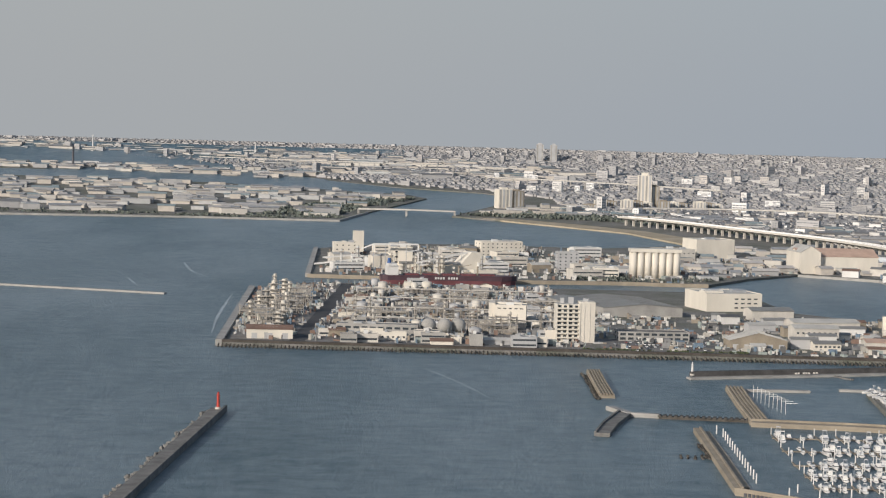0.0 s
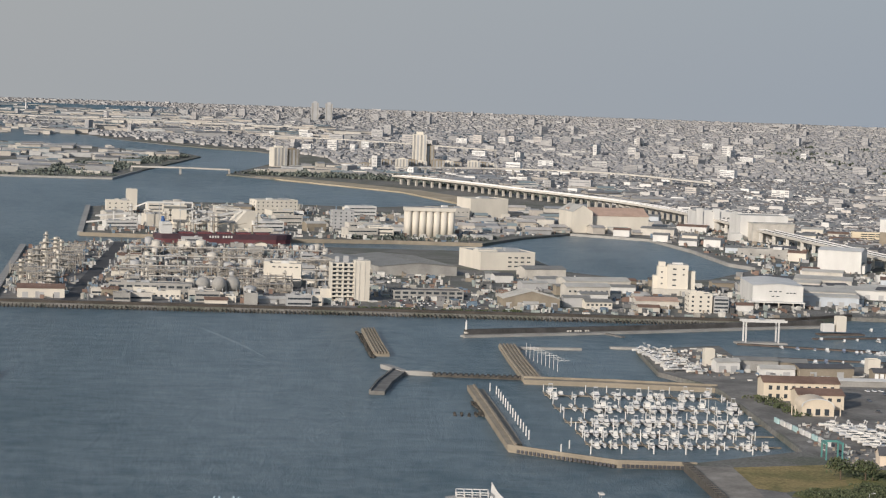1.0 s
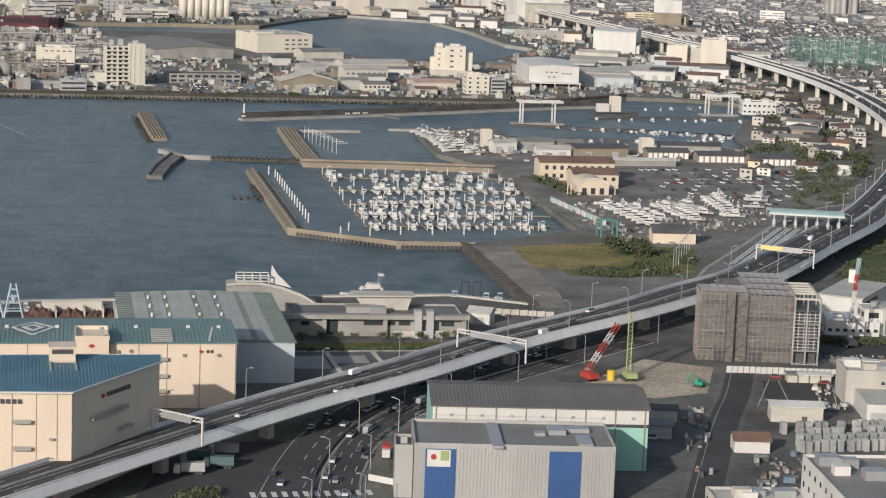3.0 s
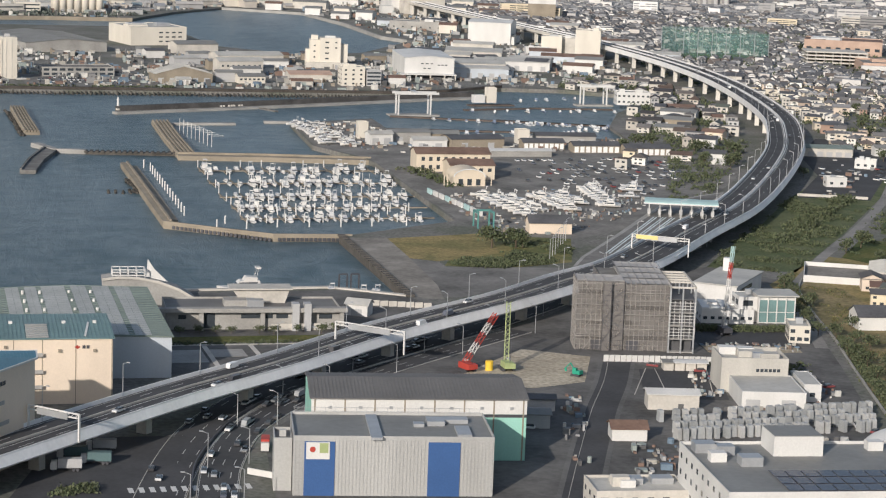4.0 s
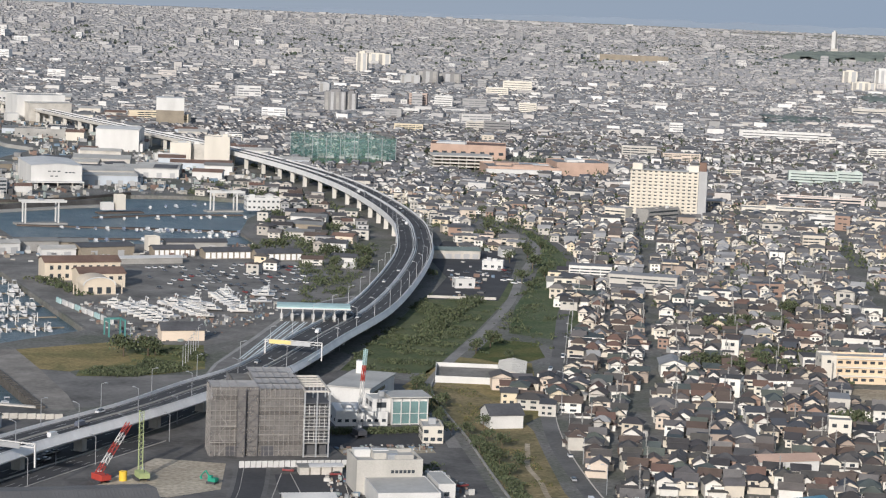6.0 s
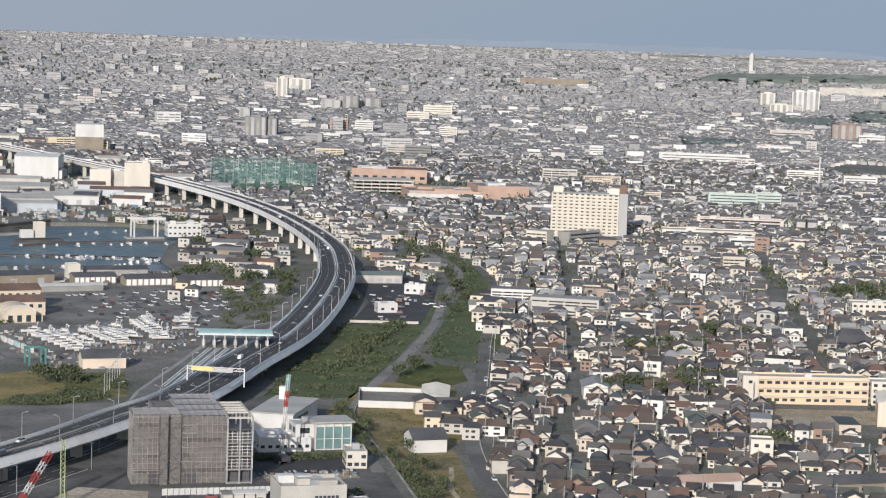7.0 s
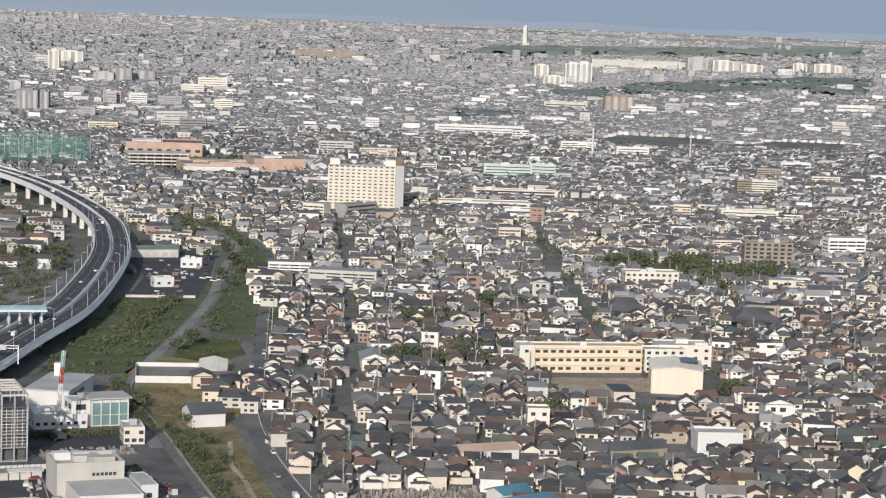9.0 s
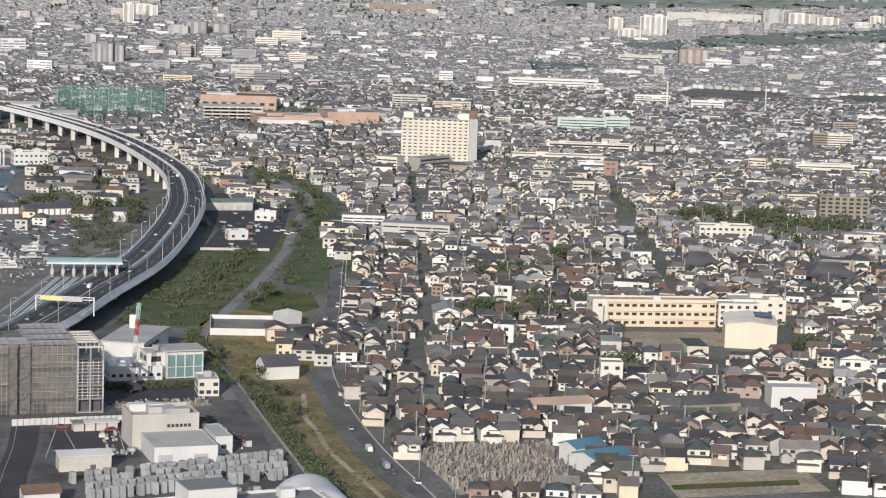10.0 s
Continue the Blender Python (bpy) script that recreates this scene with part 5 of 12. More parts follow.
def crawler_crane(x, y, rot, body, boom_mat, foot, tip, label, banded=False, girth=0.75):
    t = thing("crawler_crane", pose(x, y, LAND, 0, 0, rot), label, "crane")
    for s in (-1.9, 1.9):
        bm = bmesh.new()
        side_prism(bm, [(-3.2, 0.4), (-2.6, 0), (2.6, 0), (3.2, 0.4), (2.8, 1.1), (-2.8, 1.1)], s - 0.45, s + 0.45)
        part("track", bm, STEEL_DARK, t)
    bm = bmesh.new()
    bx(bm, -1.7, 1.7, -3.4, 2.2, 1.1, 3.2)
    bx(bm, -1.9, 1.9, -4.4, -3.3, 1.3, 3.0)
    part("superstructure", bm, body, t)
    bm = bmesh.new()
    bx(bm, 0.6, 1.8, 1.2, 2.9, 1.4, 3.8)
    part("cab", bm, PAINT_WHITE, t)
    n = 5 if banded else 1
    f, e = Vector(foot), Vector(tip)
    for i in range(n):
        bm = bmesh.new()
        lattice(bm, f.lerp(e, i / n), f.lerp(e, (i + 1) / n), girth, max(2, 14 // n))
        part("boom", bm, boom_mat[i] if isinstance(boom_mat, list) else boom_mat if i % 2 == 0 else PAINT_WHITE, t)
    bm = bmesh.new()
    bar(bm, (0, -3.6, 3.2), (0, -4.6, 9.0), 0.12)
    bar(bm, (0, -4.6, 9.0), tip, 0.06)
    part("mast", bm, STEEL_DARK, t)


crawler_crane(206, 716, 20, RED, RED, (0, 1, 2.5), (16, 5, 18), "red and white crawler crane with a raised boom", True)
crawler_crane(221, 716, 0, LIME, LIME, (0, 1, 2.5), (0.5, 2.5, 24), "lime green crawler crane with an upright boom")
crawler_crane(323.5, 766, 0, STEEL_DARK, [STEEL, STEEL, PAINT_WHITE, RED, TURQUOISE], (0, 1, 2.5), (3.2, 3, 34), "slim red, white and turquoise crane with a steep boom", True, 0.5)
bm = bmesh.new()
tube(bm, 214.5, 716, LAND, LAND + 3.2, 1.4, n=14)
tube(bm, 214.5, 716, LAND + 3.2, LAND + 3.5, 1.5, 1.2, 14)
one("silo_drum", bm, YELLOW, "yellow steel drum on the building site", "drum")


def digger(x, y, rot, mat):
    t = thing("excavator", pose(x, y, LAND, 0, 0, rot), "small green excavator on bare ground", "excavator")
    bm = bmesh.new()
    for s in (-1.1, 1.1):
        bx(bm, s - 0.3, s + 0.3, -1.7, 1.7, 0, 0.8)
    part("tracks", bm, STEEL_DARK, t)
    bm = bmesh.new()
    bx(bm, -1.2, 1.2, -1.8, 1.2, 0.9, 2.1)
    bx(bm, -1.1, 0.0, -0.2, 1.2, 2.1, 3.0)
    part("body", bm, mat, t)
    bm = bmesh.new()
    bar(bm, (0.4, 1.0, 1.8), (0.4, 3.0, 4.2), 0.25)
    bar(bm, (0.4, 3.0, 4.2), (0.4, 5.0, 2.0), 0.2)
    bar(bm, (0.4, 5.0, 2.0), (0.4, 4.6, 1.0), 0.4)
    part("arm", bm, mat, t)


digger(243, 704, 40, material("site_green", [(0.03, 0.30, 0.20)], 0.5))

# white laboratory, glass-fronted hall, offices and stores
lab = block("laboratory", "white laboratory hall with a broad pale roof", 353, 834, -38, 18, 40, 9.0, PAINT_WHITE, ROOF_PALE, 0, 0, 0, units=0, seed=3, parapet=0.3)
bm = bmesh.new()
bx(bm, -9.6, 9.6, -20.6, 20.6, 9.1, 9.6)
part("roof_slab", bm, ROOF_PALE, lab)
bm = bmesh.new()
bx(bm, -6, -3, 12, 15, 9.6, 15)
part("stack", bm, PAINT_WHITE, lab)
bm = bmesh.new()
bx(bm, 9.0, 9.12, -17, 4, 5.6, 7.2)
part("glazing", bm, GLASS, lab)
wing = block("laboratory_wing", "low white wing of the laboratory with small windows", 334, 791, -11, 21, 12, 5.0, PAINT_WHITE, ROOF_PALE, 1, 7, 2, units=1, win=(1.6, 1.2))
for k in range(3):
    bm = bmesh.new()
    side_prism(bm, [(-5.5, 5.0), (5.5, 5.0), (5.5, 7.4), (-5.5, 6.2)], -10.4 + k * 3.9, -6.9 + k * 3.9)
    part("roof_light", bm, PAINT_WHITE, wing, "white raised roof light")
gl = block("glass_hall", "glass-fronted hall with a pale flat roof", 354, 790, -9, 15, 13, 10.6, PAINT_WHITE, ROOF_PALE, units=0, parapet=0.4)
for i in range(4):
    for k, (z0, z1) in enumerate(((0.5, 4.4), (4.7, 9.4))):
        bm = bmesh.new()
        bx(bm, -7.2 + i * 3.65, -3.85 + i * 3.65, -6.72, -6.54, z0, z1)
        part("glass_pane", bm, GLASS_GREEN, gl)
for i in range(5):
    bm = bmesh.new()
    bx(bm, -7.4 + i * 3.65 - 0.18, -7.4 + i * 3.65 + 0.18, -7.3, -6.5, 0, 10.6)
    part("column", bm, PAINT_WHITE, gl)
for i in range(3):
    bm = bmesh.new()
    bx(bm, 7.5, 7.68, -6.2 + i * 4.1, -2.5 + i * 4.1, 0.5, 9.4)
    part("glass_pane", bm, GLASS_GREEN, gl)
bm = bmesh.new()
bx(bm, -8.4, 8.6, -8.0, 7.0, 11.0, 11.5)
part("roof_slab", bm, ROOF_PALE, gl)
block("hall_annex", "white annex of the glass hall with a broad window", 343, 793, -9, 7.5, 12, 10.0, PAINT_WHITE, ROOF_PALE, 2, 1, 2, units=1, win=(4.0, 2.2), parapet=0.3)
offc = block("office", "grey concrete office with plant on the roof", 298.3, 682, -11, 23.2, 18.2, 10.8, material("beige_concrete", [(0.47, 0.45, 0.41)], 0.85, vary=0.14, scale=0.1, streak=0.2), ROOF_PALE, 0, 0, 0, units=7, seed=11, parapet=1.4)
block("office_wing", "white lean wing beside the grey office", 313.5, 668, -11, 6.0, 20, 6.0, PAINT_WHITE, ROOF_PALE, 1, 1, 3, units=0, parapet=0.2)
for i in range(6):
    window(offc, 1.0 + i * 1.45, -9.1, 7.4, 1.1, 1.1, 0)
dp = block("depot", "white depot with a broad pale flat roof", 296, 661, -12, 21.5, 25, 6.0, PAINT_WHITE, ROOF_PALE, 0, 0, 0, units=0, parapet=0.3)
for px in (-7, 5):
    bm = bmesh.new()
    bx(bm, px - 2.4, px + 2.4, -12.65, -12.45, 0, 3.6)
    part("door", bm, PAINT_GREY, dp, "pale roller door")
shed("store", "long pale steel store with a curved roof", 260.5, 657.2, -12, 17, 8, 5.2, 0.9, CONCRETE_PALE, PAINT_WHITE, step=1.2)
shed("hut", "white hut with a brown roof", 232, 621, -10, 11, 8, 4.0, 1.6, PAINT_WHITE, ROOF_BROWN, step=0)
shed("hut", "small grey yard shed", 214, 661, -12, 13, 7, 4.0, 0.8, PAINT_GREY, ROOF_DARK, step=0, doors=3)
shed("hut", "small grey yard shed", 206, 640, -12, 12, 8, 4.5, 0.8, PAINT_GREY, ROOF_GREY, step=0, doors=3)
block("gate_house", "pale gate house with a flat roof", 349, 754, -18, 8, 14, 6.0, CREAM_PALE_AND_HAZED, ROOF_PALE, 2, 3, 4, units=1)
bw = block("head_office", "big white office works with dark roof and solar panels", 249, 519, -6.5, 64, 50, 18, PAINT_WHITE, ROOF_GREY, 4, 14, 9, units=0, win=(1.5, 1.5), parapet=0.9)
bm = bmesh.new()
bx(bm, -9, 5, 12, 24, 18, 23.6)
sh_ = part("stair_house", bm, PAINT_WHITE, bw)
bm = bmesh.new()
bx(bm, -8.8, 4.8, 12.2, 23.8, 23.6, 23.75)
part("roof", bm, ROOF_GREY, sh_)
for i in range(10):
    for j in range(3):
        bm = bmesh.new()
        bx(bm, -15 + i * 4.4, -15 + i * 4.4 + 4.0, -22 + j * 6.6, -16.4 + j * 6.6, 18.3, 18.45)
        part("solar_panel", bm, material("solar_cells", [(0.05, 0.057, 0.08)], 0.25, vary=0.1) if i + j == 0 else bpy.data.materials["solar_cells"], bw)
for px, py, s in ((-27, 18, 3.0), (-22, 15, 2.4), (-26, 8, 2.2), (-18, 4, 3.0), (22, 19, 2.2)):
    bm = bmesh.new()
    bx(bm, px - s, px + s, py - s * 0.8, py + s * 0.8, 18, 20.6)
    part("roof_plant", bm, STEEL if s > 2.3 else PAINT_WHITE, bw)
block("annex", "low white annex with a grey roof", 280, 535, -8, 13, 14, 16.5, PAINT_WHITE, ROOF_GREY, 0, 0, 0, units=0)
block("yard_office", "pale low yard office with a flat roof", 207, 545, -6, 26, 16, 7.5, CONCRETE_PALE, ROOF_PALE, 2, 6, 3, units=5)


def dome():
    bm = bmesh.new()
    rows = []
    for i in range(11):
        u = i / 10
        y = -20 + 40 * u
        s = max(0.02, 1 - max(0, abs(u - 0.5) - 0.32) ** 2 * 26)
        rows.append([bm.verts.new((math.cos(math.pi * k / 14) * 10.5 * math.sqrt(s), y, math.sin(math.pi * k / 14) * 8.6 * s)) for k in range(15)])
    for a, b in zip(rows, rows[1:]):
        for k in range(14):
            bm.faces.new((a[k], a[k + 1], b[k + 1], b[k]))
    bm.faces.new(rows[0])
    bm.faces.new(rows[-1][::-1])
    for f in bm.faces:
        f.smooth = True
    t = thing("membrane_hall", pose(306, 580, LAND, 0, 0, -13), "white rounded membrane hall", "hall")
    part("membrane", bm, PAINT_WHITE, t)
    bm = bmesh.new()
    bx(bm, -11, 11, -19, 19, -0.2, 0.5)
    part("plinth", bm, CONCRETE, t)


dome()

# yard of precast concrete blocks
rb = random.Random(5)
bm = bmesh.new()
side_prism(bm, [(-1.5, 0), (1.5, 0), (1.3, 3.4), (0.9, 3.8), (-0.9, 3.8), (-1.3, 3.4)], -0.75, 0.75)
proto = one("precast_block", bm, material("precast_grey", [(0.36, 0.37, 0.37), (0.30, 0.31, 0.31), (0.42, 0.42, 0.41)], 0.8, vary=0.15, per="object"), "grey precast concrete block in a storage yard", "concrete block", pose(250, 640, LAND), "precast blocks in the yard")
for r in range(4):
    for c in range(26):
        if rb.random() < 0.14:
            continue
        x, y = 247 + c * 2.75 + r * 3 + rb.uniform(-0.5, 0.5), 617 + r * 7.6 + c * 0.12 + rb.uniform(-0.6, 0.6)
        copy_thing(proto, pose(x, y, LAND, 0, 0, rb.choice([0, 0, 0, 90]) + rb.uniform(-6, 6) + 8))


# houses and walls by the green bank
t = shed("house", "white gabled house with a dark roof", 389, 773, -8, 14, 13, 5.6, 3.2, PAINT_WHITE, ROOF_DARK, step=0, category="house")
for k in range(3):
    window(t, -7.0, -4 + k * 4, 3.2, 1.3, 1.2, 90)
t = block("depot", "low white walled depot with a grey yard floor", 424, 878, -25, 30, 36, 1.2, PAINT_WHITE, YARD_PALE, units=0, parapet=1.9)
shed("hall", "grey-roofed low hall beside the depot", 443, 872, 62, 34, 12, 4.6, 1.3, CONCRETE_PALE, ROOF_PALE, step=1.8)

patch("office_lot", [(256, 670), (269, 712), (296, 706), (284, 664)], ASPHALT, "dark asphalt lot before the office", "pavement", 0.06)
patch("works_yard", [(309, 772), (350, 766), (344, 738), (305, 737)], ASPHALT, "dark asphalt works yard beside the hedge", "pavement", 0.05)
patch("dirt_strip", [(307, 748), (343, 741), (341, 731), (305, 735)], SAND, "strip of bare earth on the works yard", "ground", 0.08)
for i in range(4):
    shed("site_cabin", "pale corrugated site cabin behind the fence", 279.5 + i * 3.9, 711 - i * 0.8, -11, 3.5, 5, 2.9, 0.3, CONCRETE_PALE, PAINT_WHITE if i else ROOF_GREY, step=0)
bm = bmesh.new()
for (x0, y0), (x1, y1) in (((266, 676), (275, 712)), ((254, 675), (272, 713)), ((281, 671), (294, 710))):
    flat_band(bm, (x0, y0, LAND + 0.09), (x1, y1, LAND + 0.09), 0.3, 0.02)
one("lot_line", bm, CONCRETE_PALE, "worn pale lines on the lot", "road marking", kind="structure")
fn_ = thing("site_fence", pose(0, 0, LAND), "white panelled construction site fence", "fence")
for i in range(20):
    bm = bmesh.new()
    bx(bm, 260.2 + i * 2.05, 262.15 + i * 2.05, 725.0 - i * 0.4, 725.15 - i * 0.4, 0, 2.5)
    part("fence_panel", bm, PAINT_WHITE, fn_)


# ---- breakwaters, marina and harbour ----
def mole(name, pts, width, top, label, mat=None, ribs=0.0, wall=0.0, wall_side=1, category="breakwater", low=-3.0, ridges=0):
    """A breakwater along a line: a body, a crest wall, and the slabs or blocks that it is made of."""
    t = thing(name, Matrix.Identity(4), label, category, kind="structure")
    line = smooth_line([(x, y, 0) for x, y in pts], 400.0)
    bm = bmesh.new()
    loft(bm, line, [(-width / 2, low), (width / 2, low), (width / 2, top), (-width / 2, top)])
    part("body", bm, mat or CONCRETE, t)
    if wall:
        bm = bmesh.new()
        e = wall_side * width / 2
        loft(bm, line, [(e - wall_side * 1.2, top - 0.1), (e, top - 0.1), (e, top + wall), (e - wall_side * 1.2, top + wall)])
        part("crest_wall", bm, mat or CONCRETE, t)
    for k in range(ridges):
        bm = bmesh.new()
        c = (k + 0.5) * width / ridges - width / 2
        q = width / ridges * 0.5
        loft(bm, line, [(c - q * 0.8, top - 0.1), (c + q * 0.8, top - 0.1), (c + q * 0.45, top + 1.3), (c - q * 0.45, top + 1.3)])
        part("ridge", bm, mat or CONCRETE, t)
    if ribs:
        dense = smooth_line([(x, y, 0) for x, y in pts], ribs)
        me = None
        for p, n in zip(dense, normals_of(dense)):
            if me is None:
                b2 = bmesh.new()
                bx(b2, -width / 2 - 0.5, width / 2 + 0.5, -ribs * 0.3, ribs * 0.3, -0.3, 0.7)
                me = mesh_of(b2, "slab", mat or CONCRETE)
            ob = part("slab", me, None, t)
            ob.matrix_basis = pose(p.x, p.y, top, 0, 0, math.degrees(math.atan2(n.y, n.x)))
    return t


mole("breakwater", [(-150, 862), (-144, 972), (-131, 1290)], 9.5, 2.2, "grey concrete breakwater with a crest wall and red light", MOLE, 0, 1.8, 1)
mole("breakwater", [(-520, 2220), (-272, 2134)], 6.0, 1.8, "low grey outer breakwater in open water", CONCRETE)
rubble = random.Random(71)
bm = bmesh.new()
for i in range(110):
    y = rubble.uniform(870, 1286)
    x = -150 + (y - 862) * 0.0447 - 5.6 - abs(rubble.gauss(0, 1.1))
    r = rubble.uniform(0.7, 1.7)
    ring = bmesh.ops.create_icosphere(bm, subdivisions=1, radius=r, matrix=pose(x, y, rubble.uniform(-0.2, 0.7), rubble.uniform(0, 90), rubble.uniform(0, 90), 0))["verts"]
    for q in ring:
        q.co += Vector((rubble.uniform(-1, 1), rubble.uniform(-1, 1), rubble.uniform(-1, 1))) * r * 0.25
one("breakwater_rubble", bm, MOLE, "grey armour stones along the breakwater", "stones", kind="stuff")
lb = mole("breakwater", [(175, 1521), (215, 1536), (302, 1570), (443, 1632), (470, 1640)], 7.0, 1.6, "long dark harbour breakwater with a tall crest wall and pale apron", CONCRETE, 0)
bm = bmesh.new()
loft(bm, smooth_line([(x, y, 0) for x, y in ((177, 1526), (215, 1541), (302, 1575), (443, 1637), (470, 1645))], 400.0), [(-2.0, 0.0), (1.6, 0.0), (1.6, 5.2), (-2.0, 5.2)])
part("crest_wall", bm, STAINED, lb, "dark stained crest wall")
bm = bmesh.new()
for i in range(9):
    if i not in (2, 6):
        bx(bm, 254 + i * 2.0, 255.4 + i * 2.0, 1548.4 + i * 0.78, 1549.4 + i * 0.78, 2.6, 3.7)
part("letter_bars", bm, CONCRETE_PALE, lb, "pale letter bars on the crest wall")
mole("breakwater", [(93, 1226), (101, 1270), (114, 1322)], 9.0, 2.2, "bent grey concrete pier head", MOLE, 0, 0.9, -1)
mole("breakwater", [(106, 1344), (116, 1316), (134, 1312)], 5.0, 2.6, "pale concrete pier corner", CONCRETE)
mole("breakwater", [(134, 1312), (190, 1304)], 7.0, 1.4, "dark block breakwater between pier heads", ROCK, 3.2)
mole("breakwater", [(199, 1462), (195, 1380), (192, 1290)], 12.0, 2.2, "tan breakwater arm of long ridged slabs", CONCRETE_TAN, 0, ridges=5)
mole("breakwater", [(186, 1287), (240, 1280), (300, 1267)], 9.0, 2.8, "tan marina mole with a broad top", CONCRETE_TAN, 0, 1.2, -1)
mole("breakwater", [(109.5, 1545), (109, 1470), (109, 1402)], 10.0, 1.8, "detached tan breakwater of long ridged slabs", CONCRETE_TAN, 0, ridges=5)
bs = mole("breakwater", [(150, 1252), (148, 1140), (146, 1042)], 4.5, 3.0, "tan marina breakwater with wave slits", CONCRETE_TAN, 0, 0.8, -1)
mole("quay", [(155, 1250), (153.5, 1150), (151, 1055)], 4.0, 1.4, "worn brown landing quay inside the marina", CONCRETE_TAN)
bs2 = mole("breakwater", [(145, 1040), (168, 1020), (191, 1001), (228, 998)], 4.5, 3.0, "tan marina breakwater with wave slits", CONCRETE_TAN, 0, 0.8, 1)
slit = shared("wave_slit", STEEL_DARK, lambda b: bx(b, -0.8, 0.8, -0.15, 0.15, 0.3, 1.9))
for (x0, y0), (x1, y1), n in (((147, 1035), (189, 997.5), 24), ((192, 998.5), (226, 995.6), 16)):
    for i in range(n):
        f = (i + 0.5) / n
        ob = part("wave_slit", slit, None, bs2, "dark wave slit" if i == 0 else "")
        a = math.degrees(math.atan2(y1 - y0, x1 - x0))
        ob.matrix_basis = pose(x0 + (x1 - x0) * f + 0.1, y0 + (y1 - y0) * f - 0.15, 0, 0, 0, a)
mole("jetty", [(284, 1563), (294, 1542)], 3.0, 1.0, "short dark landing stage", MOLE)
mole("jetty", [(205, 1459), (250, 1461)], 5.0, 1.6, "small grey landing jetty", CONCRETE)
mole("jetty", [(272, 1473), (300, 1471)], 5.0, 1.6, "small grey landing jetty", CONCRETE)
# quay edges of the grass pier and the near shore
mole("seawall", [(222, 993), (219, 848)], 2.4, 3.5, "dark ribbed quay wall of the pier", ROCK, 4.5)
mole("seawall", [(-120, 853), (-17, 857), (50, 863), (124, 868), (190, 870), (218, 850)], 2.6, 3.6, "pale concrete quay wall of the near shore", CONCRETE_PALE)
mole("seawall", [(-168, 1666), (120, 1659), (404, 1648), (454, 1664), (510, 1704)], 4.0, 5.0, "dark stone-faced seawall of the works island", SEAWALL)
mole("seawall", [(-170, 1664), (-193, 2210)], 6.0, 5.0, "pale seawall at the island end", CONCRETE)
mole("seawall", [(-150, 2414), (76, 2398), (201, 2418), (296, 2412)], 3.0, 4.2, "tan quay wall of the silo pier", CONCRETE_TAN)
mole("seawall", [(-150, 2420), (-171, 2925)], 6.0, 4.6, "grey seawall at the pier end", CONCRETE)
mole("seawall", [(431, 2629), (517, 2566), (533, 2400), (533, 2223), (552, 2169)], 3.0, 3.6, "grey quay wall of the inner basin", CONCRETE)


def rocks(name, pts, width, top, n, size, label):
    """Dumped stones along a line."""
    rnd = random.Random(len(pts) * 7 + n)
    verts, faces = [], []
    line = smooth_line([(x, y, 0) for x, y in pts], 3.0)
    ns = normals_of(line)
    for i in range(n):
        k = rnd.randrange(len(line))
        a = rnd.uniform(-1, 1)
        c = line[k] + ns[k] * a * width / 2 + Vector((0, rnd.uniform(-1.5, 1.5), top * (0.5 - 0.5 * a) - 0.4))
        s = size * rnd.uniform(0.6, 1.3)
        b = len(verts)
        r = Euler((rnd.uniform(0, 3), rnd.uniform(0, 3), rnd.uniform(0, 3))).to_matrix()
        for dx, dy, dz in ((1, 0, 0), (-1, 0, 0), (0, 1, 0), (0, -1, 0), (0, 0, 1), (0, 0, -1)):
            v = r @ Vector((dx, dy, dz)) * s * rnd.uniform(0.75, 1.2)
            verts.append(tuple(c + v))
        faces += [(b + p, b + q, b + t) for p, q, t in ((0, 2, 4), (2, 1, 4), (1, 3, 4), (3, 0, 4), (2, 0, 5), (1, 2, 5), (3, 1, 5), (0, 3, 5))]
    me = bpy.data.meshes.new(name)
    me.from_pydata(verts, [], faces)
    me.materials.append(ROCK)
    return tagged(new(name, me), label, "rocks", kind="stuff")


rocks("revetment_stones", [(-170, 1656), (120, 1650), (404, 1640), (456, 1654)], 6.0, 2.4, 3600, 0.7, "dark dumped stones along the seawall")
rocks("groin_stones", [(130, 1153), (147, 1156), (146, 1200)], 6.0, 1.5, 260, 1.0, "dark rock groin beside the breakwater")
rocks("spit_stones", [(40, 3640), (208, 3670)], 8.0, 2.0, 260, 2.2, "low dark rock spit in the water")
rocks("mole_stones", [(103, 1395), (102, 1530)], 4.0, 1.6, 160, 1.1, "dark stones beside the detached breakwater")


def light_tower(x, y, z, h, mat, label):
    t = thing("harbour_light", pose(x, y, z), label, "lighthouse")
    bm = bmesh.new()
    tube(bm, 0, 0, 0, h * 0.12, h * 0.17, n=10)
    part("base", bm, CONCRETE_PALE, t)
    bm = bmesh.new()
    tube(bm, 0, 0, h * 0.12, h * 0.75, h * 0.10, h * 0.075, 12)
    part("tower", bm, mat, t)
    bm = bmesh.new()
    tube(bm, 0, 0, h * 0.75, h * 0.8, h * 0.12, n=12)
    part("gallery", bm, mat, t)
    bm = bmesh.new()
    tube(bm, 0, 0, h * 0.8, h * 0.93, h * 0.06, n=10)
    tube(bm, 0, 0, h * 0.93, h, h * 0.075, 0.05, 10)
    part("lantern", bm, mat, t)


light_tower(-131, 1284, 2.2, 10.5, RED, "red harbour light on the breakwater end")
light_tower(178, 1526, 2.4, 9.5, PAINT_WHITE, "white harbour light on the breakwater end")

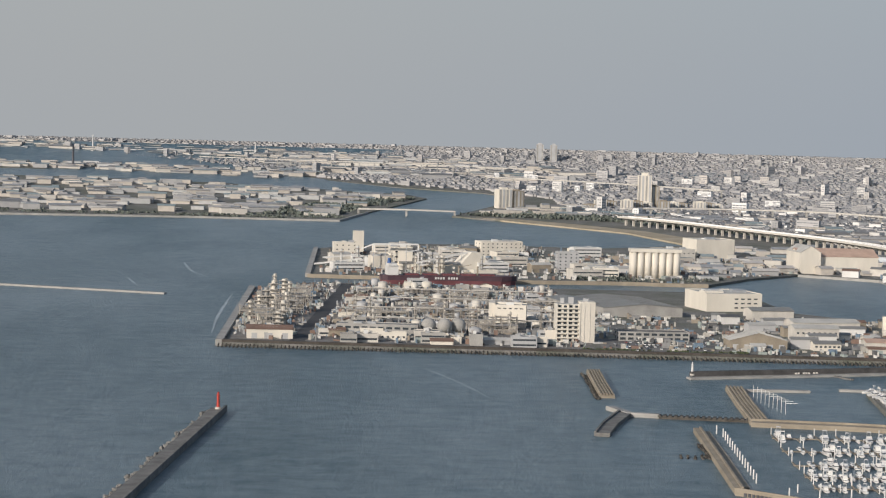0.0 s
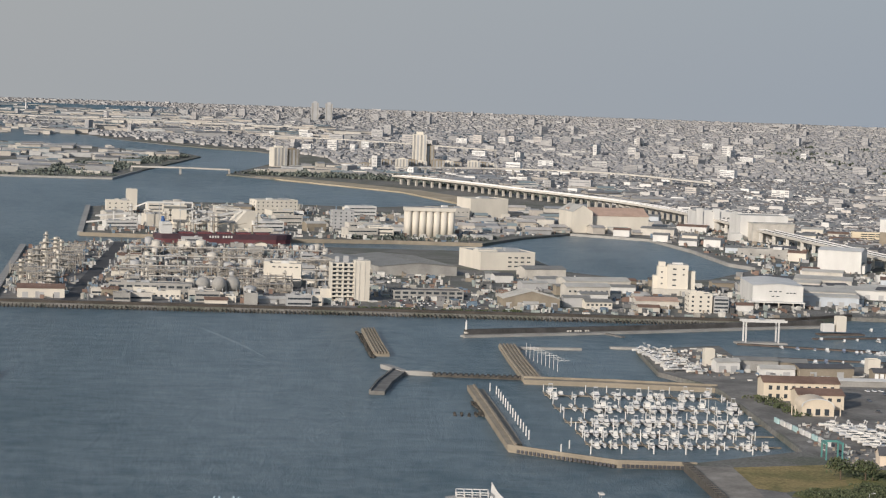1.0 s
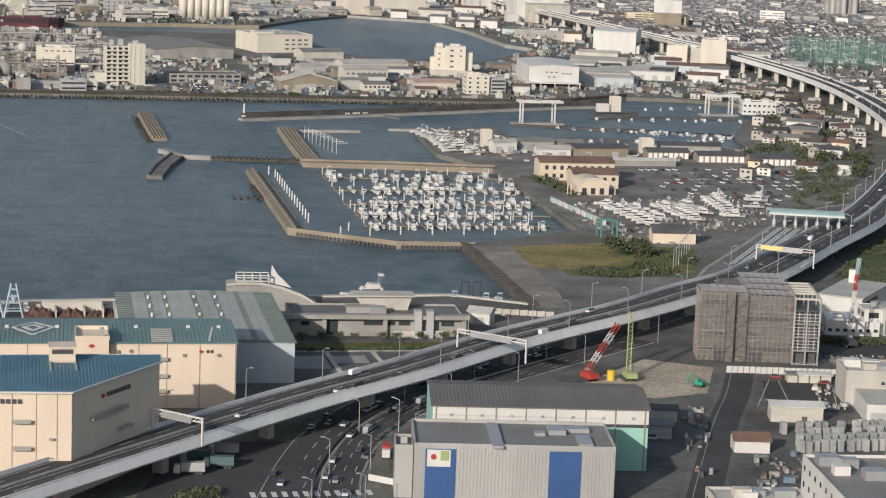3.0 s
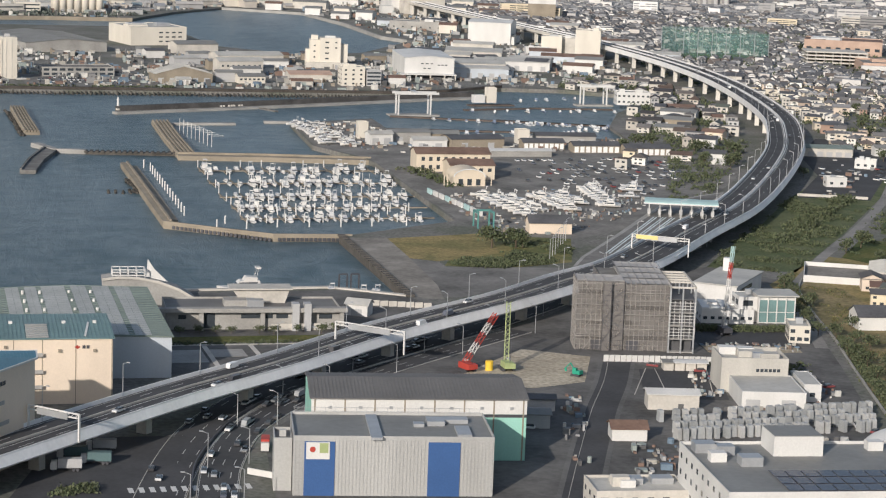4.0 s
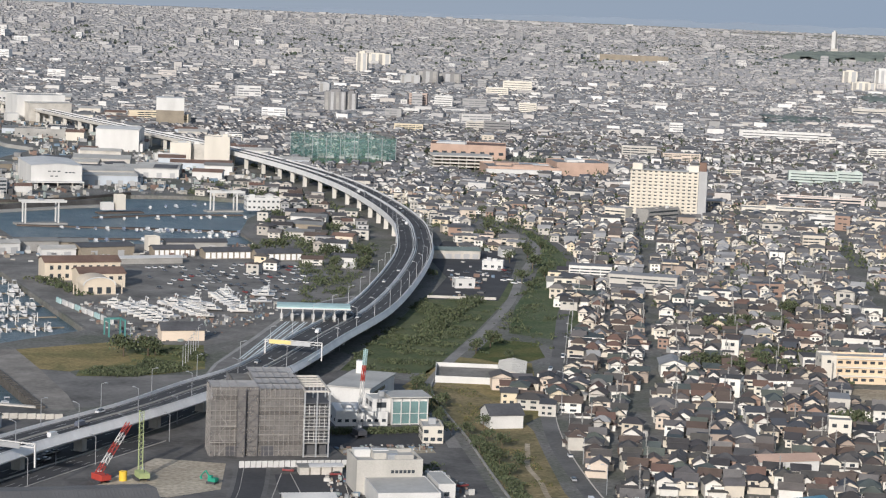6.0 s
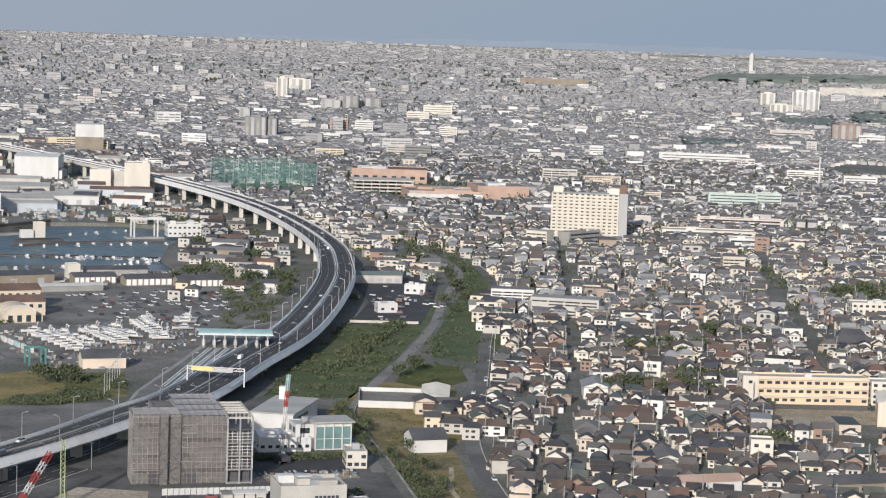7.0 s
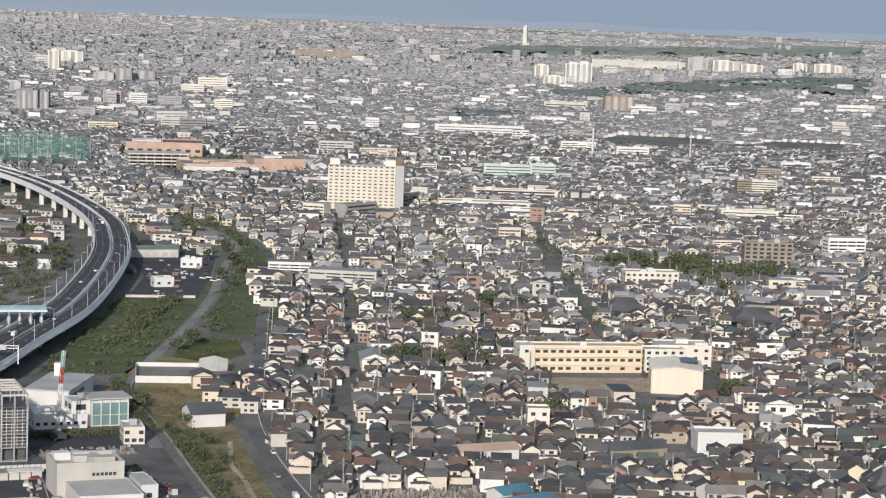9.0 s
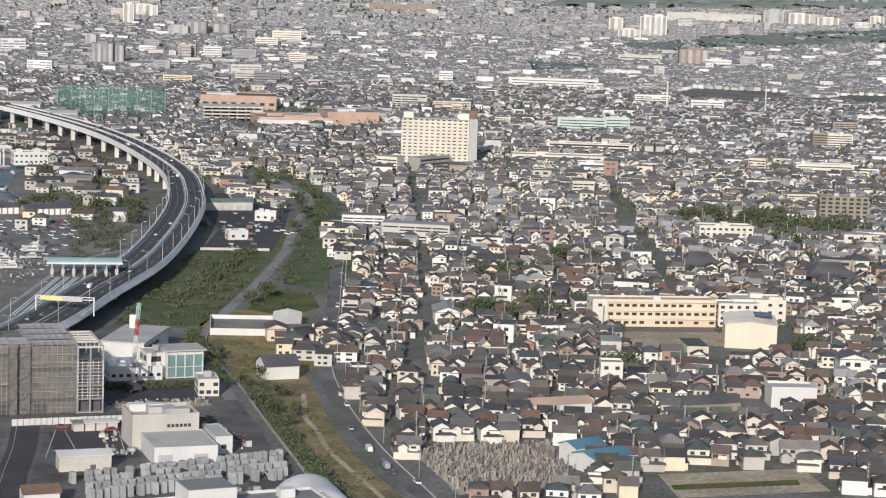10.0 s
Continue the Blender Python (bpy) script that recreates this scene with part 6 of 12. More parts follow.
# boats
HULL_STATIONS = [(-0.5, 0.40, 0.32), (-0.2, 0.47, 0.34), (0.1, 0.46, 0.38), (0.32, 0.32, 0.45), (0.45, 0.13, 0.52), (0.5, 0.01, 0.56)]


def hull(bm, l, b, h):
    rows = []
    for s, w, k in HULL_STATIONS:
        z = h * k * 2
        rows.append([bm.verts.new(q) for q in ((-w * b, s * l, z), (-w * b * 0.75, s * l, 0.15 * z), (0, s * l * 0.97, -0.3), (w * b * 0.75, s * l, 0.15 * z), (w * b, s * l, z))])
    for p, q in zip(rows, rows[1:]):
        for i in range(4):
            bm.faces.new((p[i], p[i + 1], q[i + 1], q[i]))
        bm.faces.new((p[4], p[0], q[0], q[4]))
    bm.faces.new(rows[0])
    bmesh.ops.recalc_face_normals(bm, faces=bm.faces)


def boat(m, l, kind, label, group):
    """kind: 0 open launch, 1 cabin cruiser, 2 flybridge cruiser, 3 sailing yacht"""
    b, h = l * 0.32, l * 0.10
    bm = bmesh.new()
    hull(bm, l, b, h)
    t = one(("launch", "cabin_cruiser", "flybridge_cruiser", "sailing_yacht")[kind], bm, BOAT_WHITE, label, "boat", m, group)
    if kind in (1, 2):
        bm = bmesh.new()
        side_prism(bm, [(-l * 0.26, h * 0.7), (l * 0.24, h * 0.7), (l * 0.10, h * 0.7 + l * 0.13), (-l * 0.24, h * 0.7 + l * 0.13)], -b * 0.33, b * 0.33)
        n0 = len(bm.faces)
        side_prism(bm, [(-l * 0.2, h * 0.7 + l * 0.055), (l * 0.19, h * 0.7 + l * 0.055), (l * 0.12, h * 0.7 + l * 0.105), (-l * 0.2, h * 0.7 + l * 0.105)], -b * 0.335, b * 0.335)
        bm.faces.ensure_lookup_table()
        for f in bm.faces[n0:]:
            f.material_index = 1
        part("cabin", bm, [BOAT_WHITE, GLASS], t, "white cabin with a dark window band")
    if kind == 2:
        bm = bmesh.new()
        side_prism(bm, [(-l * 0.2, h * 0.7 + l * 0.13), (l * 0.04, h * 0.7 + l * 0.13), (0, h * 0.7 + l * 0.2), (-l * 0.2, h * 0.7 + l * 0.18)], -b * 0.28, b * 0.28)
        bar(bm, (-b * 0.3, -l * 0.18, h * 0.7 + l * 0.18), (-b * 0.2, -l * 0.22, h * 0.7 + l * 0.34), 0.08)
        bar(bm, (b * 0.3, -l * 0.18, h * 0.7 + l * 0.18), (b * 0.2, -l * 0.22, h * 0.7 + l * 0.34), 0.08)
        bx(bm, -b * 0.25, b * 0.25, -l * 0.26, -l * 0.18, h * 0.7 + l * 0.33, h * 0.7 + l * 0.36)
        part("flybridge", bm, BOAT_WHITE, t, "white flybridge with a radar arch")
    if kind == 3:
        bm = bmesh.new()
        tube(bm, 0, l * 0.08, h * 0.7, l * 1.25, 0.12, 0.07, 6)
        part("mast", bm, PAINT_WHITE, t)
        bm = bmesh.new()
        bar(bm, (0, l * 0.06, h + l * 0.12), (0, -l * 0.36, h + l * 0.11), 0.28, 6)
        part("boom", bm, BOAT_WHITE, t)
        bm = bmesh.new()
        side_prism(bm, [(-l * 0.2, h * 0.7), (l * 0.2, h * 0.7), (l * 0.12, h * 0.7 + l * 0.05), (-l * 0.2, h * 0.7 + l * 0.06)], -b * 0.25, b * 0.25)
        part("coachroof", bm, BOAT_WHITE, t)
    if kind == 0:
        bm = bmesh.new()
        bx(bm, -b * 0.22, b * 0.22, -l * 0.05, l * 0.1, h * 0.6, h * 0.7 + l * 0.16)
        part("wheelhouse", bm, BOAT_WHITE, t)
    return t


BERTH = "boats moored in the marina"
protos = [boat(pose(204, 1100, 0.2), 8.5, 1, "white cabin cruiser moored at a pontoon", BERTH), boat(pose(204, 1090, 0.2), 11.5, 2, "white flybridge cruiser moored at a pontoon", BERTH),
          boat(pose(204, 1080, 0.2), 7.0, 0, "small white launch moored at a pontoon", BERTH), boat(pose(204, 1070, 0.2), 9.5, 3, "white sailing yacht with a bare mast", BERTH)]
rb = random.Random(21)
used = set()
count = 0
for ry, x0, x1, size in ((1064, 190, 280, 0.92), (1098, 191, 285, 0.96), (1136, 191, 288, 1.08), (1186, 193, 293, 1.2), (1236, 195, 296, 1.2)):
    t = thing("pontoon", pose(0, 0, 0), "grey floating pontoon with finger piers and white piles", "pontoon", "marina pontoons")
    bm = bmesh.new()
    bx(bm, x0 - 4, x1 + 6, ry - 1.1, ry + 1.1, 0.05, 0.55)
    part("deck", bm, CONCRETE_TAN, t)
    i, x = 0, x0
    while x < x1:
        for s in (-1, 1):
            if ry == 1236 and s > 0 and i % 3 == 2:
                continue
            if i % 2 == 0:
                bm = bmesh.new()
                bx(bm, x - 2.9, x - 2.2, ry + (1.1 if s > 0 else -11.5 * size), ry + (11.5 * size if s > 0 else -1.1), 0.1, 0.5)
                part("finger", bm, CONCRETE_TAN, t)
                bm = bmesh.new()
                tube(bm, x - 2.55, ry + s * 11.6 * size, -1, 4.6, 0.3, n=6)
                part("mooring_post", bm, PAINT_WHITE, t)
            if rb.random() < 0.84:
                kind = rb.choices([0, 1, 2, 3], [2, 4, 6 if size > 0.95 else 3, 1])[0]
                p = protos[{1: 0, 2: 1, 0: 2, 3: 3}[kind]]
                l = (8.5, 11.5, 7.0, 9.5)[protos.index(p)] * size
                m = pose(x + rb.uniform(-0.3, 0.3), ry + s * (1.5 + l * 0.5), 0.15 + rb.uniform(0, 0.1), 0, 0, (0 if rb.random() < 0.5 else 180) + rb.uniform(-3, 3)) @ Matrix.Scale(size * rb.uniform(0.9, 1.1), 4)
                if protos.index(p) not in used:
                    used.add(protos.index(p))
                    p.matrix_world = m
                else:
                    copy_thing(p, m)
                count += 1
        x += 5.2 * size
        i += 1
ASHORE = "boats stored ashore in the boatyard"
shore = [boat(pose(330, 1100, LAND + 0.7), 9.0, 1, "white motor boat stored ashore on chocks", ASHORE), boat(pose(330, 1090, LAND + 0.7), 12.0, 2, "large white cruiser stored ashore on chocks", ASHORE), boat(pose(330, 1080, LAND + 0.7), 6.5, 0, "small white launch stored ashore", ASHORE)]
spots = []
for a, b, n in (((326, 1123), (333, 1040), 21), ((338, 1118), (342, 1062), 12), ((356, 1126), (361, 1064), 16), ((370, 1118), (372, 1082), 9), ((396, 1144), (386, 1076), 17), ((424, 1150), (408, 1108), 9)):
    for i in range(n):
        f = (i + 0.5) / n
        if rb.random() < 0.9:
            spots.append((a[0] + (b[0] - a[0]) * f + rb.uniform(-0.6, 0.6), a[1] + (b[1] - a[1]) * f, 74 + rb.uniform(-4, 4)))
for i in range(24):
    f = i / 24
    spots.append((285 + 14 * f * (1 - f) + rb.uniform(0, 2), 1440 - 108 * f, 110 + rb.uniform(-8, 8)))
    if rb.random() < 0.7:
        spots.append((300 + rb.uniform(-1, 3), 1444 - 120 * f, 95 + rb.uniform(-12, 12)))
for i, (x, y, r) in enumerate(spots):
    p = shore[rb.choice([0, 1, 1, 1, 2])]
    m = pose(x, y, LAND + 0.7, 0, 0, r) @ Matrix.Scale(rb.uniform(0.95, 1.12), 4)
    if i < 3:
        shore[i].matrix_world = m
    else:
        copy_thing(p, m)
# guide posts inside the breakwater
pp = thing("mooring_post", pose(161, 1250, 0), "white mooring post standing in the water", "post", "white mooring posts")
bm = bmesh.new()
tube(bm, 0, 0, -1, 4.6, 0.4, n=8)
part("shaft", bm, PAINT_WHITE, pp)
bm = bmesh.new()
tube(bm, 0, 0, 4.6, 5.0, 0.45, 0.2, 8)
part("cap", bm, PAINT_WHITE, pp)
for i in range(1, 15):
    copy_thing(pp, pose(163.5 - 0.3 * i, 1250 - i * 12.4, 0))
for x, y in ((170, 1040), (184, 1036), (200, 1040), (216, 1040), (232, 1040), (248, 1041), (266, 1042), (176, 1052)):
    copy_thing(pp, pose(x, y, -0.8))


# gantries over the floating piers
def gantry(x, y, w, h, label):
    t = thing("boat_gantry", pose(x, y, 0), label, "gantry")
    bm = bmesh.new()
    bx(bm, -w * 0.78, w * 0.78, -5, 5, -1, 1.2)
    part("pier", bm, CONCRETE, t)
    for sx in (-1, 1):
        for sy in (-4, 4):
            bm = bmesh.new()
            bx(bm, sx * w / 2 - 0.5, sx * w / 2 + 0.5, sy - 0.5, sy + 0.5, 1.2, h)
            part("leg", bm, PAINT_WHITE, t)
    for sy in (-4, 4):
        bm = bmesh.new()
        bx(bm, -w / 2 - 3, w / 2 + 6, sy - 0.5, sy + 0.5, h - 0.2, h + 1.4)
        part("girder", bm, PAINT_WHITE, t)
    bm = bmesh.new()
    bx(bm, -1.5, 1.5, -4.5, 4.5, h + 1.4, h + 2.4)
    part("trolley", bm, STEEL, t)


gantry(391, 1524, 24, 16, "white steel boat gantry on a pier")
gantry(555, 1600, 19, 15, "white steel boat gantry on a pier")
for pts, label in (([(372, 1516), (403, 1505), (522, 1462)], "brown timber floating pier"), ([(445, 1495), (477, 1480), (545, 1452)], "brown timber floating pier"), ([(440, 1560), (500, 1575), (560, 1570)], "brown timber floating pier"), ([(350, 1440), (400, 1432), (470, 1420)], "brown timber floating pier")):
    mole("floating_pier", pts, 5.0, 0.9, label, TIMBER, category="pier", low=-0.5)
HARB = "small craft along the harbour piers"
small = boat(pose(400, 1500, 0.15), 8, 1, "small white fishing boat at a pier", HARB)
for i in range(16):
    a, b = rb.choice([((405, 1498), (520, 1456)), ((450, 1486), (545, 1446)), ((445, 1554), (560, 1564)), ((350, 1434), (470, 1412)), ((500, 1390), (545, 1440))])
    f = rb.random()
    copy_thing(small, pose(a[0] + (b[0] - a[0]) * f, a[1] + (b[1] - a[1]) * f - rb.choice([0, 8]), 0.15, 0, 0, rb.uniform(-30, 30) + rb.choice([0, 180])))
# clubhouse and sheds
CLUB = material("tan_render", [(0.66, 0.57, 0.45)], 0.7, vary=0.12, scale=0.1, streak=0.3)
ch = shed("clubhouse", "cream clubhouse with a brown tiled roof", 337, 1222, -3, 44, 18, 10.5, 2.6, CLUB, ROOF_BROWN, step=0, category="clubhouse")
for f in range(2):
    for i in range(9):
        window(ch, -18 + i * 4.5, -9, 1.5 + f * 4.8, 2.0, 2.4)
cw = shed("clubhouse_wing", "cream clubhouse wing with a brown tiled roof", 340, 1192, -3, 26, 20, 8.0, 2.4, CLUB, ROOF_BROWN, step=0, category="clubhouse")
for i in range(5):
    window(cw, -10 + i * 5, -10, 4.4, 2.2, 2.0)
pc = thing("clubhouse_porch", pose(331, 1166, LAND, 0, 0, -3), "cream arched porch hall with a rounded gable", "clubhouse")
bm = bmesh.new()
arc = [(-9, 0), (9, 0), (9, 5.0)] + [(9 * math.cos(radians(q)), 5.0 + 4.4 * math.sin(radians(q))) for q in range(15, 180, 15)] + [(-9, 5.0)]
side_prism(bm, arc, -10, 10)
bm.transform(Matrix.Rotation(radians(90), 4, 'Z'))
part("wall", bm, CLUB, pc)
bm = bmesh.new()
for p, q in zip(arc[2:-1], arc[3:]):
    bar(bm, (p[0], -10.2, p[1] + 0.1), (q[0], -10.2, q[1] + 0.1), 0.4)
part("gable_rim", bm, PAINT_WHITE, pc)
for i in range(3):
    window(pc, -5 + i * 5, -10, 0.4, 2.6, 3.6)
for x in (-14, -12, 13):
    bm = bmesh.new()
    tube(bm, x, -8, 0, 6.0, 0.35, n=8)
    part("porch_column", bm, CLUB, pc)
c2 = shed("boatyard_office", "cream boatyard office with a dark roof", 328, 1003, -8, 21, 12, 5.4, 3.0, PAINT_CREAM, ROOF_DARK, step=0, category="office")
for i in range(6):
    window(c2, -8 + i * 3.2, -5.5, 1.6, 1.6, 1.4)
for x, y, w in ((424, 1319, 27), (454.4, 1304, 30.5), (484.8, 1292, 30)):
    s = shed("boat_shed", "long white boat shed with a dark roof", x, y, -2, w, 12, 4.6, 2.0, CONCRETE_TAN, ROOF_DARK, step=0, category="shed", group="boat sheds on the quay")
    for i in range(8):
        bm = bmesh.new()
        bx(bm, -w / 2 + (i + 0.15) * w / 8, -w / 2 + (i + 0.85) * w / 8, -6.1, -5.95, 0.3, 4.0)
        part("bay_door", bm, FASCIA, s)
block("store_tower", "square cream store tower on the quay", 317.5, 1369, 0, 6.7, 6.7, 10.3, CREAM_PALE_AND_HAZED, ROOF_GREY, 0, 0, 0, units=0)
block("store_tower", "square cream store tower on the quay", 419, 1346, 0, 8.0, 8.0, 8.6, CREAM_PALE_AND_HAZED, ROOF_GREY, 0, 0, 0, units=0)
block("harbour_office", "white harbour office with a flat roof", 583, 1590, -10, 26, 16, 9, PAINT_WHITE, ROOF_PALE, 2, 7, 3)
for i, (x, y, w, d, r, a, b) in enumerate(((351, 1326, 22, 10, 0, PAINT_WHITE, ROOF_PALE), (381, 1330, 36, 20, 6, CONCRETE_TAN, ROOF_DARK), (343, 1350, 28, 11, 4, CONCRETE, ROOF_GREY), (450, 1352, 40, 12, -6, CONCRETE, ROOF_DARK), (362, 1352, 30, 9, -2, CONCRETE_TAN, ROOF_GREY), (322, 1340, 16, 8, 10, PAINT_WHITE, ROOF_PALE),
                                          (545, 1400, 24, 14, -35, CONCRETE_PALE, ROOF_GREY), (562, 1440, 26, 12, -35, CONCRETE_TAN, ROOF_GREY), (580, 1480, 26, 14, -30, PAINT_WHITE, ROOF_GREY), (600, 1530, 22, 14, -25, CONCRETE_PALE, ROOF_BROWN), (540, 1330, 16, 11, -30, PAINT_WHITE, ROOF_DARK), (515, 1250, 14, 11, -30, PAINT_WHITE, ROOF_DARK), (565, 1375, 15, 10, -40, PAINT_CREAM, ROOF_BROWN))):
    shed("quay_shed", "low quay shed with a weathered roof", x, y, r, w, d, 4.8 + (i % 3), 1.6, a, b, step=0, category="shed", doors=2)
lw = shed("long_shed", "long low shed with a bright white roof edge", 380, 1284, 0, 76, 10, 3.6, 0.9, CONCRETE, PAINT_WHITE, step=0, category="shed")
mole("jetty", [(452, 1592), (488, 1596)], 9.0, 1.0, "dark landing stage with a store tower", TIMBER)
block("store_tower", "square cream store tower on a landing stage", 470, 1595, 3, 7.4, 7.0, 10.4, CREAM_PALE_AND_HAZED, ROOF_PALE, 0, 0, 0, units=0)
block("store_tower", "low white hut on a landing stage", 460, 1594, 3, 9, 6, 4.5, PAINT_WHITE, ROOF_PALE, 0, 0, 0, units=0, category="hut")
DARK_TEAL = material("dark_teal_paint", [(0.10, 0.26, 0.24)], 0.5, vary=0.12)
hoist = thing("travel_hoist", pose(299, 1018, LAND), "dark teal steel travel hoist at the boatyard", "hoist")
for sx in (-4, 4):
    for sy in (-4, 4):
        bm = bmesh.new()
        bx(bm, sx - 0.35, sx + 0.35, sy - 0.35, sy + 0.35, 0, 8)
        part("leg", bm, DARK_TEAL, hoist)
    bm = bmesh.new()
    bx(bm, sx - 0.4, sx + 0.4, -4.4, 4.4, 7.4, 8.4)
    part("side_beam", bm, DARK_TEAL, hoist)
bm = bmesh.new()
bx(bm, -4.4, 4.4, 3.6, 4.4, 7.4, 8.4)
part("cross_beam", bm, DARK_TEAL, hoist)
wf = thing("white_fence", pose(0, 0, LAND), "white and pale green hoarding along the marina road", "fence")
for i in range(9):
    bm = bmesh.new()
    bx(bm, 300 + i * 0.9, 301 + i * 0.9, 1125 - i * 9.2, 1133 - i * 9.2, 0, 2.6)
    part("panel", bm, PAINT_WHITE if i % 3 else TURQUOISE, wf)
for i in range(9):
    bm = bmesh.new()
    tube(bm, 205 + i * 1.3, 1412 - i * 8.5, 0, 10, 0.18, n=5)
    bar(bm, (205 + i * 1.3, 1412 - i * 8.5, 7), (212 + i * 1.3, 1410 - i * 8.5, 7.4), 0.15)
    one("rack_frame", bm, PAINT_WHITE, "white steel rack frame on the landing", "frame", group="rack frames on the landing")


# ferry terminal on the near shore
def ferry_terminal():
    t = block("ferry_terminal", "grey low ferry terminal with a flat roof", 145, 803, -4, 66, 24, 7.0, CONCRETE, ROOF_SLATE, 0, 0, 0, units=4)
    for x, z, w, h in ((-17, 0.5, 4.5, 6.0), (1, 4.2, 12, 1.6), (10.5, 4.2, 4.5, 1.6), (27, 4.0, 5, 1.8), (-27, 4.0, 3, 1.6)):
        window(t, x, -12, z, w, h)
    bm = bmesh.new()
    bx(bm, -39, 35, -15, -11.5, 7.0, 8.6)
    part("walkway", bm, CONCRETE, t, "raised covered walkway")
    for x in (-36, -20, 3, 16, 21, 33):
        bm = bmesh.new()
        bx(bm, x - 0.8, x + 0.8, -14, -12.2, 0, 7)
        part("walkway_post", bm, CONCRETE, t)
    for x in (14, 18.5):
        bm = bmesh.new()
        bx(bm, x, x + 2.6, -15.6, -11, 0, 10.4)
        part("pylon", bm, PAINT_GREY, t)
    bm = bmesh.new()
    bx(bm, -7, 15, 3, 11, 7, 12.4)
    bx(bm, -8, 16, 1.5, 12, 12.4, 12.9)
    for v in bm.verts:
        if v.co.z < 8:
            v.co.x = v.co.x * 0.75 + 2.0
    part("upper_hall", bm, CONCRETE_PALE, t)
    a = thing("arched_hall", pose(107, 846, LAND, 0, 0, -4), "pale arched hall with a sail-shaped fin", "hall")
    bm = bmesh.new()
    prof = [(-13, 0), (24, 0), (22, 2.4), (16, 6.0), (8, 9.0), (0, 10.6), (-8, 10.8), (-14, 10.0)]
    lo = [bm.verts.new((x, -6, z)) for x, z in prof]
    hi = [bm.verts.new((x, 6, z)) for x, z in prof]
    bm.faces.new(lo)
    bm.faces.new(hi[::-1])
    for i in range(len(prof)):
        j = (i + 1) % len(prof)
        bm.faces.new((lo[j], lo[i], hi[i], hi[j]))
    bmesh.ops.recalc_face_normals(bm, faces=bm.faces)
    part("shell", bm, CONCRETE, a)
    bm = bmesh.new()
    for (x0, z0), (x1, z1) in zip(prof[1:], prof[2:]):
        bar(bm, (x0, -6.2, z0 + 0.2), (x1, -6.2, z1 + 0.2), 0.7)
    part("arch_rim", bm, CONCRETE_PALE, a)
    bm = bmesh.new()
    side = [(3.5, 10.2), (12, 8.2), (6.5, 13.5), (4.0, 17.5)]
    lo = [bm.verts.new((x, -0.4, z)) for x, z in side]
    hi = [bm.verts.new((x, 0.4, z)) for x, z in side]
    bm.faces.new(lo)
    bm.faces.new(hi[::-1])
    for i in range(4):
        bm.faces.new((lo[(i + 1) % 4], lo[i], hi[i], hi[(i + 1) % 4]))
    part("sail_fin", bm, PAINT_WHITE, a)
    bm = bmesh.new()
    for z in (11.4, 13.6):
        for y in (-3.5, 3.5):
            bar(bm, (-10, y, z), (3, y, z), 0.25)
    for i in range(5):
        for y in (-3.5, 3.5):
            bar(bm, (-10 + i * 3.2, y, 10.4), (-10 + i * 3.2, y, 13.6), 0.25)
        bar(bm, (-10 + i * 3.2, -3.5, 13.6), (-10 + i * 3.2, 3.5, 13.6), 0.25)
    part("roof_frame", bm, PAINT_WHITE, a)


ferry_terminal()
ferry = boat(pose(156, 879, 0.2, 0, 0, 92), 24, 2, "white passenger ferry at the quay", "ferries at the quay")
for x, r, s in ((190, 5, 1), (203, -8, 1), (208, 10, 1)):
    boat(pose(x, 869 if x < 200 else 864, 0.2, 0, 0, r), 13, 2, "white harbour launch at the quay", "harbour launches at the quay")
for x in (193.5, 198.5):
    bm = bmesh.new()
    bar(bm, (x, 868, 0), (x, 868, 9), 0.4)
    bar(bm, (x + 3.4, 868, 0), (x + 3.4, 868, 9), 0.4)
    bar(bm, (x, 868, 9), (x + 3.4, 868, 9), 0.4)
    one("mooring_gate", bm, STEEL_DARK, "black steel mooring frame in the water", "frame", group="mooring frames at the quay")
PALE_BLUE = material("pale_blue_paint", [(0.42, 0.54, 0.60)], 0.5, vary=0.12)
# bulk quay with rusty heaps in walled bays and pale blue hoppers
def heap(x, y, w, d, h, seed):
    """A heap of scrap: an uneven mound."""
    bm = bmesh.new()
    n = 12
    g = [[bm.verts.new((x - w / 2 + w * i / n, y - d / 2 + d * j / n, LAND + h * min(1.0, 3.2 * min(i / n, 1 - i / n), 3.2 * min(j / n, 1 - j / n)) * (0.8 + 0.5 * noise.noise(Vector((x + i * 0.9, y + j * 0.9, seed)))) - 0.05)) for j in range(n + 1)] for i in range(n + 1)]
    for i in range(n):
        for j in range(n):
            bm.faces.new((g[i][j], g[i + 1][j], g[i + 1][j + 1], g[i][j + 1]))
    one("scrap_heap", bm, SCRAP, "dark rusty scrap heap in a walled bay", "scrap heap", group="scrap heaps on the quay")


for i, (x, y, w, d, h) in enumerate(((20, 831, 12, 12, 3.6), (32, 831, 11, 12, 3.2), (41, 831, 8, 12, 2.6), (-6, 824, 16, 14, 2.2), (-22, 834, 16, 14, 2.0), (-10, 808, 12, 8, 1.6), (46.5, 832, 4, 12, 3.0))):
    heap(x, y, w, d, h, i)
bw_ = thing("bay_wall", pose(0, 0, LAND), "pale concrete walls of the scrap bays", "wall")
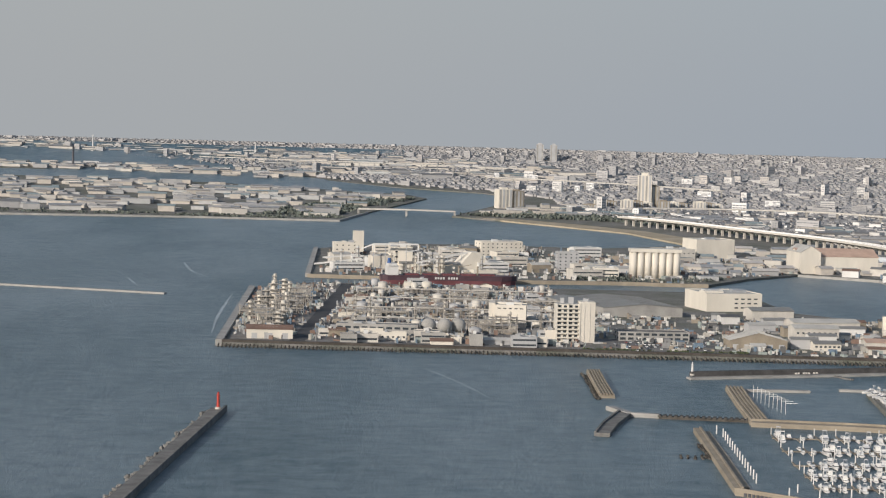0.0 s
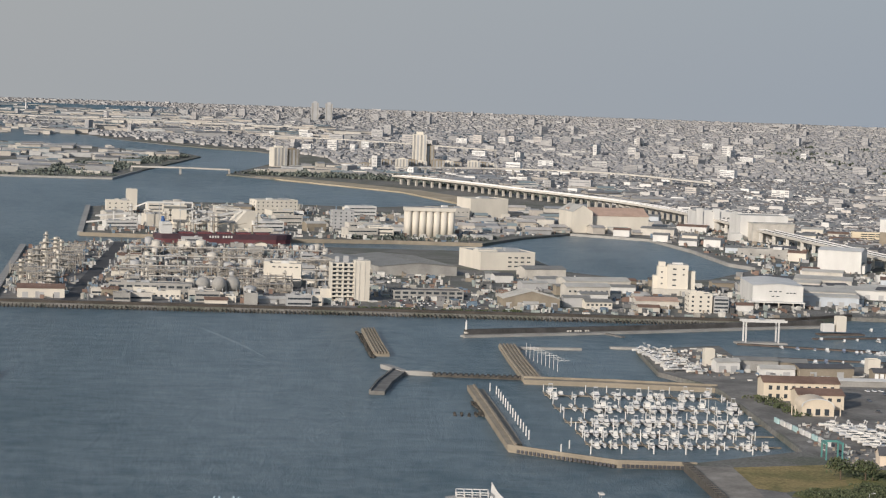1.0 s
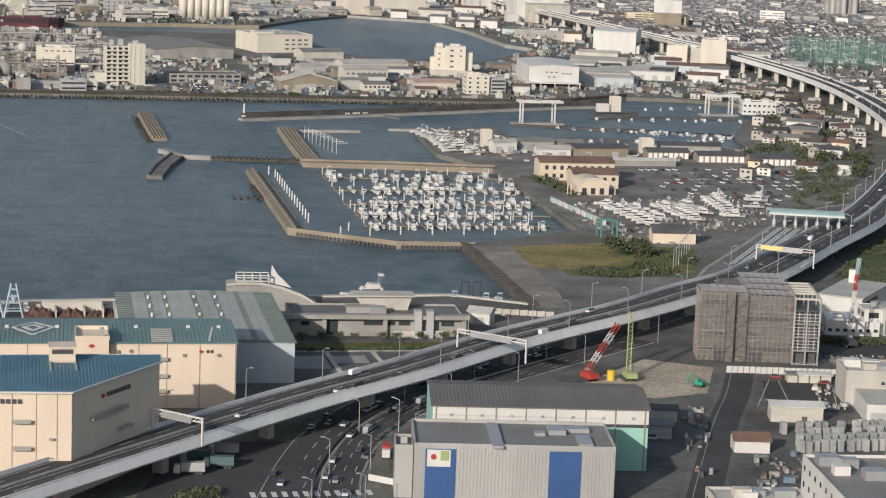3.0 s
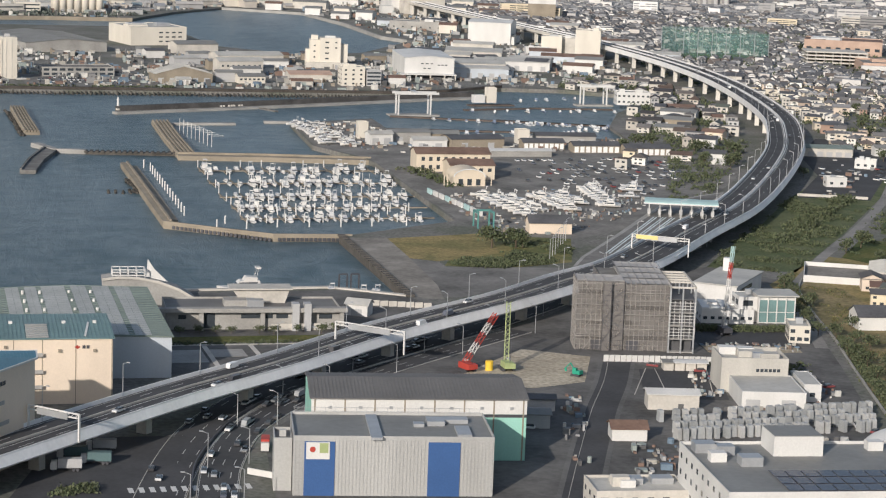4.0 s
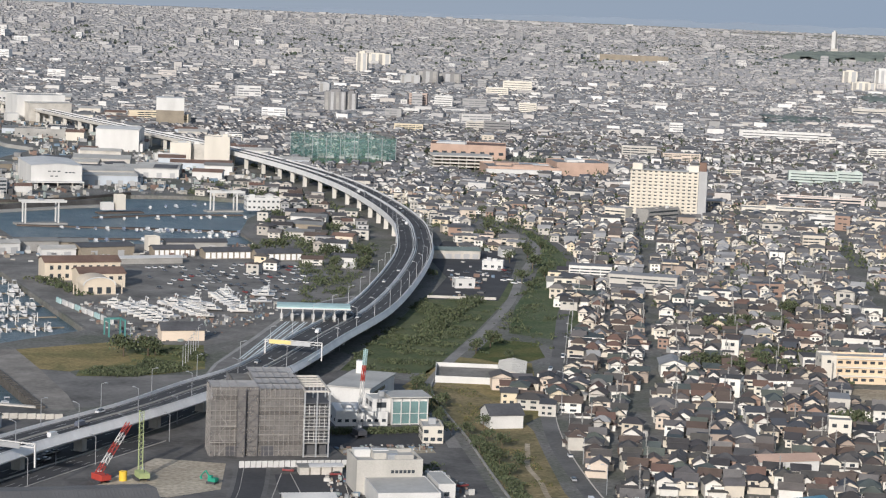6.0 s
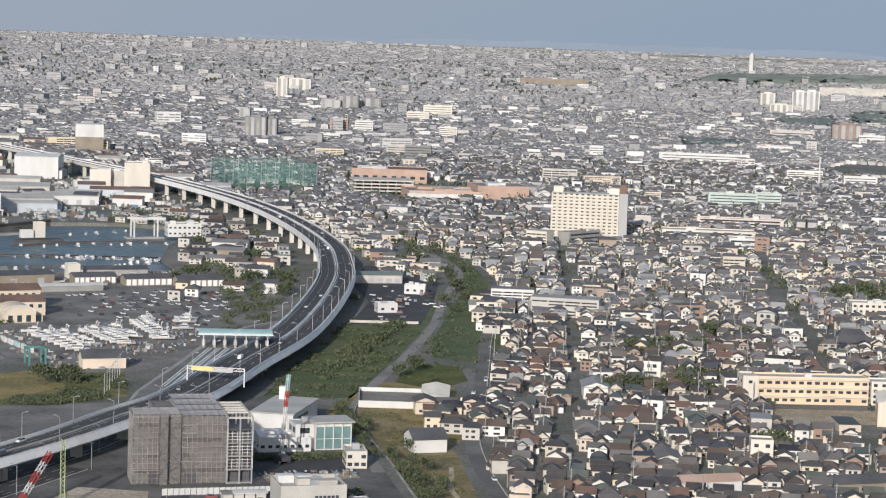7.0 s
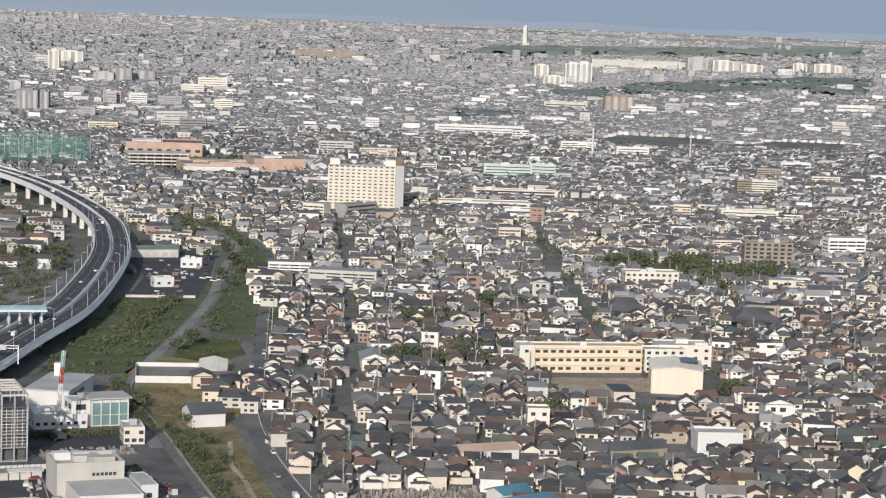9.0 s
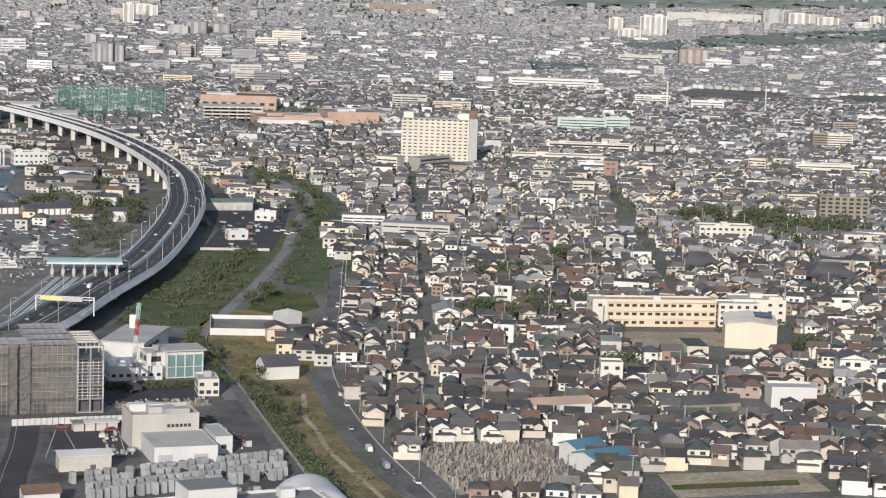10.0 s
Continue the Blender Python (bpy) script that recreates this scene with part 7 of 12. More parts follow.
for x0, x1, y0, y1, h in ((13.6, 44, 838.0, 838.8, 4.4), (-11, -0.4, 846.0, 847.0, 4.2), (-21.6, -6.4, 799.2, 800.2, 3.6), (43.6, 44.2, 826, 838, 4.0), (48.2, 49.0, 818, 838, 4.4), (25.8, 26.4, 828, 838, 3.0), (36.6, 37.2, 828, 838, 3.0)):
    bm = bmesh.new()
    bx(bm, x0, x1, y0, y1, 0, h)
    part("wall_panel", bm, CONCRETE_PALE, bw_)
shed("hut", "small blue-grey quay hut", -30, 842, 0, 7.5, 5, 4.2, 1.0, BLUEGREY, ROOF_BLUE, step=0, category="hut")
t = thing("excavator", pose(-17, 836, LAND + 1.5), "orange material handler on a scrap heap", "excavator")
bm = bmesh.new()
for q in (-1.2, 1.2):
    bx(bm, q - 0.35, q + 0.35, -2, 2, 0, 0.9)
part("tracks", bm, STEEL_DARK, t)
bm = bmesh.new()
bx(bm, -1.4, 1.4, -2.2, 1.4, 1.0, 2.5)
bx(bm, -1.3, 0, 0, 1.4, 2.5, 4.2)
part("body", bm, RED, t)
bm = bmesh.new()
bar(bm, (0.5, 1.0, 2.2), (2.5, 2.0, 6.5), 0.3)
bar(bm, (2.5, 2.0, 6.5), (5.5, 3.0, 3.0), 0.25)
part("arm", bm, RED, t)
for x in (2.8, 10.2):
    t = thing("hopper", pose(x, 829.5, LAND), "pale blue steel A-frame hopper on the quay", "hopper", "hoppers on the quay")
    for sx in (-1, 1):
        for sy in (-1, 1):
            bm = bmesh.new()
            bar(bm, (sx * 3.6, sy * 3.0, 0), (sx * 0.9, sy * 0.8, 13.0), 0.35)
            part("leg", bm, PALE_BLUE, t)
    bm = bmesh.new()
    for z in (3, 6, 8.5, 11):
        w = 3.6 - 2.7 * z / 13.0
        for s in (-1, 1):
            bar(bm, (-w, s * w * 0.85, z), (w, s * w * 0.85, z), 0.25)
            bar(bm, (s * w, -w * 0.85, z), (s * w, w * 0.85, z), 0.25)
    part("brace", bm, PALE_BLUE, t)
    bm = bmesh.new()
    tube(bm, 0, 0, 5.5, 8.8, 0.6, 1.6, 8)
    part("funnel", bm, PALE_BLUE, t)


# ticket hut, yard wall and the clipped bushes before the terminal
shed("ticket_hut", "small white gabled ticket hut on the quay", 190, 815, -30, 9, 7, 4.6, 1.6, PAINT_WHITE, ROOF_PALE, step=0, category="hut", doors=1)
bm = bmesh.new()
for i in range(10):
    bx(bm, 189 + i * 3.3, 192.2 + i * 3.3, 834.6 - i * 1.15, 835.0 - i * 1.15, LAND, LAND + 2.2)
one("yard_wall", bm, CONCRETE_PALE, "pale panelled wall of the quay yard", "wall", kind="structure")
bm = bmesh.new()
bx(bm, 150, 169, 787.6, 788.0, LAND, LAND + 2.6)
one("screen_wall", bm, CONCRETE_PALE, "pale low screen wall before the terminal", "wall", kind="structure")


# ---- the works island, the silo pier and the industrial shore ----
def tank(m, r, h, mat, label, group, dome_top=True, category="tank"):
    t = thing("storage_tank", m, label, category, group)
    bm = bmesh.new()
    tube(bm, 0, 0, 0, h, r, n=18)
    for f in bm.faces:
        f.smooth = abs(f.normal.z) < 0.5
    part("shell", bm, mat, t)
    bm = bmesh.new()
    tube(bm, 0, 0, h, h + (r * 0.25 if dome_top else 0.3), r * 1.02, r * 0.15 if dome_top else r, 18)
    part("top", bm, mat, t)
    bm = bmesh.new()
    for k in range(1, 4):
        tube(bm, 0, 0, h * k / 4, h * k / 4 + 0.15, r * 1.015, n=18)
    part("hoop", bm, STEEL, t)
    return t


def column_tower(m, r, h, mat, label, group):
    t = thing("process_column", m, label, "process column", group)
    bm = bmesh.new()
    tube(bm, 0, 0, 0, h * 0.12, r * 1.2, r, 12)
    tube(bm, 0, 0, h * 0.12, h, r, r * 0.8, 12)
    part("vessel", bm, mat, t)
    bm = bmesh.new()
    for k in (0.35, 0.6, 0.85):
        bx(bm, -r * 1.7, r * 1.7, -r * 1.7, r * 1.7, h * k, h * k + 0.25)
        bx(bm, -r * 1.7, r * 1.7, -r * 1.7, -r * 1.6, h * k, h * k + 1.1)
    bar(bm, (-r * 1.6, -r * 1.6, 0), (-r * 1.6, -r * 1.6, h * 0.9), 0.2)
    bar(bm, (r * 1.2, 0, 0), (r * 1.2, 0, h), 0.25, 5)
    bar(bm, (r * 1.2, 0, h), (0, 0, h + 1.0), 0.25, 5)
    part("gallery", bm, PIPE, t)
    return t


def frame_unit(m, w, d, h, label, group, seed):
    """An open process frame with decks, vessels and pipes."""
    rnd = random.Random(seed)
    t = thing("process_unit", m, label, "process plant", group)
    n = max(2, int(h / 4.5))
    for k in range(1, n + 1):
        bm = bmesh.new()
        bx(bm, -w / 2, w / 2, -d / 2, d / 2, k * h / n - 0.3, k * h / n)
        part("deck", bm, PIPE, t)
    bm = bmesh.new()
    for i in range(max(2, int(w / 6)) + 1):
        for y in (-d / 2, d / 2):
            x = -w / 2 + i * w / max(2, int(w / 6))
            bx(bm, x - 0.3, x + 0.3, y - 0.3, y + 0.3, 0, h + 1)
    tagged(part("steelwork", bm, PIPE, t), kind="stuff")
    for i in range(int(w * h / 55)):
        bm = bmesh.new()
        x, k = rnd.uniform(-0.42, 0.42) * w, rnd.randrange(n)
        r = rnd.uniform(0.7, 1.7)
        if rnd.random() < 0.5:
            tube(bm, x, rnd.uniform(-0.4, 0.2) * d, k * h / n, (k + 0.8) * h / n, r, n=10)
        else:
            bar(bm, (x - 3, -d * 0.4, k * h / n + 1.6), (x + 3, -d * 0.4, k * h / n + 1.6), r * 0.8, 8)
        part("vessel", bm, rnd.choice([CONCRETE_PALE, PIPE, CREAM_PALE_AND_HAZED, PAINT_GREY]), t)
    bm = bmesh.new()
    for i in range(8):
        z = rnd.uniform(1, h)
        bar(bm, (-w / 2, -d / 2 - 0.4, z), (w / 2, -d / 2 - 0.4, z), 0.2)
    for i in range(8):
        x = rnd.uniform(-w / 2, w / 2)
        bar(bm, (x, -d / 2 - 0.5, 0), (x, -d / 2 - 0.5, h + rnd.uniform(0, 4)), 0.22)
    tagged(part("pipework", bm, PIPE, t), kind="stuff")
    return t


rp = random.Random(77)
PLANT = "process plant on the works island"
# the west tank farm block
for i in range(14):
    x, y = rp.uniform(-166, -128), rp.uniform(1770, 2150)
    column_tower(sited(x, y, 0), rp.uniform(1.4, 2.8), rp.uniform(13, 23), rp.choice([CREAM_PALE_AND_HAZED, CONCRETE_PALE, CREAM_PALE_AND_HAZED, CONCRETE]), "tall pale process column with platforms", PLANT)
for i in range(8):
    frame_unit(sited(rp.uniform(-164, -130), 1790 + i * 50, 3), rp.uniform(14, 26), 12, rp.uniform(8, 17), "open process frame with vessels and pipes", PLANT, 100 + i)
for i in range(26):
    x, y = rp.uniform(-88, 112), rp.uniform(1770, 2190)
    frame_unit(sited(x, y, rp.choice([2, 6, 92])), rp.uniform(14, 34), rp.uniform(8, 14), rp.uniform(6, 13) * (2500 - y) / 700, "open process frame with vessels and pipes", PLANT, 200 + i)
for i in range(34):
    x, y = rp.uniform(-88, 100), rp.uniform(1760, 2160)
    column_tower(sited(x, y, 0), rp.uniform(0.7, 1.7), rp.uniform(9, 19) * (2500 - y) / 700, rp.choice([CREAM_PALE_AND_HAZED, PIPE, CONCRETE_PALE, CONCRETE_PALE]), "tall pale process column with platforms", PLANT)
TANKS = "storage tanks on the works island"
for i in range(40):
    x, y = rp.uniform(-86, 110), rp.uniform(1750, 2260)
    tank(sited(x, y, 0), rp.uniform(2.5, 5.5), rp.uniform(5, 9), rp.choice([CREAM_PALE_AND_HAZED, CONCRETE_PALE, CONCRETE_PALE, PAINT_GREY]), "pale steel storage tank", TANKS)
for x, y in ((-10, 1752), (3, 1752), (14, 1760)):
    t = thing("sphere_tank", sited(x, y, 0), "pale spherical gas tank on legs", "tank", "spherical gas tanks")
    bm = bmesh.new()
    bmesh.ops.create_icosphere(bm, subdivisions=3, radius=6.2)
    bmesh.ops.translate(bm, verts=bm.verts, vec=(0, 0, 8.6))
    for f in bm.faces:
        f.smooth = True
    part("sphere", bm, CONCRETE, t)
    for k in range(6):
        bm = bmesh.new()
        a = k * math.pi / 3
        bar(bm, (5.6 * math.cos(a), 5.6 * math.sin(a), 0), (5.6 * math.cos(a), 5.6 * math.sin(a), 8.4), 0.35, 6)
        part("leg", bm, STEEL, t)
for y in (1830, 1930, 2040, 2150):
    t = thing("pipe_bridge", sited(8, y, 0), "long pipe bridge with bundled pipes", "pipe bridge", "pipe bridges")
    for k in range(5):
        bm = bmesh.new()
        bar(bm, (-92, -1.5 + k * 0.8, 7.2 + 0.5 * (k % 2)), (100, -1.5 + k * 0.8, 7.2 + 0.5 * (k % 2)), 0.3, 6)
        part("pipe", bm, CONCRETE_PALE if k % 2 else PIPE, t)
    for k in range(13):
        bm = bmesh.new()
        bx(bm, -92 + k * 16, -91.4 + k * 16, -2.4, 2.4, 0, 7)
        part("trestle", bm, STEEL, t)
B = "works buildings on the island"
for i in range(46):
    x, y = rp.uniform(-84, 112), rp.uniform(1690, 2290)
    if i < 14:
        x, y = rp.uniform(-145, 100), rp.uniform(1685, 1740)
        if -122 < x < -100:
            x += 30
    w, d, h = rp.uniform(9, 22), rp.uniform(8, 16), rp.uniform(4, 9)
    if rp.random() < 0.5:
        block("works_building", "small pale works building with a flat roof", x, y, rp.choice([3, 5, 93]), w, d, h, rp.choice([CREAM_PALE_AND_HAZED, CONCRETE_PALE, CONCRETE, PAINT_GREY]), rp.choice([ROOF_GREY, ROOF_PALE, ROOF_DARK]), max(1, int(h / 3.6)), int(w / 4), 0, units=2, strip_win=True, category="works", group=B)
    else:
        shed("works_shed", "small works shed with a weathered metal roof", x, y, rp.choice([3, 5, 93]), w, d, h * 0.7, 1.6, rp.choice([CREAM_PALE_AND_HAZED, CONCRETE_PALE, PAINT_GREY, CONCRETE_TAN]), rp.choice([ROOF_GREY, ROOF_PALE, ROOF_BROWN]), step=0, category="works", group=B)
def slab_block():
    t = thing("slab_block", sited(106.7, 1738.7, 6), "tall cream concrete office slab with open galleries", "office")
    bm = bmesh.new()
    bx(bm, -15.5, 3.5, -6.5, 7.5, 0, 30.5)
    part("wall", bm, CREAM_PALE_AND_HAZED, t)
    bm = bmesh.new()
    bx(bm, 3.5, 15.5, -8.0, 7.5, 0, 32.6)
    part("stair_wall", bm, CREAM_PALE_AND_HAZED, t)
    for k in range(9):
        z = k * 3.35
        bm = bmesh.new()
        bx(bm, -15.5, 3.4, -8.4, -6.5, z, z + 0.3)
        bx(bm, -15.5, 3.4, -8.4, -8.2, z + 0.3, z + 1.2)
        part("gallery", bm, CREAM_PALE_AND_HAZED, t)
        for x in (-13, -8.5, -4, 0.5):
            window(t, x, -6.5, z + 0.9, 2.6, 1.9)
    for x in (-15.5, -6.2, 3.2):
        bm = bmesh.new()
        bx(bm, x - 0.5, x + 0.5, -8.5, -6.5, 0, 31)
        part("pillar", bm, CREAM_PALE_AND_HAZED, t)
    for x in (7.0, 11.5):
        bm = bmesh.new()
        bx(bm, x - 0.35, x + 0.35, -8.25, -8.0, 1, 31.5)
        part("pilaster", bm, CONCRETE_PALE, t)
    for k in range(9):
        window(t, 15.5, -2, k * 3.35 + 1.0, 1.6, 1.5, 90)
    bm = bmesh.new()
    bx(bm, -15.2, 3.2, -6.2, 7.2, 30.5, 30.7)
    part("roof", bm, ROOF_PALE, t)
    for x, y, w, h in ((-10, 2, 3, 2.4), (-3, 1, 4, 3.2), (9, 1, 4, 2.2)):
        bm = bmesh.new()
        bx(bm, x - w / 2, x + w / 2, y - 1.6, y + 1.6, 30.6, 32.6 + h)
        part("roof_plant", bm, PAINT_GREY, t)


slab_block()
t = block("process_hall", "square cream process hall with a row of top windows", 59.5, 1858, -4, 27, 25, 18.6, CREAM_PALE_AND_HAZED, ROOF_PALE, 0, 0, 0, units=3)
for i in range(5):
    window(t, -9.6 + i * 4.8, -12.5, 15.8, 2.6, 0.9)
bm = bmesh.new()
bx(bm, -18.5, -13.5, -9, 6, 0, 20.5)
part("stair_tower", bm, CREAM_PALE_AND_HAZED, t)
bm = bmesh.new()
bx(bm, -6, 13, -18, -12.5, 0, 5.0)
part("annex", bm, CONCRETE_PALE, t)
block("parking_deck", "long grey open works building", -51, 1745, -2, 66, 18, 9.5, CONCRETE, ROOF_GREY, 2, 10, 2, win=(5, 1.8), units=4)
block("gate_building", "low white works gate building", -46, 1716, 0, 38, 9, 5.6, CREAM_PALE_AND_HAZED, ROOF_PALE, 1, 9, 2, units=1)
shed("works_hall", "brown-roofed cream works hall", -135, 1708, 6, 36, 20, 7.5, 2.5, CREAM_PALE_AND_HAZED, ROOF_BROWN, step=0, doors=3)
shed("works_hall", "large grey works hall with a broad dull roof", 170, 2040, 14, 76, 120, 8.4, 3.2, CONCRETE, ROOF_GREY, turn=True, step=6)
shed("works_hall", "low grey works hall with a dull roof", 128, 2050, 14, 34, 90, 8.0, 2.0, CONCRETE, ROOF_GREY, turn=True, step=0)
t = block("warehouse", "large pale warehouse with a few small windows", 272, 2098, 14, 56, 60, 16.5, CREAM_PALE_AND_HAZED, ROOF_PALE, 0, 0, 0, units=4, category="warehouse")
for i in range(4):
    for k in range(3):
        window(t, 2 + i * 6.5, -30, 3.0 + k * 4.2, 3.6, 1.3)
shed("arched_shed", "tan arched storage shed", 250, 1722, 4, 46, 26, 7.5, 6.0, CONCRETE_TAN, ROOF_PALE, turn=True, step=3, doors=5)
t = shed("office", "tan works office with rows of small windows", 308, 1792, 8, 38, 18, 11.5, 2.4, CONCRETE_PALE, ROOF_PALE, step=0, category="office")
for k in range(2):
    for i in range(8):
        window(t, -16 + i * 4.6, -9, 2.4 + k * 4.6, 1.8, 1.5)
def stepped_works():
    t = thing("stepped_works", sited(396, 1862, -8), "cream stepped works block with slit windows", "works")
    for nm, x0, x1, y0, y1, h in (("wall", -4.5, 13.5, -10, 8, 26.5), ("side_wall", 13.5, 20, -5, 8, 21), ("lower_wall", -13, -4.5, -6, 9, 24.5), ("lower_wall", -16.5, -13, -2, 9, 16)):
        bm = bmesh.new()
        bx(bm, x0, x1, y0, y1, 0, h)
        w = part(nm, bm, CREAM_PALE_AND_HAZED, t)
        bm = bmesh.new()
        bx(bm, x0 + 0.4, x1 - 0.4, y0 + 0.4, y1 - 0.4, h, h + 0.15)
        part("roof", bm, ROOF_PALE, w)
    for k in range(5):
        window(t, 1.6, -10, 3.4 + k * 4.7, 3.2, 1.2)
        if k > 2:
            window(t, 9.5, -10, 3.4 + k * 4.7, 1.6, 1.2)
    for k in range(4):
        window(t, -9, -6, 4.0 + k * 5, 1.6, 1.2)
    bm = bmesh.new()
    bx(bm, -12, -6, -3, 4, 24.5, 28.3)
    part("roof_house", bm, CREAM_PALE_AND_HAZED, t)
    bm = bmesh.new()
    bx(bm, 0, 9, -6, 0, 26.5, 28.2)
    part("roof_plant", bm, PAINT_WHITE, t)
    bm = bmesh.new()
    bx(bm, -17, 21, -14, -10, 0, 5.5)
    part("annex", bm, CONCRETE_PALE, t)


stepped_works()
t = shed("white_hall", "bright white hall with a pale low roof and open loading bay", 468, 1797, -6, 42, 78, 18.5, 1.6, PAINT_WHITE, PAINT_WHITE, turn=True, step=0, category="warehouse")
for x, z in ((-6, 13.5), (-2, 13.5), (2, 13.5), (-4, 9.5), (0, 9.5), (8, 12.5), (11, 12.5), (14, 12.5)):
    window(t, x, -39, z, 2.2, 0.8)
bm = bmesh.new()
bx(bm, -25, 22, -47, -39, 5.0, 5.8)
part("canopy", bm, PAINT_WHITE, t)
for x in (-24, -12, 0, 12, 21):
    bm = bmesh.new()
    bx(bm, x - 0.5, x + 0.5, -46.6, -45.8, 0, 5.0)
    part("canopy_post", bm, CONCRETE_PALE, t)
bm = bmesh.new()
bx(bm, -15, 19, -39.15, -38.9, 0.2, 4.6)
part("loading_bay", bm, STEEL_DARK, t, "dark open loading bay")
shed("blue_hall", "long pale hall with a grey roof", 520, 1836, -10, 60, 44, 9.5, 2.2, CONCRETE_PALE, ROOF_PALE, step=5)
t = shed("blue_hall", "blue-grey hall with loading doors", 512, 1792, -10, 58, 24, 8.5, 1.6, BLUEGREY, ROOF_PALE, step=4, doors=6)
block("office", "white small office by the seawall", 387, 1713, 0, 19, 16, 14.5, CREAM_PALE_AND_HAZED, ROOF_PALE, 4, 3, 3)
block("office", "white small office with dark window bands by the seawall", 404, 1712, 0, 12, 14, 12, PAINT_GREY, ROOF_PALE, 4, 4, 3, strip_win=True, units=0)
shed("pink_hall", "low hall with a salmon pink roof", 359, 1749, 0, 35, 22, 5.5, 2.2, CONCRETE_PALE, TERRACOTTA, step=3)
t = shed("office", "low cream works hut with a brown roof", 306, 1722, 6, 22, 12, 5.6, 2.0, CREAM_PALE_AND_HAZED, ROOF_GREY, step=0, category="office")
for i in range(6):
    window(t, -9 + i * 3.6, -6, 2.6, 2.0, 1.4)
shed("works_hall", "long grey works hall with a pale roof", 330, 1880, 10, 60, 26, 9, 2.5, CONCRETE_PALE, ROOF_PALE, step=4)
shed("works_hall", "grey works hall by the inlet", 300, 1990, 12, 40, 24, 9, 2.5, CONCRETE_PALE, ROOF_GREY, step=4)
block("parking_deck", "two-level grey parking deck", 172, 1768, 6, 58, 22, 7, CONCRETE, ASPHALT_WORN, 2, 9, 2, units=0, win=(5, 1.9))
for i in range(46):
    x = rp.uniform(130, 560)
    y = rp.uniform(1680, 1990) if x < 420 else rp.uniform(1700, 1960)
    if (x < 245 and y < 2110) or (x < 310 and 2060 < y < 2130) or (430 < x < 550 and y < 1870) or (365 < x < 425 and 1838 < y < 1900):
        continue
    shed("works_shed", "small works shed with a weathered metal roof", x, y, rp.uniform(-5, 12), rp.uniform(10, 24), rp.uniform(8, 15), rp.uniform(4, 8), 1.5, rp.choice([CONCRETE_PALE, PAINT_WHITE, PAINT_GREY, CONCRETE_TAN]), rp.choice([ROOF_GREY, ROOF_PALE, ROOF_DARK, ROOF_BROWN, ROOF_GREY]), step=0, category="works", group="sheds on the works shore")

# silo pier
t = thing("grain_silo", sited(244, 2500, 3), "row of white cylindrical grain silos", "silo")
for i in range(7):
    bm = bmesh.new()
    for y in (-4.6, 4.6):
        tube(bm, -25 + i * 8.3, y, 0, 30.5, 4.1, n=20)
    for f in bm.faces:
        f.smooth = abs(f.normal.z) < 0.5
    part("silo_tube", bm, CREAM_PALE_AND_HAZED, t)
bm = bmesh.new()
bx(bm, -29.6, 29.6, -9.2, 9.2, 30.5, 34.5)
part("head_house", bm, CREAM_PALE_AND_HAZED, t)
bm = bmesh.new()
bx(bm, -29, 29, -9, 9, 34.5, 34.7)
part("roof", bm, ROOF_PALE, t)
block("silo_house", "tall cream silo house on the pier", -112, 2864, 8, 14, 10, 27, CREAM_PALE_AND_HAZED, ROOF_PALE, 0, 0, 0, units=1)
block("plant_house", "cream plant house of the silo pier", -126, 2790, 10, 30, 20, 16, CREAM_PALE_AND_HAZED, ROOF_PALE, 3, 4, 0)
t = block("mill", "pale industrial mill with stepped roofs", -50, 2552, 8, 26, 24, 26, CREAM_PALE_AND_HAZED, ROOF_PALE, 0, 0, 0, units=3)
for k in range(3):
    window(t, -6, -12, 8 + k * 6, 3, 1.6)
block("mill_wing", "pale lower wing of the mill", -72, 2545, 18, 26, 22, 15, CREAM_PALE_AND_HAZED, ROOF_DARK, 0, 0, 0, units=5)
t = thing("conveyor_gallery", sited(-55, 2532, 4), "white enclosed conveyor galleries on trestles above the mill", "conveyor")
for p, q, r in (((-26, -6, 30), (26, -4, 30.5), 1.3), ((-26, -6, 30), (-26, -6, 22), 1.0), ((26, -4, 30.5), (26, -4, 10), 1.2), ((-40, -2, 24), (-26, -6, 30), 1.1), ((10, -12, 22), (27, -6, 24), 1.0), ((-95, -14, 6), (-40, -10, 13), 1.3), ((-85, -20, 14), (-48, -14, 17), 1.2), ((28, -18, 7), (66, -14, 14), 1.3), ((30, -20, 12), (82, -10, 23), 1.3)):
    bm = bmesh.new()
    bar(bm, p, q, r)
    part("gallery", bm, PAINT_WHITE, t)
for x, z in ((-26, 21), (-12, 29), (12, 29), (26, 10), (-70, 8), (-50, 12), (45, 9), (64, 17)):
    bm = bmesh.new()
    bar(bm, (x, -7, 0), (x, -7, z), 0.5)
    part("trestle", bm, STEEL, t)
block("mill_wing", "pale lower wing of the mill", -14, 2580, 18, 26, 20, 16, CONCRETE_PALE, ROOF_DARK, 2, 5, 2, units=5)
t = thing("cone_hall", sited(34, 2510, 18), "tan gabled bulk hall with a conveyor", "hall")
bm = bmesh.new()
side_prism(bm, [(-22, 0), (22, 0), (22, 7), (5, 25), (-5, 25), (-22, 7)], -14, 14)
bm.transform(Matrix.Rotation(radians(90), 4, 'Z'))
part("wall", bm, CREAM_PALE_AND_HAZED, t)
bm = bmesh.new()
bar(bm, (-70, -8, 12), (-8, -4, 24), 1.4)
part("conveyor", bm, PAINT_WHITE, t)
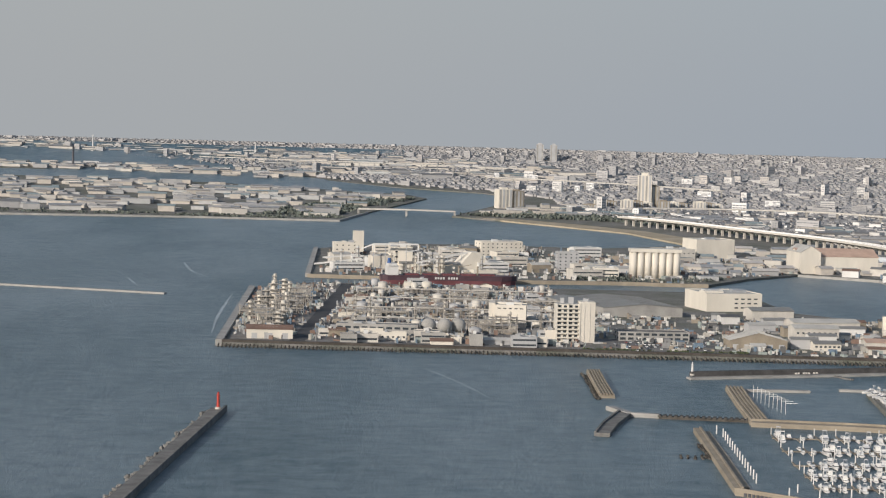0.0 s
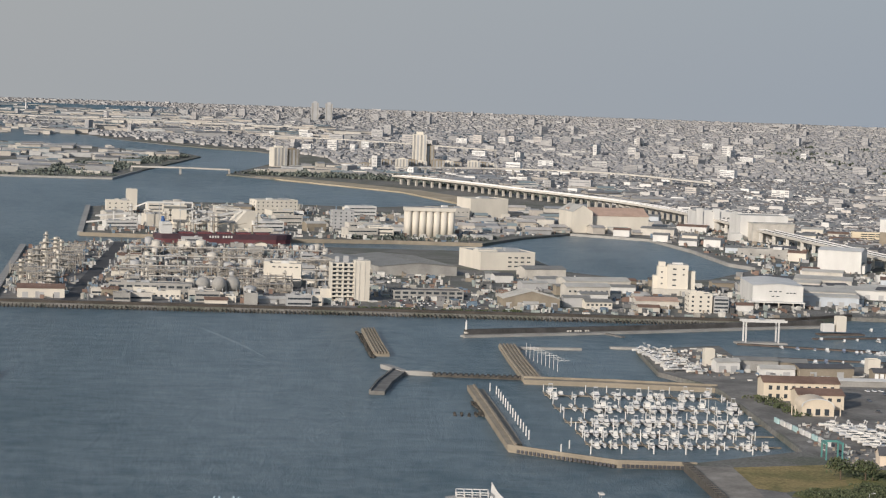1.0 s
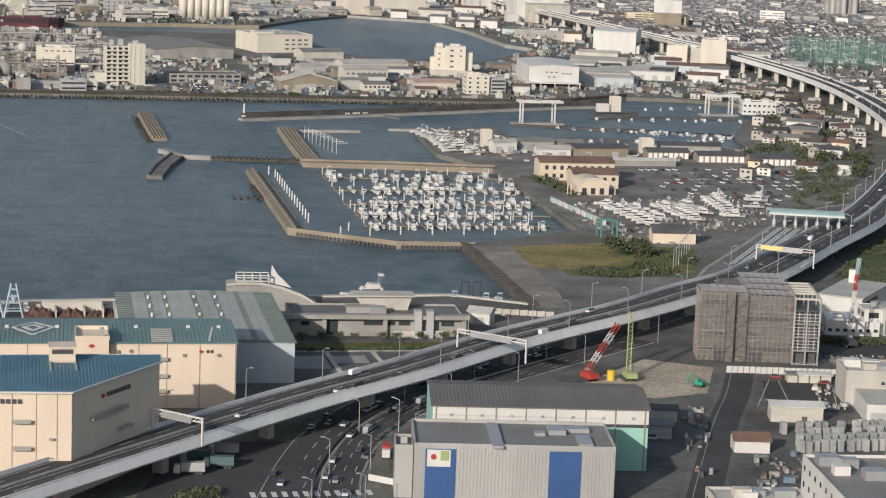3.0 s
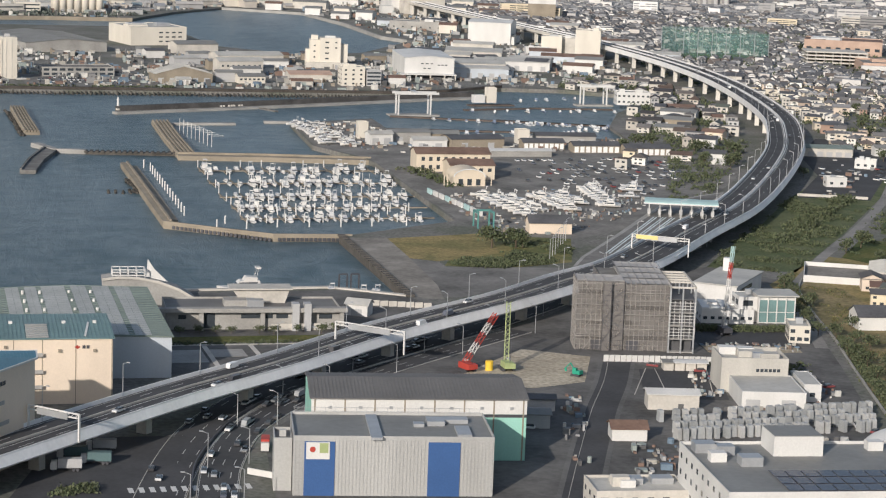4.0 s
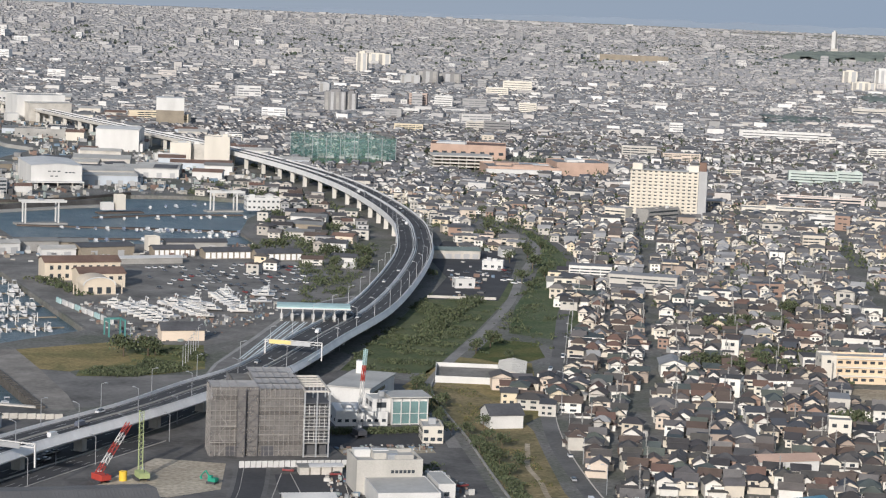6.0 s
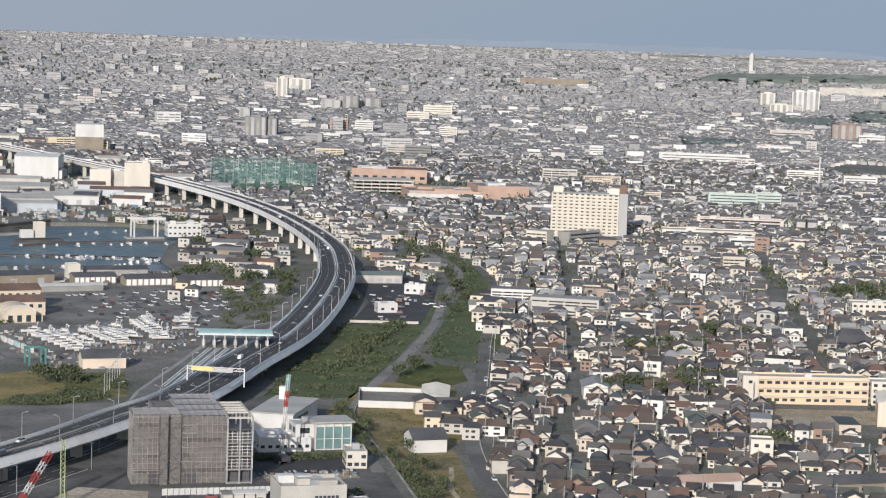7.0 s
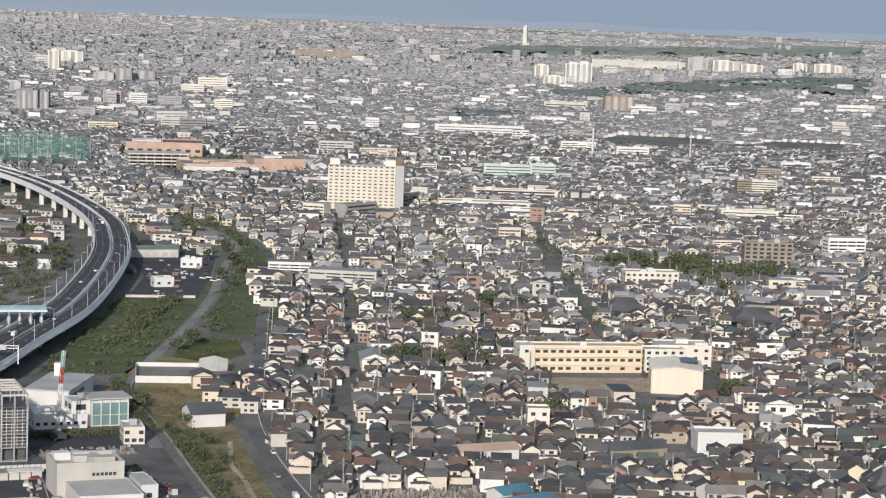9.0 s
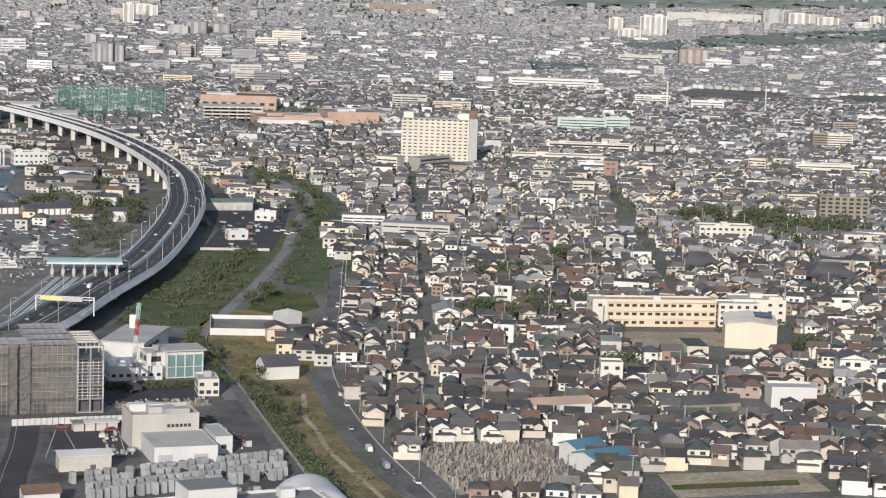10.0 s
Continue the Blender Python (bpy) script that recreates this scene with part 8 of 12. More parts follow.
for k in range(4):
    bm = bmesh.new()
    bar(bm, (-66 + k * 17, -8 + k, 0), (-66 + k * 17, -8 + k, 12 + k * 3), 0.4)
    part("conveyor_leg", bm, STEEL, t)
PB = "buildings on the silo pier"
for i in range(40):
    x, y = rp.uniform(-145, 290), rp.uniform(2450, 2900)
    w, d, h = rp.uniform(14, 40), rp.uniform(12, 26), rp.uniform(6, 15)
    if abs(x - 244) < 40 and y < 2530:
        continue
    if rp.random() < 0.45:
        block("pier_building", "pale industrial building with a flat roof", x, y, rp.choice([4, 18, 20]), w, d, h, rp.choice([CREAM_PALE_AND_HAZED, CONCRETE_PALE, PAINT_WHITE]), rp.choice([ROOF_PALE, ROOF_GREY]), max(1, int(h / 4)), int(w / 5), 0, units=2, strip_win=True, category="works", group=PB)
    else:
        shed("pier_shed", "industrial shed with a low metal roof", x, y, rp.choice([4, 18, 20]), w, d, h * 0.8, 2.2, rp.choice([CONCRETE_PALE, PAINT_WHITE, CREAM_PALE_AND_HAZED, CONCRETE_TAN]), rp.choice([ROOF_PALE, ROOF_GREY, ROOF_GREY]), step=0, category="works", group=PB)
for i in range(16):
    column_tower(sited(rp.uniform(-130, 60), rp.uniform(2460, 2640), 0), rp.uniform(1, 2.4), rp.uniform(14, 26), rp.choice([PAINT_WHITE, STEEL, CREAM_PALE_AND_HAZED]), "tall pale process column with platforms", "columns on the silo pier")
block("works_block", "cream factory block with small windows", 73, 2855, 20, 58, 25, 19, CREAM_PALE_AND_HAZED, ROOF_PALE, 4, 9, 2, units=4)
block("works_block", "grey tower block of the factory", 150, 2620, 8, 26, 18, 21, PAINT_GREY, ROOF_GREY, 5, 4, 2)
block("cold_store", "large cream cold store", 354, 2900, 20, 56, 42, 27, CREAM_PALE_AND_HAZED, ROOF_PALE, 0, 0, 0, units=3, category="warehouse")
block("cold_store", "pale cold store wing", 300, 2840, 18, 50, 34, 16, CONCRETE_PALE, ROOF_PALE, 2, 8, 0, units=3, category="warehouse")
t = shed("timber_hall", "tan hall with a terracotta roof and gabled end", 484, 2694, 8, 100, 48, 21, 9.0, CREAM_PALE_AND_HAZED, TERRACOTTA, step=6)
shed("timber_hall_end", "cream gabled end hall", 446, 2686, 8, 26, 58, 26, 8.0, CREAM_PALE_AND_HAZED, ROOF_PALE, turn=True, step=0, category="hall")


def bulk_carrier():
    t = thing("bulk_carrier", pose(4, 2366, 0, 0, 0, 10.6), "moored bulk carrier with a dark and maroon hull", "ship")
    for z0, z1, mat, nm in ((-1, 4.6, HULL_RED, "lower_hull"), (4.6, 10.0, HULL_DARK, "upper_hull")):
        bm = bmesh.new()
        plan = [(-72, -9), (-66, -11), (60, -11), (72, -6), (79, 0), (72, 6), (60, 11), (-66, 11), (-72, 9)]
        f = 1.0 if z0 > 0 else 0.985
        prism(bm, [(x * f, y * f) for x, y in plan], z0, z1)
        part(nm, bm, mat, t)
    bm = bmesh.new()
    bx(bm, -66, -54, -9, 9, 10, 20)
    bx(bm, -65, -56, -10.5, 10.5, 20, 22.5)
    s = part("superstructure", bm, PAINT_WHITE, t)
    bm = bmesh.new()
    tube(bm, -63, 0, 22.5, 28, 2.2, 1.8, 10)
    part("funnel", bm, BLUE, s)
    for k in range(5):
        bm = bmesh.new()
        bx(bm, -46 + k * 21, -31 + k * 21, -7, 7, 10, 11.6)
        part("hatch", bm, HULL_RED, t)
    for k in range(4):
        bm = bmesh.new()
        tube(bm, -28 + k * 21, 0, 10, 20, 0.9, n=8)
        bar(bm, (-28 + k * 21, 0, 19), (-14 + k * 21, -3, 22), 0.5)
        part("deck_crane", bm, CONCRETE_TAN, t)
    bm = bmesh.new()
    for k in range(9):
        if k != 4:
            bx(bm, -14 + k * 2.9, -12.2 + k * 2.9, -11.25, -11.0, 6.0, 8.4)
    part("name_bars", bm, PAINT_WHITE, t, "white name bars on the hull")


bulk_carrier()
# big stores along the expressway
t = block("cold_store", "large white cold store with stair towers", 648, 2795, 4, 60, 44, 24, PAINT_WHITE, ROOF_PALE, 0, 0, 0, units=5, category="warehouse")
for x in (-27, -4):
    bm = bmesh.new()
    bx(bm, x - 4, x + 4, -24, -18, 0, 29)
    part("stair_tower", bm, PAINT_WHITE, t)
for k in range(3):
    for i in range(4):
        window(t, 6 + i * 6, -22, 4 + k * 6, 3, 1.6)
t = block("cold_store", "large white cold store with a lower front block", 664, 2625, 2, 60, 50, 30, PAINT_WHITE, ROOF_PALE, 0, 0, 0, units=0, category="warehouse")
bm = bmesh.new()
bx(bm, -20, 32, -46, -25, 0, 22)
fb = part("front_block", bm, CONCRETE_PALE, t)
bm = bmesh.new()
bx(bm, -20.6, 32.6, -46.6, -25, 22, 23)
part("roof_slab", bm, ROOF_PALE, fb)
bm = bmesh.new()
bx(bm, -12, -1, -46.5, -46.0, 0, 16)
part("panel", bm, PAINT_WHITE, fb)
bm = bmesh.new()
bx(bm, -45, -30, -38, -24, 0, 9)
part("annex", bm, PAINT_WHITE, t)
shed("warehouse", "white ribbed warehouse beside the expressway", 637, 2165, -24, 44, 44, 22, 2.2, PAINT_WHITE, PAINT_WHITE, step=4)
t = block("tower_store", "tall box store, cream below and white above", 802, 2518, -17, 33, 30, 21, CONCRETE_TAN, ROOF_PALE, 0, 0, 0, units=0, category="warehouse")
bm = bmesh.new()
bx(bm, -16.6, 16.6, -15.1, 15.1, 20.5, 35.5)
part("upper_store", bm, PAINT_WHITE, t)
block("cream_tower", "cream square factory tower block", 655, 2019, -20, 20, 22, 18.7, CREAM_PALE_AND_HAZED, ROOF_PALE, 0, 0, 0, units=1)
block("cream_tower", "tall plain cream factory tower", 677, 1975, -20, 24, 22, 28.2, CREAM_PALE_AND_HAZED, ROOF_PALE, 0, 0, 0, units=2)
block("cream_tower", "pale wing of the factory", 668, 2022, -22, 40, 20, 17, CONCRETE_PALE, ROOF_PALE, 0, 0, 0, units=2)
block("cream_tower", "low white front building of the factory", 634, 1998, -10, 24, 14, 9, PAINT_WHITE, ROOF_PALE, 1, 4, 0, units=1)
shed("factory", "long white factory with a pale roof", 575, 1870, -18, 58, 34, 8, 2.2, PAINT_WHITE, ROOF_PALE, step=4, doors=5)
shed("factory", "long grey factory with a pale roof", 560, 1960, -18, 52, 36, 9, 2.4, CONCRETE_PALE, ROOF_PALE, step=4)
block("factory", "wide low pale factory", 600, 2330, -22, 60, 26, 9, CONCRETE, ROOF_GREY, 1, 6, 0, units=4)
IND = "sheds along the expressway"
made = 0
while made < 60:
    x, y = rp.uniform(480, 840), rp.uniform(1760, 3000)
    d_ex = min((Vector((q.x, q.y)) - Vector((x, y))).length for q in deck_line)
    if d_ex < 34 or inside_plain([(420, 1960), (470, 2025), (552, 2169), (533, 2223), (540, 2400), (517, 2568), (431, 2640), (300, 2500), (300, 2000)], x, y) or x > 700 + (y - 1700) * 0.02 + 60:
        continue
    made += 1
    shed("factory_shed", "industrial shed with a pale metal roof", x, y, rp.uniform(-26, -16), rp.uniform(16, 44), rp.uniform(12, 28), rp.uniform(5, 10), 2.0, rp.choice([CONCRETE_PALE, PAINT_WHITE, CREAM_PALE_AND_HAZED, BLUEGREY]), rp.choice([ROOF_PALE, ROOF_GREY, ROOF_DARK, ROOF_BROWN, ROOF_GREY]), step=0, category="factory", group=IND)


# ---- landmarks of the town ----
BUTTER = material("butter_render", [(0.72, 0.665, 0.565)], 0.7, vary=0.07, scale=0.06)


def tall_block():
    t = thing("apartment_block", sited(896, 1508, -34), "long cream apartment block with rows of balconies", "apartment block")
    w, d, h, n, bays = 54.0, 13.0, 38.5, 14, 12
    bm = bmesh.new()
    bx(bm, -w / 2, w / 2, -d / 2 + 1.6, d / 2, -0.5, h)
    part("wall", bm, BUTTER, t)
    bm = bmesh.new()
    bx(bm, w / 2, w / 2 + 7, -d / 2 + 2.5, d / 2 - 0.5, -0.5, h + 1)
    part("stair_tower", bm, PAINT_GREY, t, "grey stair tower at the end")
    bm = bmesh.new()
    bx(bm, -w / 2 - 0.2, w / 2 + 0.2, -d / 2 + 0.2, d / 2 + 0.2, h, h + 0.5)
    part("roof", bm, ROOF_PALE, t)
    for x in (-22, 23):
        bm = bmesh.new()
        bx(bm, x - 4, x + 4, -d / 2 + 2, d / 2 - 1, h + 0.5, h + 5.2)
        part("lift_house", bm, BUTTER, t)
    bm = bmesh.new()
    bx(bm, w / 2 + 0.5, w / 2 + 6, -d / 2 + 3, d / 2 - 1, h + 1, h + 8)
    part("water_tank", bm, ROOF_BROWN, t)
    fh = h / n
    bm = bmesh.new()
    bx(bm, -1.95, 1.95, 0.6, 0.74, 0, 1.3)
    bx(bm, -1.95, 1.95, 0.74, 1.6, -0.14, 0.0)
    k = len(bm.faces)
    bx(bm, -1.1, 1.1, 1.5, 1.65, 0.1, 2.1)
    bm.faces.ensure_lookup_table()
    for q in bm.faces[k:]:
        q.material_index = 1
    slab = mesh_of(bm, "balcony", [BUTTER, GLASS])
    for f in range(n):
        for i in range(bays):
            x = -w / 2 + (i + 0.5) * w / bays
            ob = part("balcony", slab, None, t)
            ob.matrix_basis = pose(x, -d / 2, f * fh + 0.2)
    for i in range(bays + 1):
        bm = bmesh.new()
        x = -w / 2 + i * w / bays
        bx(bm, x - 0.22, x + 0.22, -d / 2 + 0.62, -d / 2 + 1.6, 0, h)
        part("party_wall", bm, BUTTER, t)


tall_block()
block("community_hall", "grey low block with window strips", 878, 1486, 22, 40, 12, 10, CONCRETE, ROOF_GREY, 3, 1, 0, strip_win=True, units=1)
sc = block("school", "cream and orange three-storey school with a flat roof", 615, 822, -22, 53, 12, 12.2, material("apricot_render", [(0.70, 0.545, 0.385)], 0.75, vary=0.08, scale=0.1), ROOF_PALE, 3, 14, 2, units=1, win=(2.3, 1.35), category="school")
for f in range(3):
    bm = bmesh.new()
    bx(bm, -26.5, 26.5, -7.0, -6.05, f * 4.05 + 3.5, f * 4.05 + 4.1)
    part("floor_band", bm, CREAM_PALE_AND_HAZED, sc)
block("school_wing", "pale stair wing of the school", 587, 833, -22, 7, 13, 12.4, CREAM_PALE_AND_HAZED, ROOF_PALE, 3, 1, 2, units=0, category="school")
block("school_wing", "white school wing with windows", 651, 809, -22, 20, 12, 10.5, CREAM_PALE_AND_HAZED, ROOF_PALE, 4, 5, 2, units=0, category="school")
block("school_wing", "white flat-roofed school hall", 668, 815, -27, 26, 18, 11, CREAM_PALE_AND_HAZED, ROOF_PALE, 3, 5, 2, units=2, category="school")
gy = shed("gymnasium", "cream gymnasium with tall wall bays", 625, 766, -36, 23, 29, 11.0, 1.6, PAINT_CREAM, ROOF_PALE, turn=True, step=2.0, category="gymnasium")
for i in range(6):
    bm = bmesh.new()
    bx(bm, -10.6 + i * 4, -9.9 + i * 4, -14.8, -14.4, 1, 11)
    part("wall_bay", bm, CREAM_PALE_AND_HAZED, gy)
for i in range(7):
    bm = bmesh.new()
    bx(bm, 11.4, 11.8, -13 + i * 4.2, -12.2 + i * 4.2, 1, 11)
    part("wall_bay", bm, CREAM_PALE_AND_HAZED, gy)
bm = bmesh.new()
bx(bm, 2, 10, -2, 12, 12.7, 12.95)
part("solar_panel", bm, bpy.data.materials["solar_cells"], gy)
# shopping centre and parking decks
m1 = block("shopping_centre", "long shopping centre with a white canopy front", 961, 1896, -18, 70, 60, 8, TERRACOTTA, ROOF_GREY, units=6, parapet=1.6, category="shop")
bm = bmesh.new()
bx(bm, -37, 36, -36, -30.1, 3.2, 7.2)
part("canopy", bm, PAINT_WHITE, m1, "white front canopy")
block("shopping_centre", "terracotta anchor store of the shopping centre", 1027, 1900, -15, 52, 50, 12.5, TERRACOTTA, ROOF_GREY, units=4, category="shop")
block("shopping_centre", "terracotta and glass shopping hall", 1003, 2101, -26, 80, 50, 14, TERRACOTTA, ROOF_BROWN, 1, 8, 0, units=6, category="shop", win=(5, 3))
pd = thing("parking_deck", sited(926, 1958, -17), "pale multi-level parking deck with open floors", "parking deck")
for k in range(4):
    bm = bmesh.new()
    bx(bm, -30, 30, -18, 18, k * 3.4 + 2.6, k * 3.4 + 4.0)
    part("parking_floor", bm, CONCRETE_PALE, pd)
for i in range(8):
    bm = bmesh.new()
    bx(bm, -29 + i * 8.2, -28 + i * 8.2, -17.5, -16.5, 0, 14)
    part("post", bm, CONCRETE, pd)
block("apartment_block", "tan apartment block with balconies", 989, 1120, -32, 33, 13, 17, CONCRETE_TAN, ROOF_GREY, 6, 7, 3, units=2, win=(2.8, 1.6), category="apartments", balconies=True)
block("clinic", "cream flat-roofed clinic with trees behind", 842, 1062, -25, 34, 14, 9.5, CREAM_PALE_AND_HAZED, ROOF_PALE, 3, 9, 3, units=3)
block("house_block", "cream three-storey house block", 505, 705, -30, 9, 9, 10.5, CREAM_PALE_AND_HAZED, ROOF_GREY, 3, 2, 2, units=0, category="house")
block("workshop", "white and brick workshop with a flat roof", 553, 650, -27, 18, 12, 7.5, PAINT_WHITE, ROOF_PALE, 1, 2, 0, units=0)
shed("long_house", "long low house with dark tiled roof", 515, 655, -8, 26, 9, 3.6, 2.2, CONCRETE_TAN, ROOF_DARK, step=0, category="house")
t = shed("blue_roofed_hall", "white workshop with a blue metal roof", 421, 590, 6, 17, 11, 5.4, 1.4, PAINT_WHITE, ROOF_BLUE, step=1.5, category="workshop")
t = shed("blue_roofed_hall", "white workshop with a blue metal roof", 420, 601, 6, 13, 9, 6.4, 1.6, PAINT_WHITE, ROOF_BLUE, step=1.5, category="workshop")
shed("long_house", "long house with a red-brown roof and white walls", 455, 668, -8, 24, 9, 5.4, 1.6, PAINT_WHITE, TERRACOTTA, step=0, category="house")


def temple(x, y, w, rot):
    t = thing("temple", sited(x, y, rot), "temple with a large dark hipped tiled roof", "temple", "temples in the town")
    bm = bmesh.new()
    bx(bm, -w * 0.38, w * 0.38, -w * 0.32, w * 0.32, 0, 4.5)
    part("wall", bm, CONCRETE_TAN, t)
    bm = bmesh.new()
    rows = []
    for k, z in ((1.0, 4.2), (0.78, 5.6), (0.5, 8.2), (0.3, 11.0)):
        rows.append([bm.verts.new((sx * w * 0.5 * (k + 0.12), sy * w * 0.44 * max(0.04, k - 0.26 if k < 0.4 else k), z)) for sx, sy in ((-1, -1), (1, -1), (1, 1), (-1, 1))])
    for a, b in zip(rows, rows[1:]):
        for i in range(4):
            bm.faces.new((a[i], a[(i + 1) % 4], b[(i + 1) % 4], b[i]))
    bm.faces.new(rows[0][::-1])
    bm.faces.new(rows[-1])
    part("roof", bm, ROOF_DARK, t)
    bm = bmesh.new()
    bar(bm, (-w * 0.21, 0, 11.3), (w * 0.21, 0, 11.3), 0.5)
    part("ridge", bm, ROOF_GREY, t)


temple(746, 962, 24, -30)
temple(792, 905, 28, -30)
temple(560, 560, 18, -25)


# golf range netting: green, on tall poles
def net_cage(x, y, rot, w, d, h, label):
    t = thing("golf_range", sited(x, y, rot), label, "net cage")
    net = net_material("green_net", (0.11, 0.235, 0.205), 0.36)
    for a in ((-w / 2, -d / 2, w / 2, -d / 2), (-w / 2, -d / 2, -w / 2, d / 2), (w / 2, -d / 2, w / 2, d / 2), (-w / 2, d / 2, w / 2, d / 2)):
        bm = bmesh.new()
        bm.faces.new([bm.verts.new(q) for q in ((a[0], a[1], 3), (a[2], a[3], 3), (a[2], a[3], h), (a[0], a[1], h))])
        part("net", bm, net, t, "green netting")
    for i in range(7):
        for y_ in (-d / 2, d / 2):
            bm = bmesh.new()
            tube(bm, -w / 2 + i * w / 6, y_, 0, h + 0.5, 0.35, n=6)
            part("pole", bm, STEEL, t)
    bm = bmesh.new()
    bx(bm, -w / 2 + 2, w / 2 - 2, -d / 2 + 2, d / 2 - 2, 0.05, 0.2)
    part("turf", bm, GRASS, t)


net_cage(827, 2026, -6, 86, 84, 27, "golf practice range in green netting")


def mast(x, y, h, label, mat, r=1.0):
    t = thing("mast", sited(x, y, 0), label, "mast", "tall masts")
    bm = bmesh.new()
    tube(bm, 0, 0, 0, h, r, r * 0.6, 8)
    part("shaft", bm, mat, t)
    bm = bmesh.new()
    for k in (0.8, 0.95):
        tube(bm, 0, 0, h * k, h * k + 0.6, r * 1.8, n=8)
    part("ring", bm, mat, t)


mast(1505, 2015, 34, "tall white slender mast among the houses", PAINT_WHITE, 1.3)


# cemetery: rows of upright stones
def cemetery():
    area = [(374, 640), (424, 627), (398, 574), (357, 578)]
    patch("cemetery_ground", area, CONCRETE, "grey gravel cemetery ground", "ground", 0.06)
    rnd = random.Random(3)
    proto_mesh = shared("gravestone", material("grave_granite", [(0.30, 0.27, 0.24), (0.42, 0.37, 0.32), (0.20, 0.185, 0.17), (0.36, 0.32, 0.27)], 0.5, vary=0.15, per="object"), lambda b: (bx(b, -0.55, 0.55, -0.5, 0.5, 0, 0.5), bx(b, -0.3, 0.3, -0.28, 0.28, 0.5, 2.0)))
    t = thing("cemetery", pose(0, 0, LAND), "crowded cemetery of grey upright gravestones", "cemetery")
    made = 0
    verts, faces = [], []
    for i in range(46):
        for j in range(40):
            x, y = 352 + i * 1.75, 570 + j * 1.9
            if not inside_plain(area, x, y) or rnd.random() < 0.14:
                continue
            x, y = x + rnd.uniform(-0.35, 0.35), y + rnd.uniform(-0.35, 0.35)
            if made < 150:
                made += 1
                ob = part("gravestone", proto_mesh, None, t)
                ob.matrix_basis = pose(x, y, 0.06, 0, 0, rnd.uniform(-12, 12)) @ Matrix.Diagonal((1, 1, rnd.uniform(0.7, 1.5), 1))
            else:
                h = rnd.uniform(1.3, 2.9)
                b = len(verts)
                for s, z0, z1 in ((0.55, 0, 0.5), (0.3, 0.5, h)):
                    verts += [(x + sx * s, y + sy * s, z) for z in (z0, z1) for sx, sy in ((-1, -1), (1, -1), (1, 1), (-1, 1))]
                    faces += [tuple(b + q for q in f) for f in ((4, 5, 6, 7), (0, 1, 5, 4), (1, 2, 6, 5), (2, 3, 7, 6), (3, 0, 4, 7))]
                    b += 8
    me = bpy.data.meshes.new("gravestone_field")
    me.from_pydata(verts, [], faces)
    me.materials.append(material("grave_granite_rows", [(0.30, 0.27, 0.24), (0.42, 0.37, 0.32), (0.20, 0.185, 0.17), (0.36, 0.32, 0.27)], 0.5, vary=0.15))
    ob = part("gravestone_field", me, None, t)
    tagged(ob, "rows of grey gravestones", kind="stuff")


cemetery()


# ---- trees, scrub, lamps, cars ----
def spray(verts, faces, c, s, rnd):
    """One leaf spray: a bent four-cornered blade."""
    r = Euler((rnd.uniform(0, 6.3), rnd.uniform(0, 6.3), rnd.uniform(0, 6.3))).to_matrix()
    b = len(verts)
    for dx, dy, dz in ((-1, -0.5, 0), (0, -0.7, 0.3), (1, 0, 0), (0, 0.7, 0.3), (-0.9, 0.4, 0.1)):
        verts.append(tuple(Vector(c) + r @ Vector((dx, dy, dz)) * s * rnd.uniform(0.7, 1.2)))
    faces.append((b, b + 1, b + 2, b + 3, b + 4))


def tree(m, h, spread, seed, label, group):
    rnd = random.Random(seed)
    bm = bmesh.new()
    tube(bm, 0, 0, 0, h * 0.5, h * 0.035, h * 0.02, 6)
    lobes = []
    for i in range(7):
        a, q = rnd.uniform(0, 6.3), rnd.uniform(0.25, 0.8)
        e = Vector((math.cos(a) * spread * q * 0.6, math.sin(a) * spread * q * 0.6, h * rnd.uniform(0.5, 0.86)))
        bar(bm, (0, 0, h * rnd.uniform(0.25, 0.48)), e, h * 0.012)
        lobes.append((e, spread * rnd.uniform(0.3, 0.5)))
    t = one("tree", bm, BARK, label, "tree", m, group)
    verts, faces = [], []
    for e, r in lobes:
        for k in range(34):
            v = Vector((rnd.gauss(0, 1), rnd.gauss(0, 1), rnd.gauss(0, 0.8))).normalized() * r * rnd.uniform(0.5, 1.05)
            spray(verts, faces, e + v, h * 0.075, rnd)
    me = bpy.data.meshes.new("crown")
    me.from_pydata(verts, [], faces)
    me.materials.append(LEAF)
    part("crown", me, None, t)
    return t


rt = random.Random(31)
TREES = "trees of the waterfront and the town"
tp = [tree(pose(455, 935, LAND), 7.0, 6.0, 1, "green broadleaf tree with an open crown", TREES), tree(pose(470, 950, LAND), 9.0, 7.0, 2, "tall green broadleaf tree with an uneven crown", TREES), tree(pose(462, 915, LAND), 5.0, 4.5, 3, "small green tree with a rounded crown", TREES)]
spots = []
for i in range(20):
    spots.append((rt.uniform(350, 372) + i * 1.0, 690 + i * 9 + rt.uniform(-3, 3), 2))
for i in range(18):
    p = ROAD_TOWN[int(len(ROAD_TOWN) * (0.5 + 0.4 * i / 18))]
    spots.append((p.x - rt.uniform(10, 38), p.y + rt.uniform(-8, 16), rt.choice([0, 1, 2])))
low_trees = [(106 + i * 7.5 + rt.uniform(-2, 2), rt.uniform(781, 785), 2) for i in range(10)]
for x, y, n in ((890, 1150, 5), (925, 1120, 6), (940, 1060, 6), (640, 742, 3), (560, 860, 6), (540, 870, 4), (520, 720, 3), (700, 1010, 4), (640, 960, 4), (300, 960, 3)):
    for k in range(n):
        spots.append((x + rt.uniform(-16, 16), y + rt.uniform(-10, 10), rt.choice([0, 1, 1])))
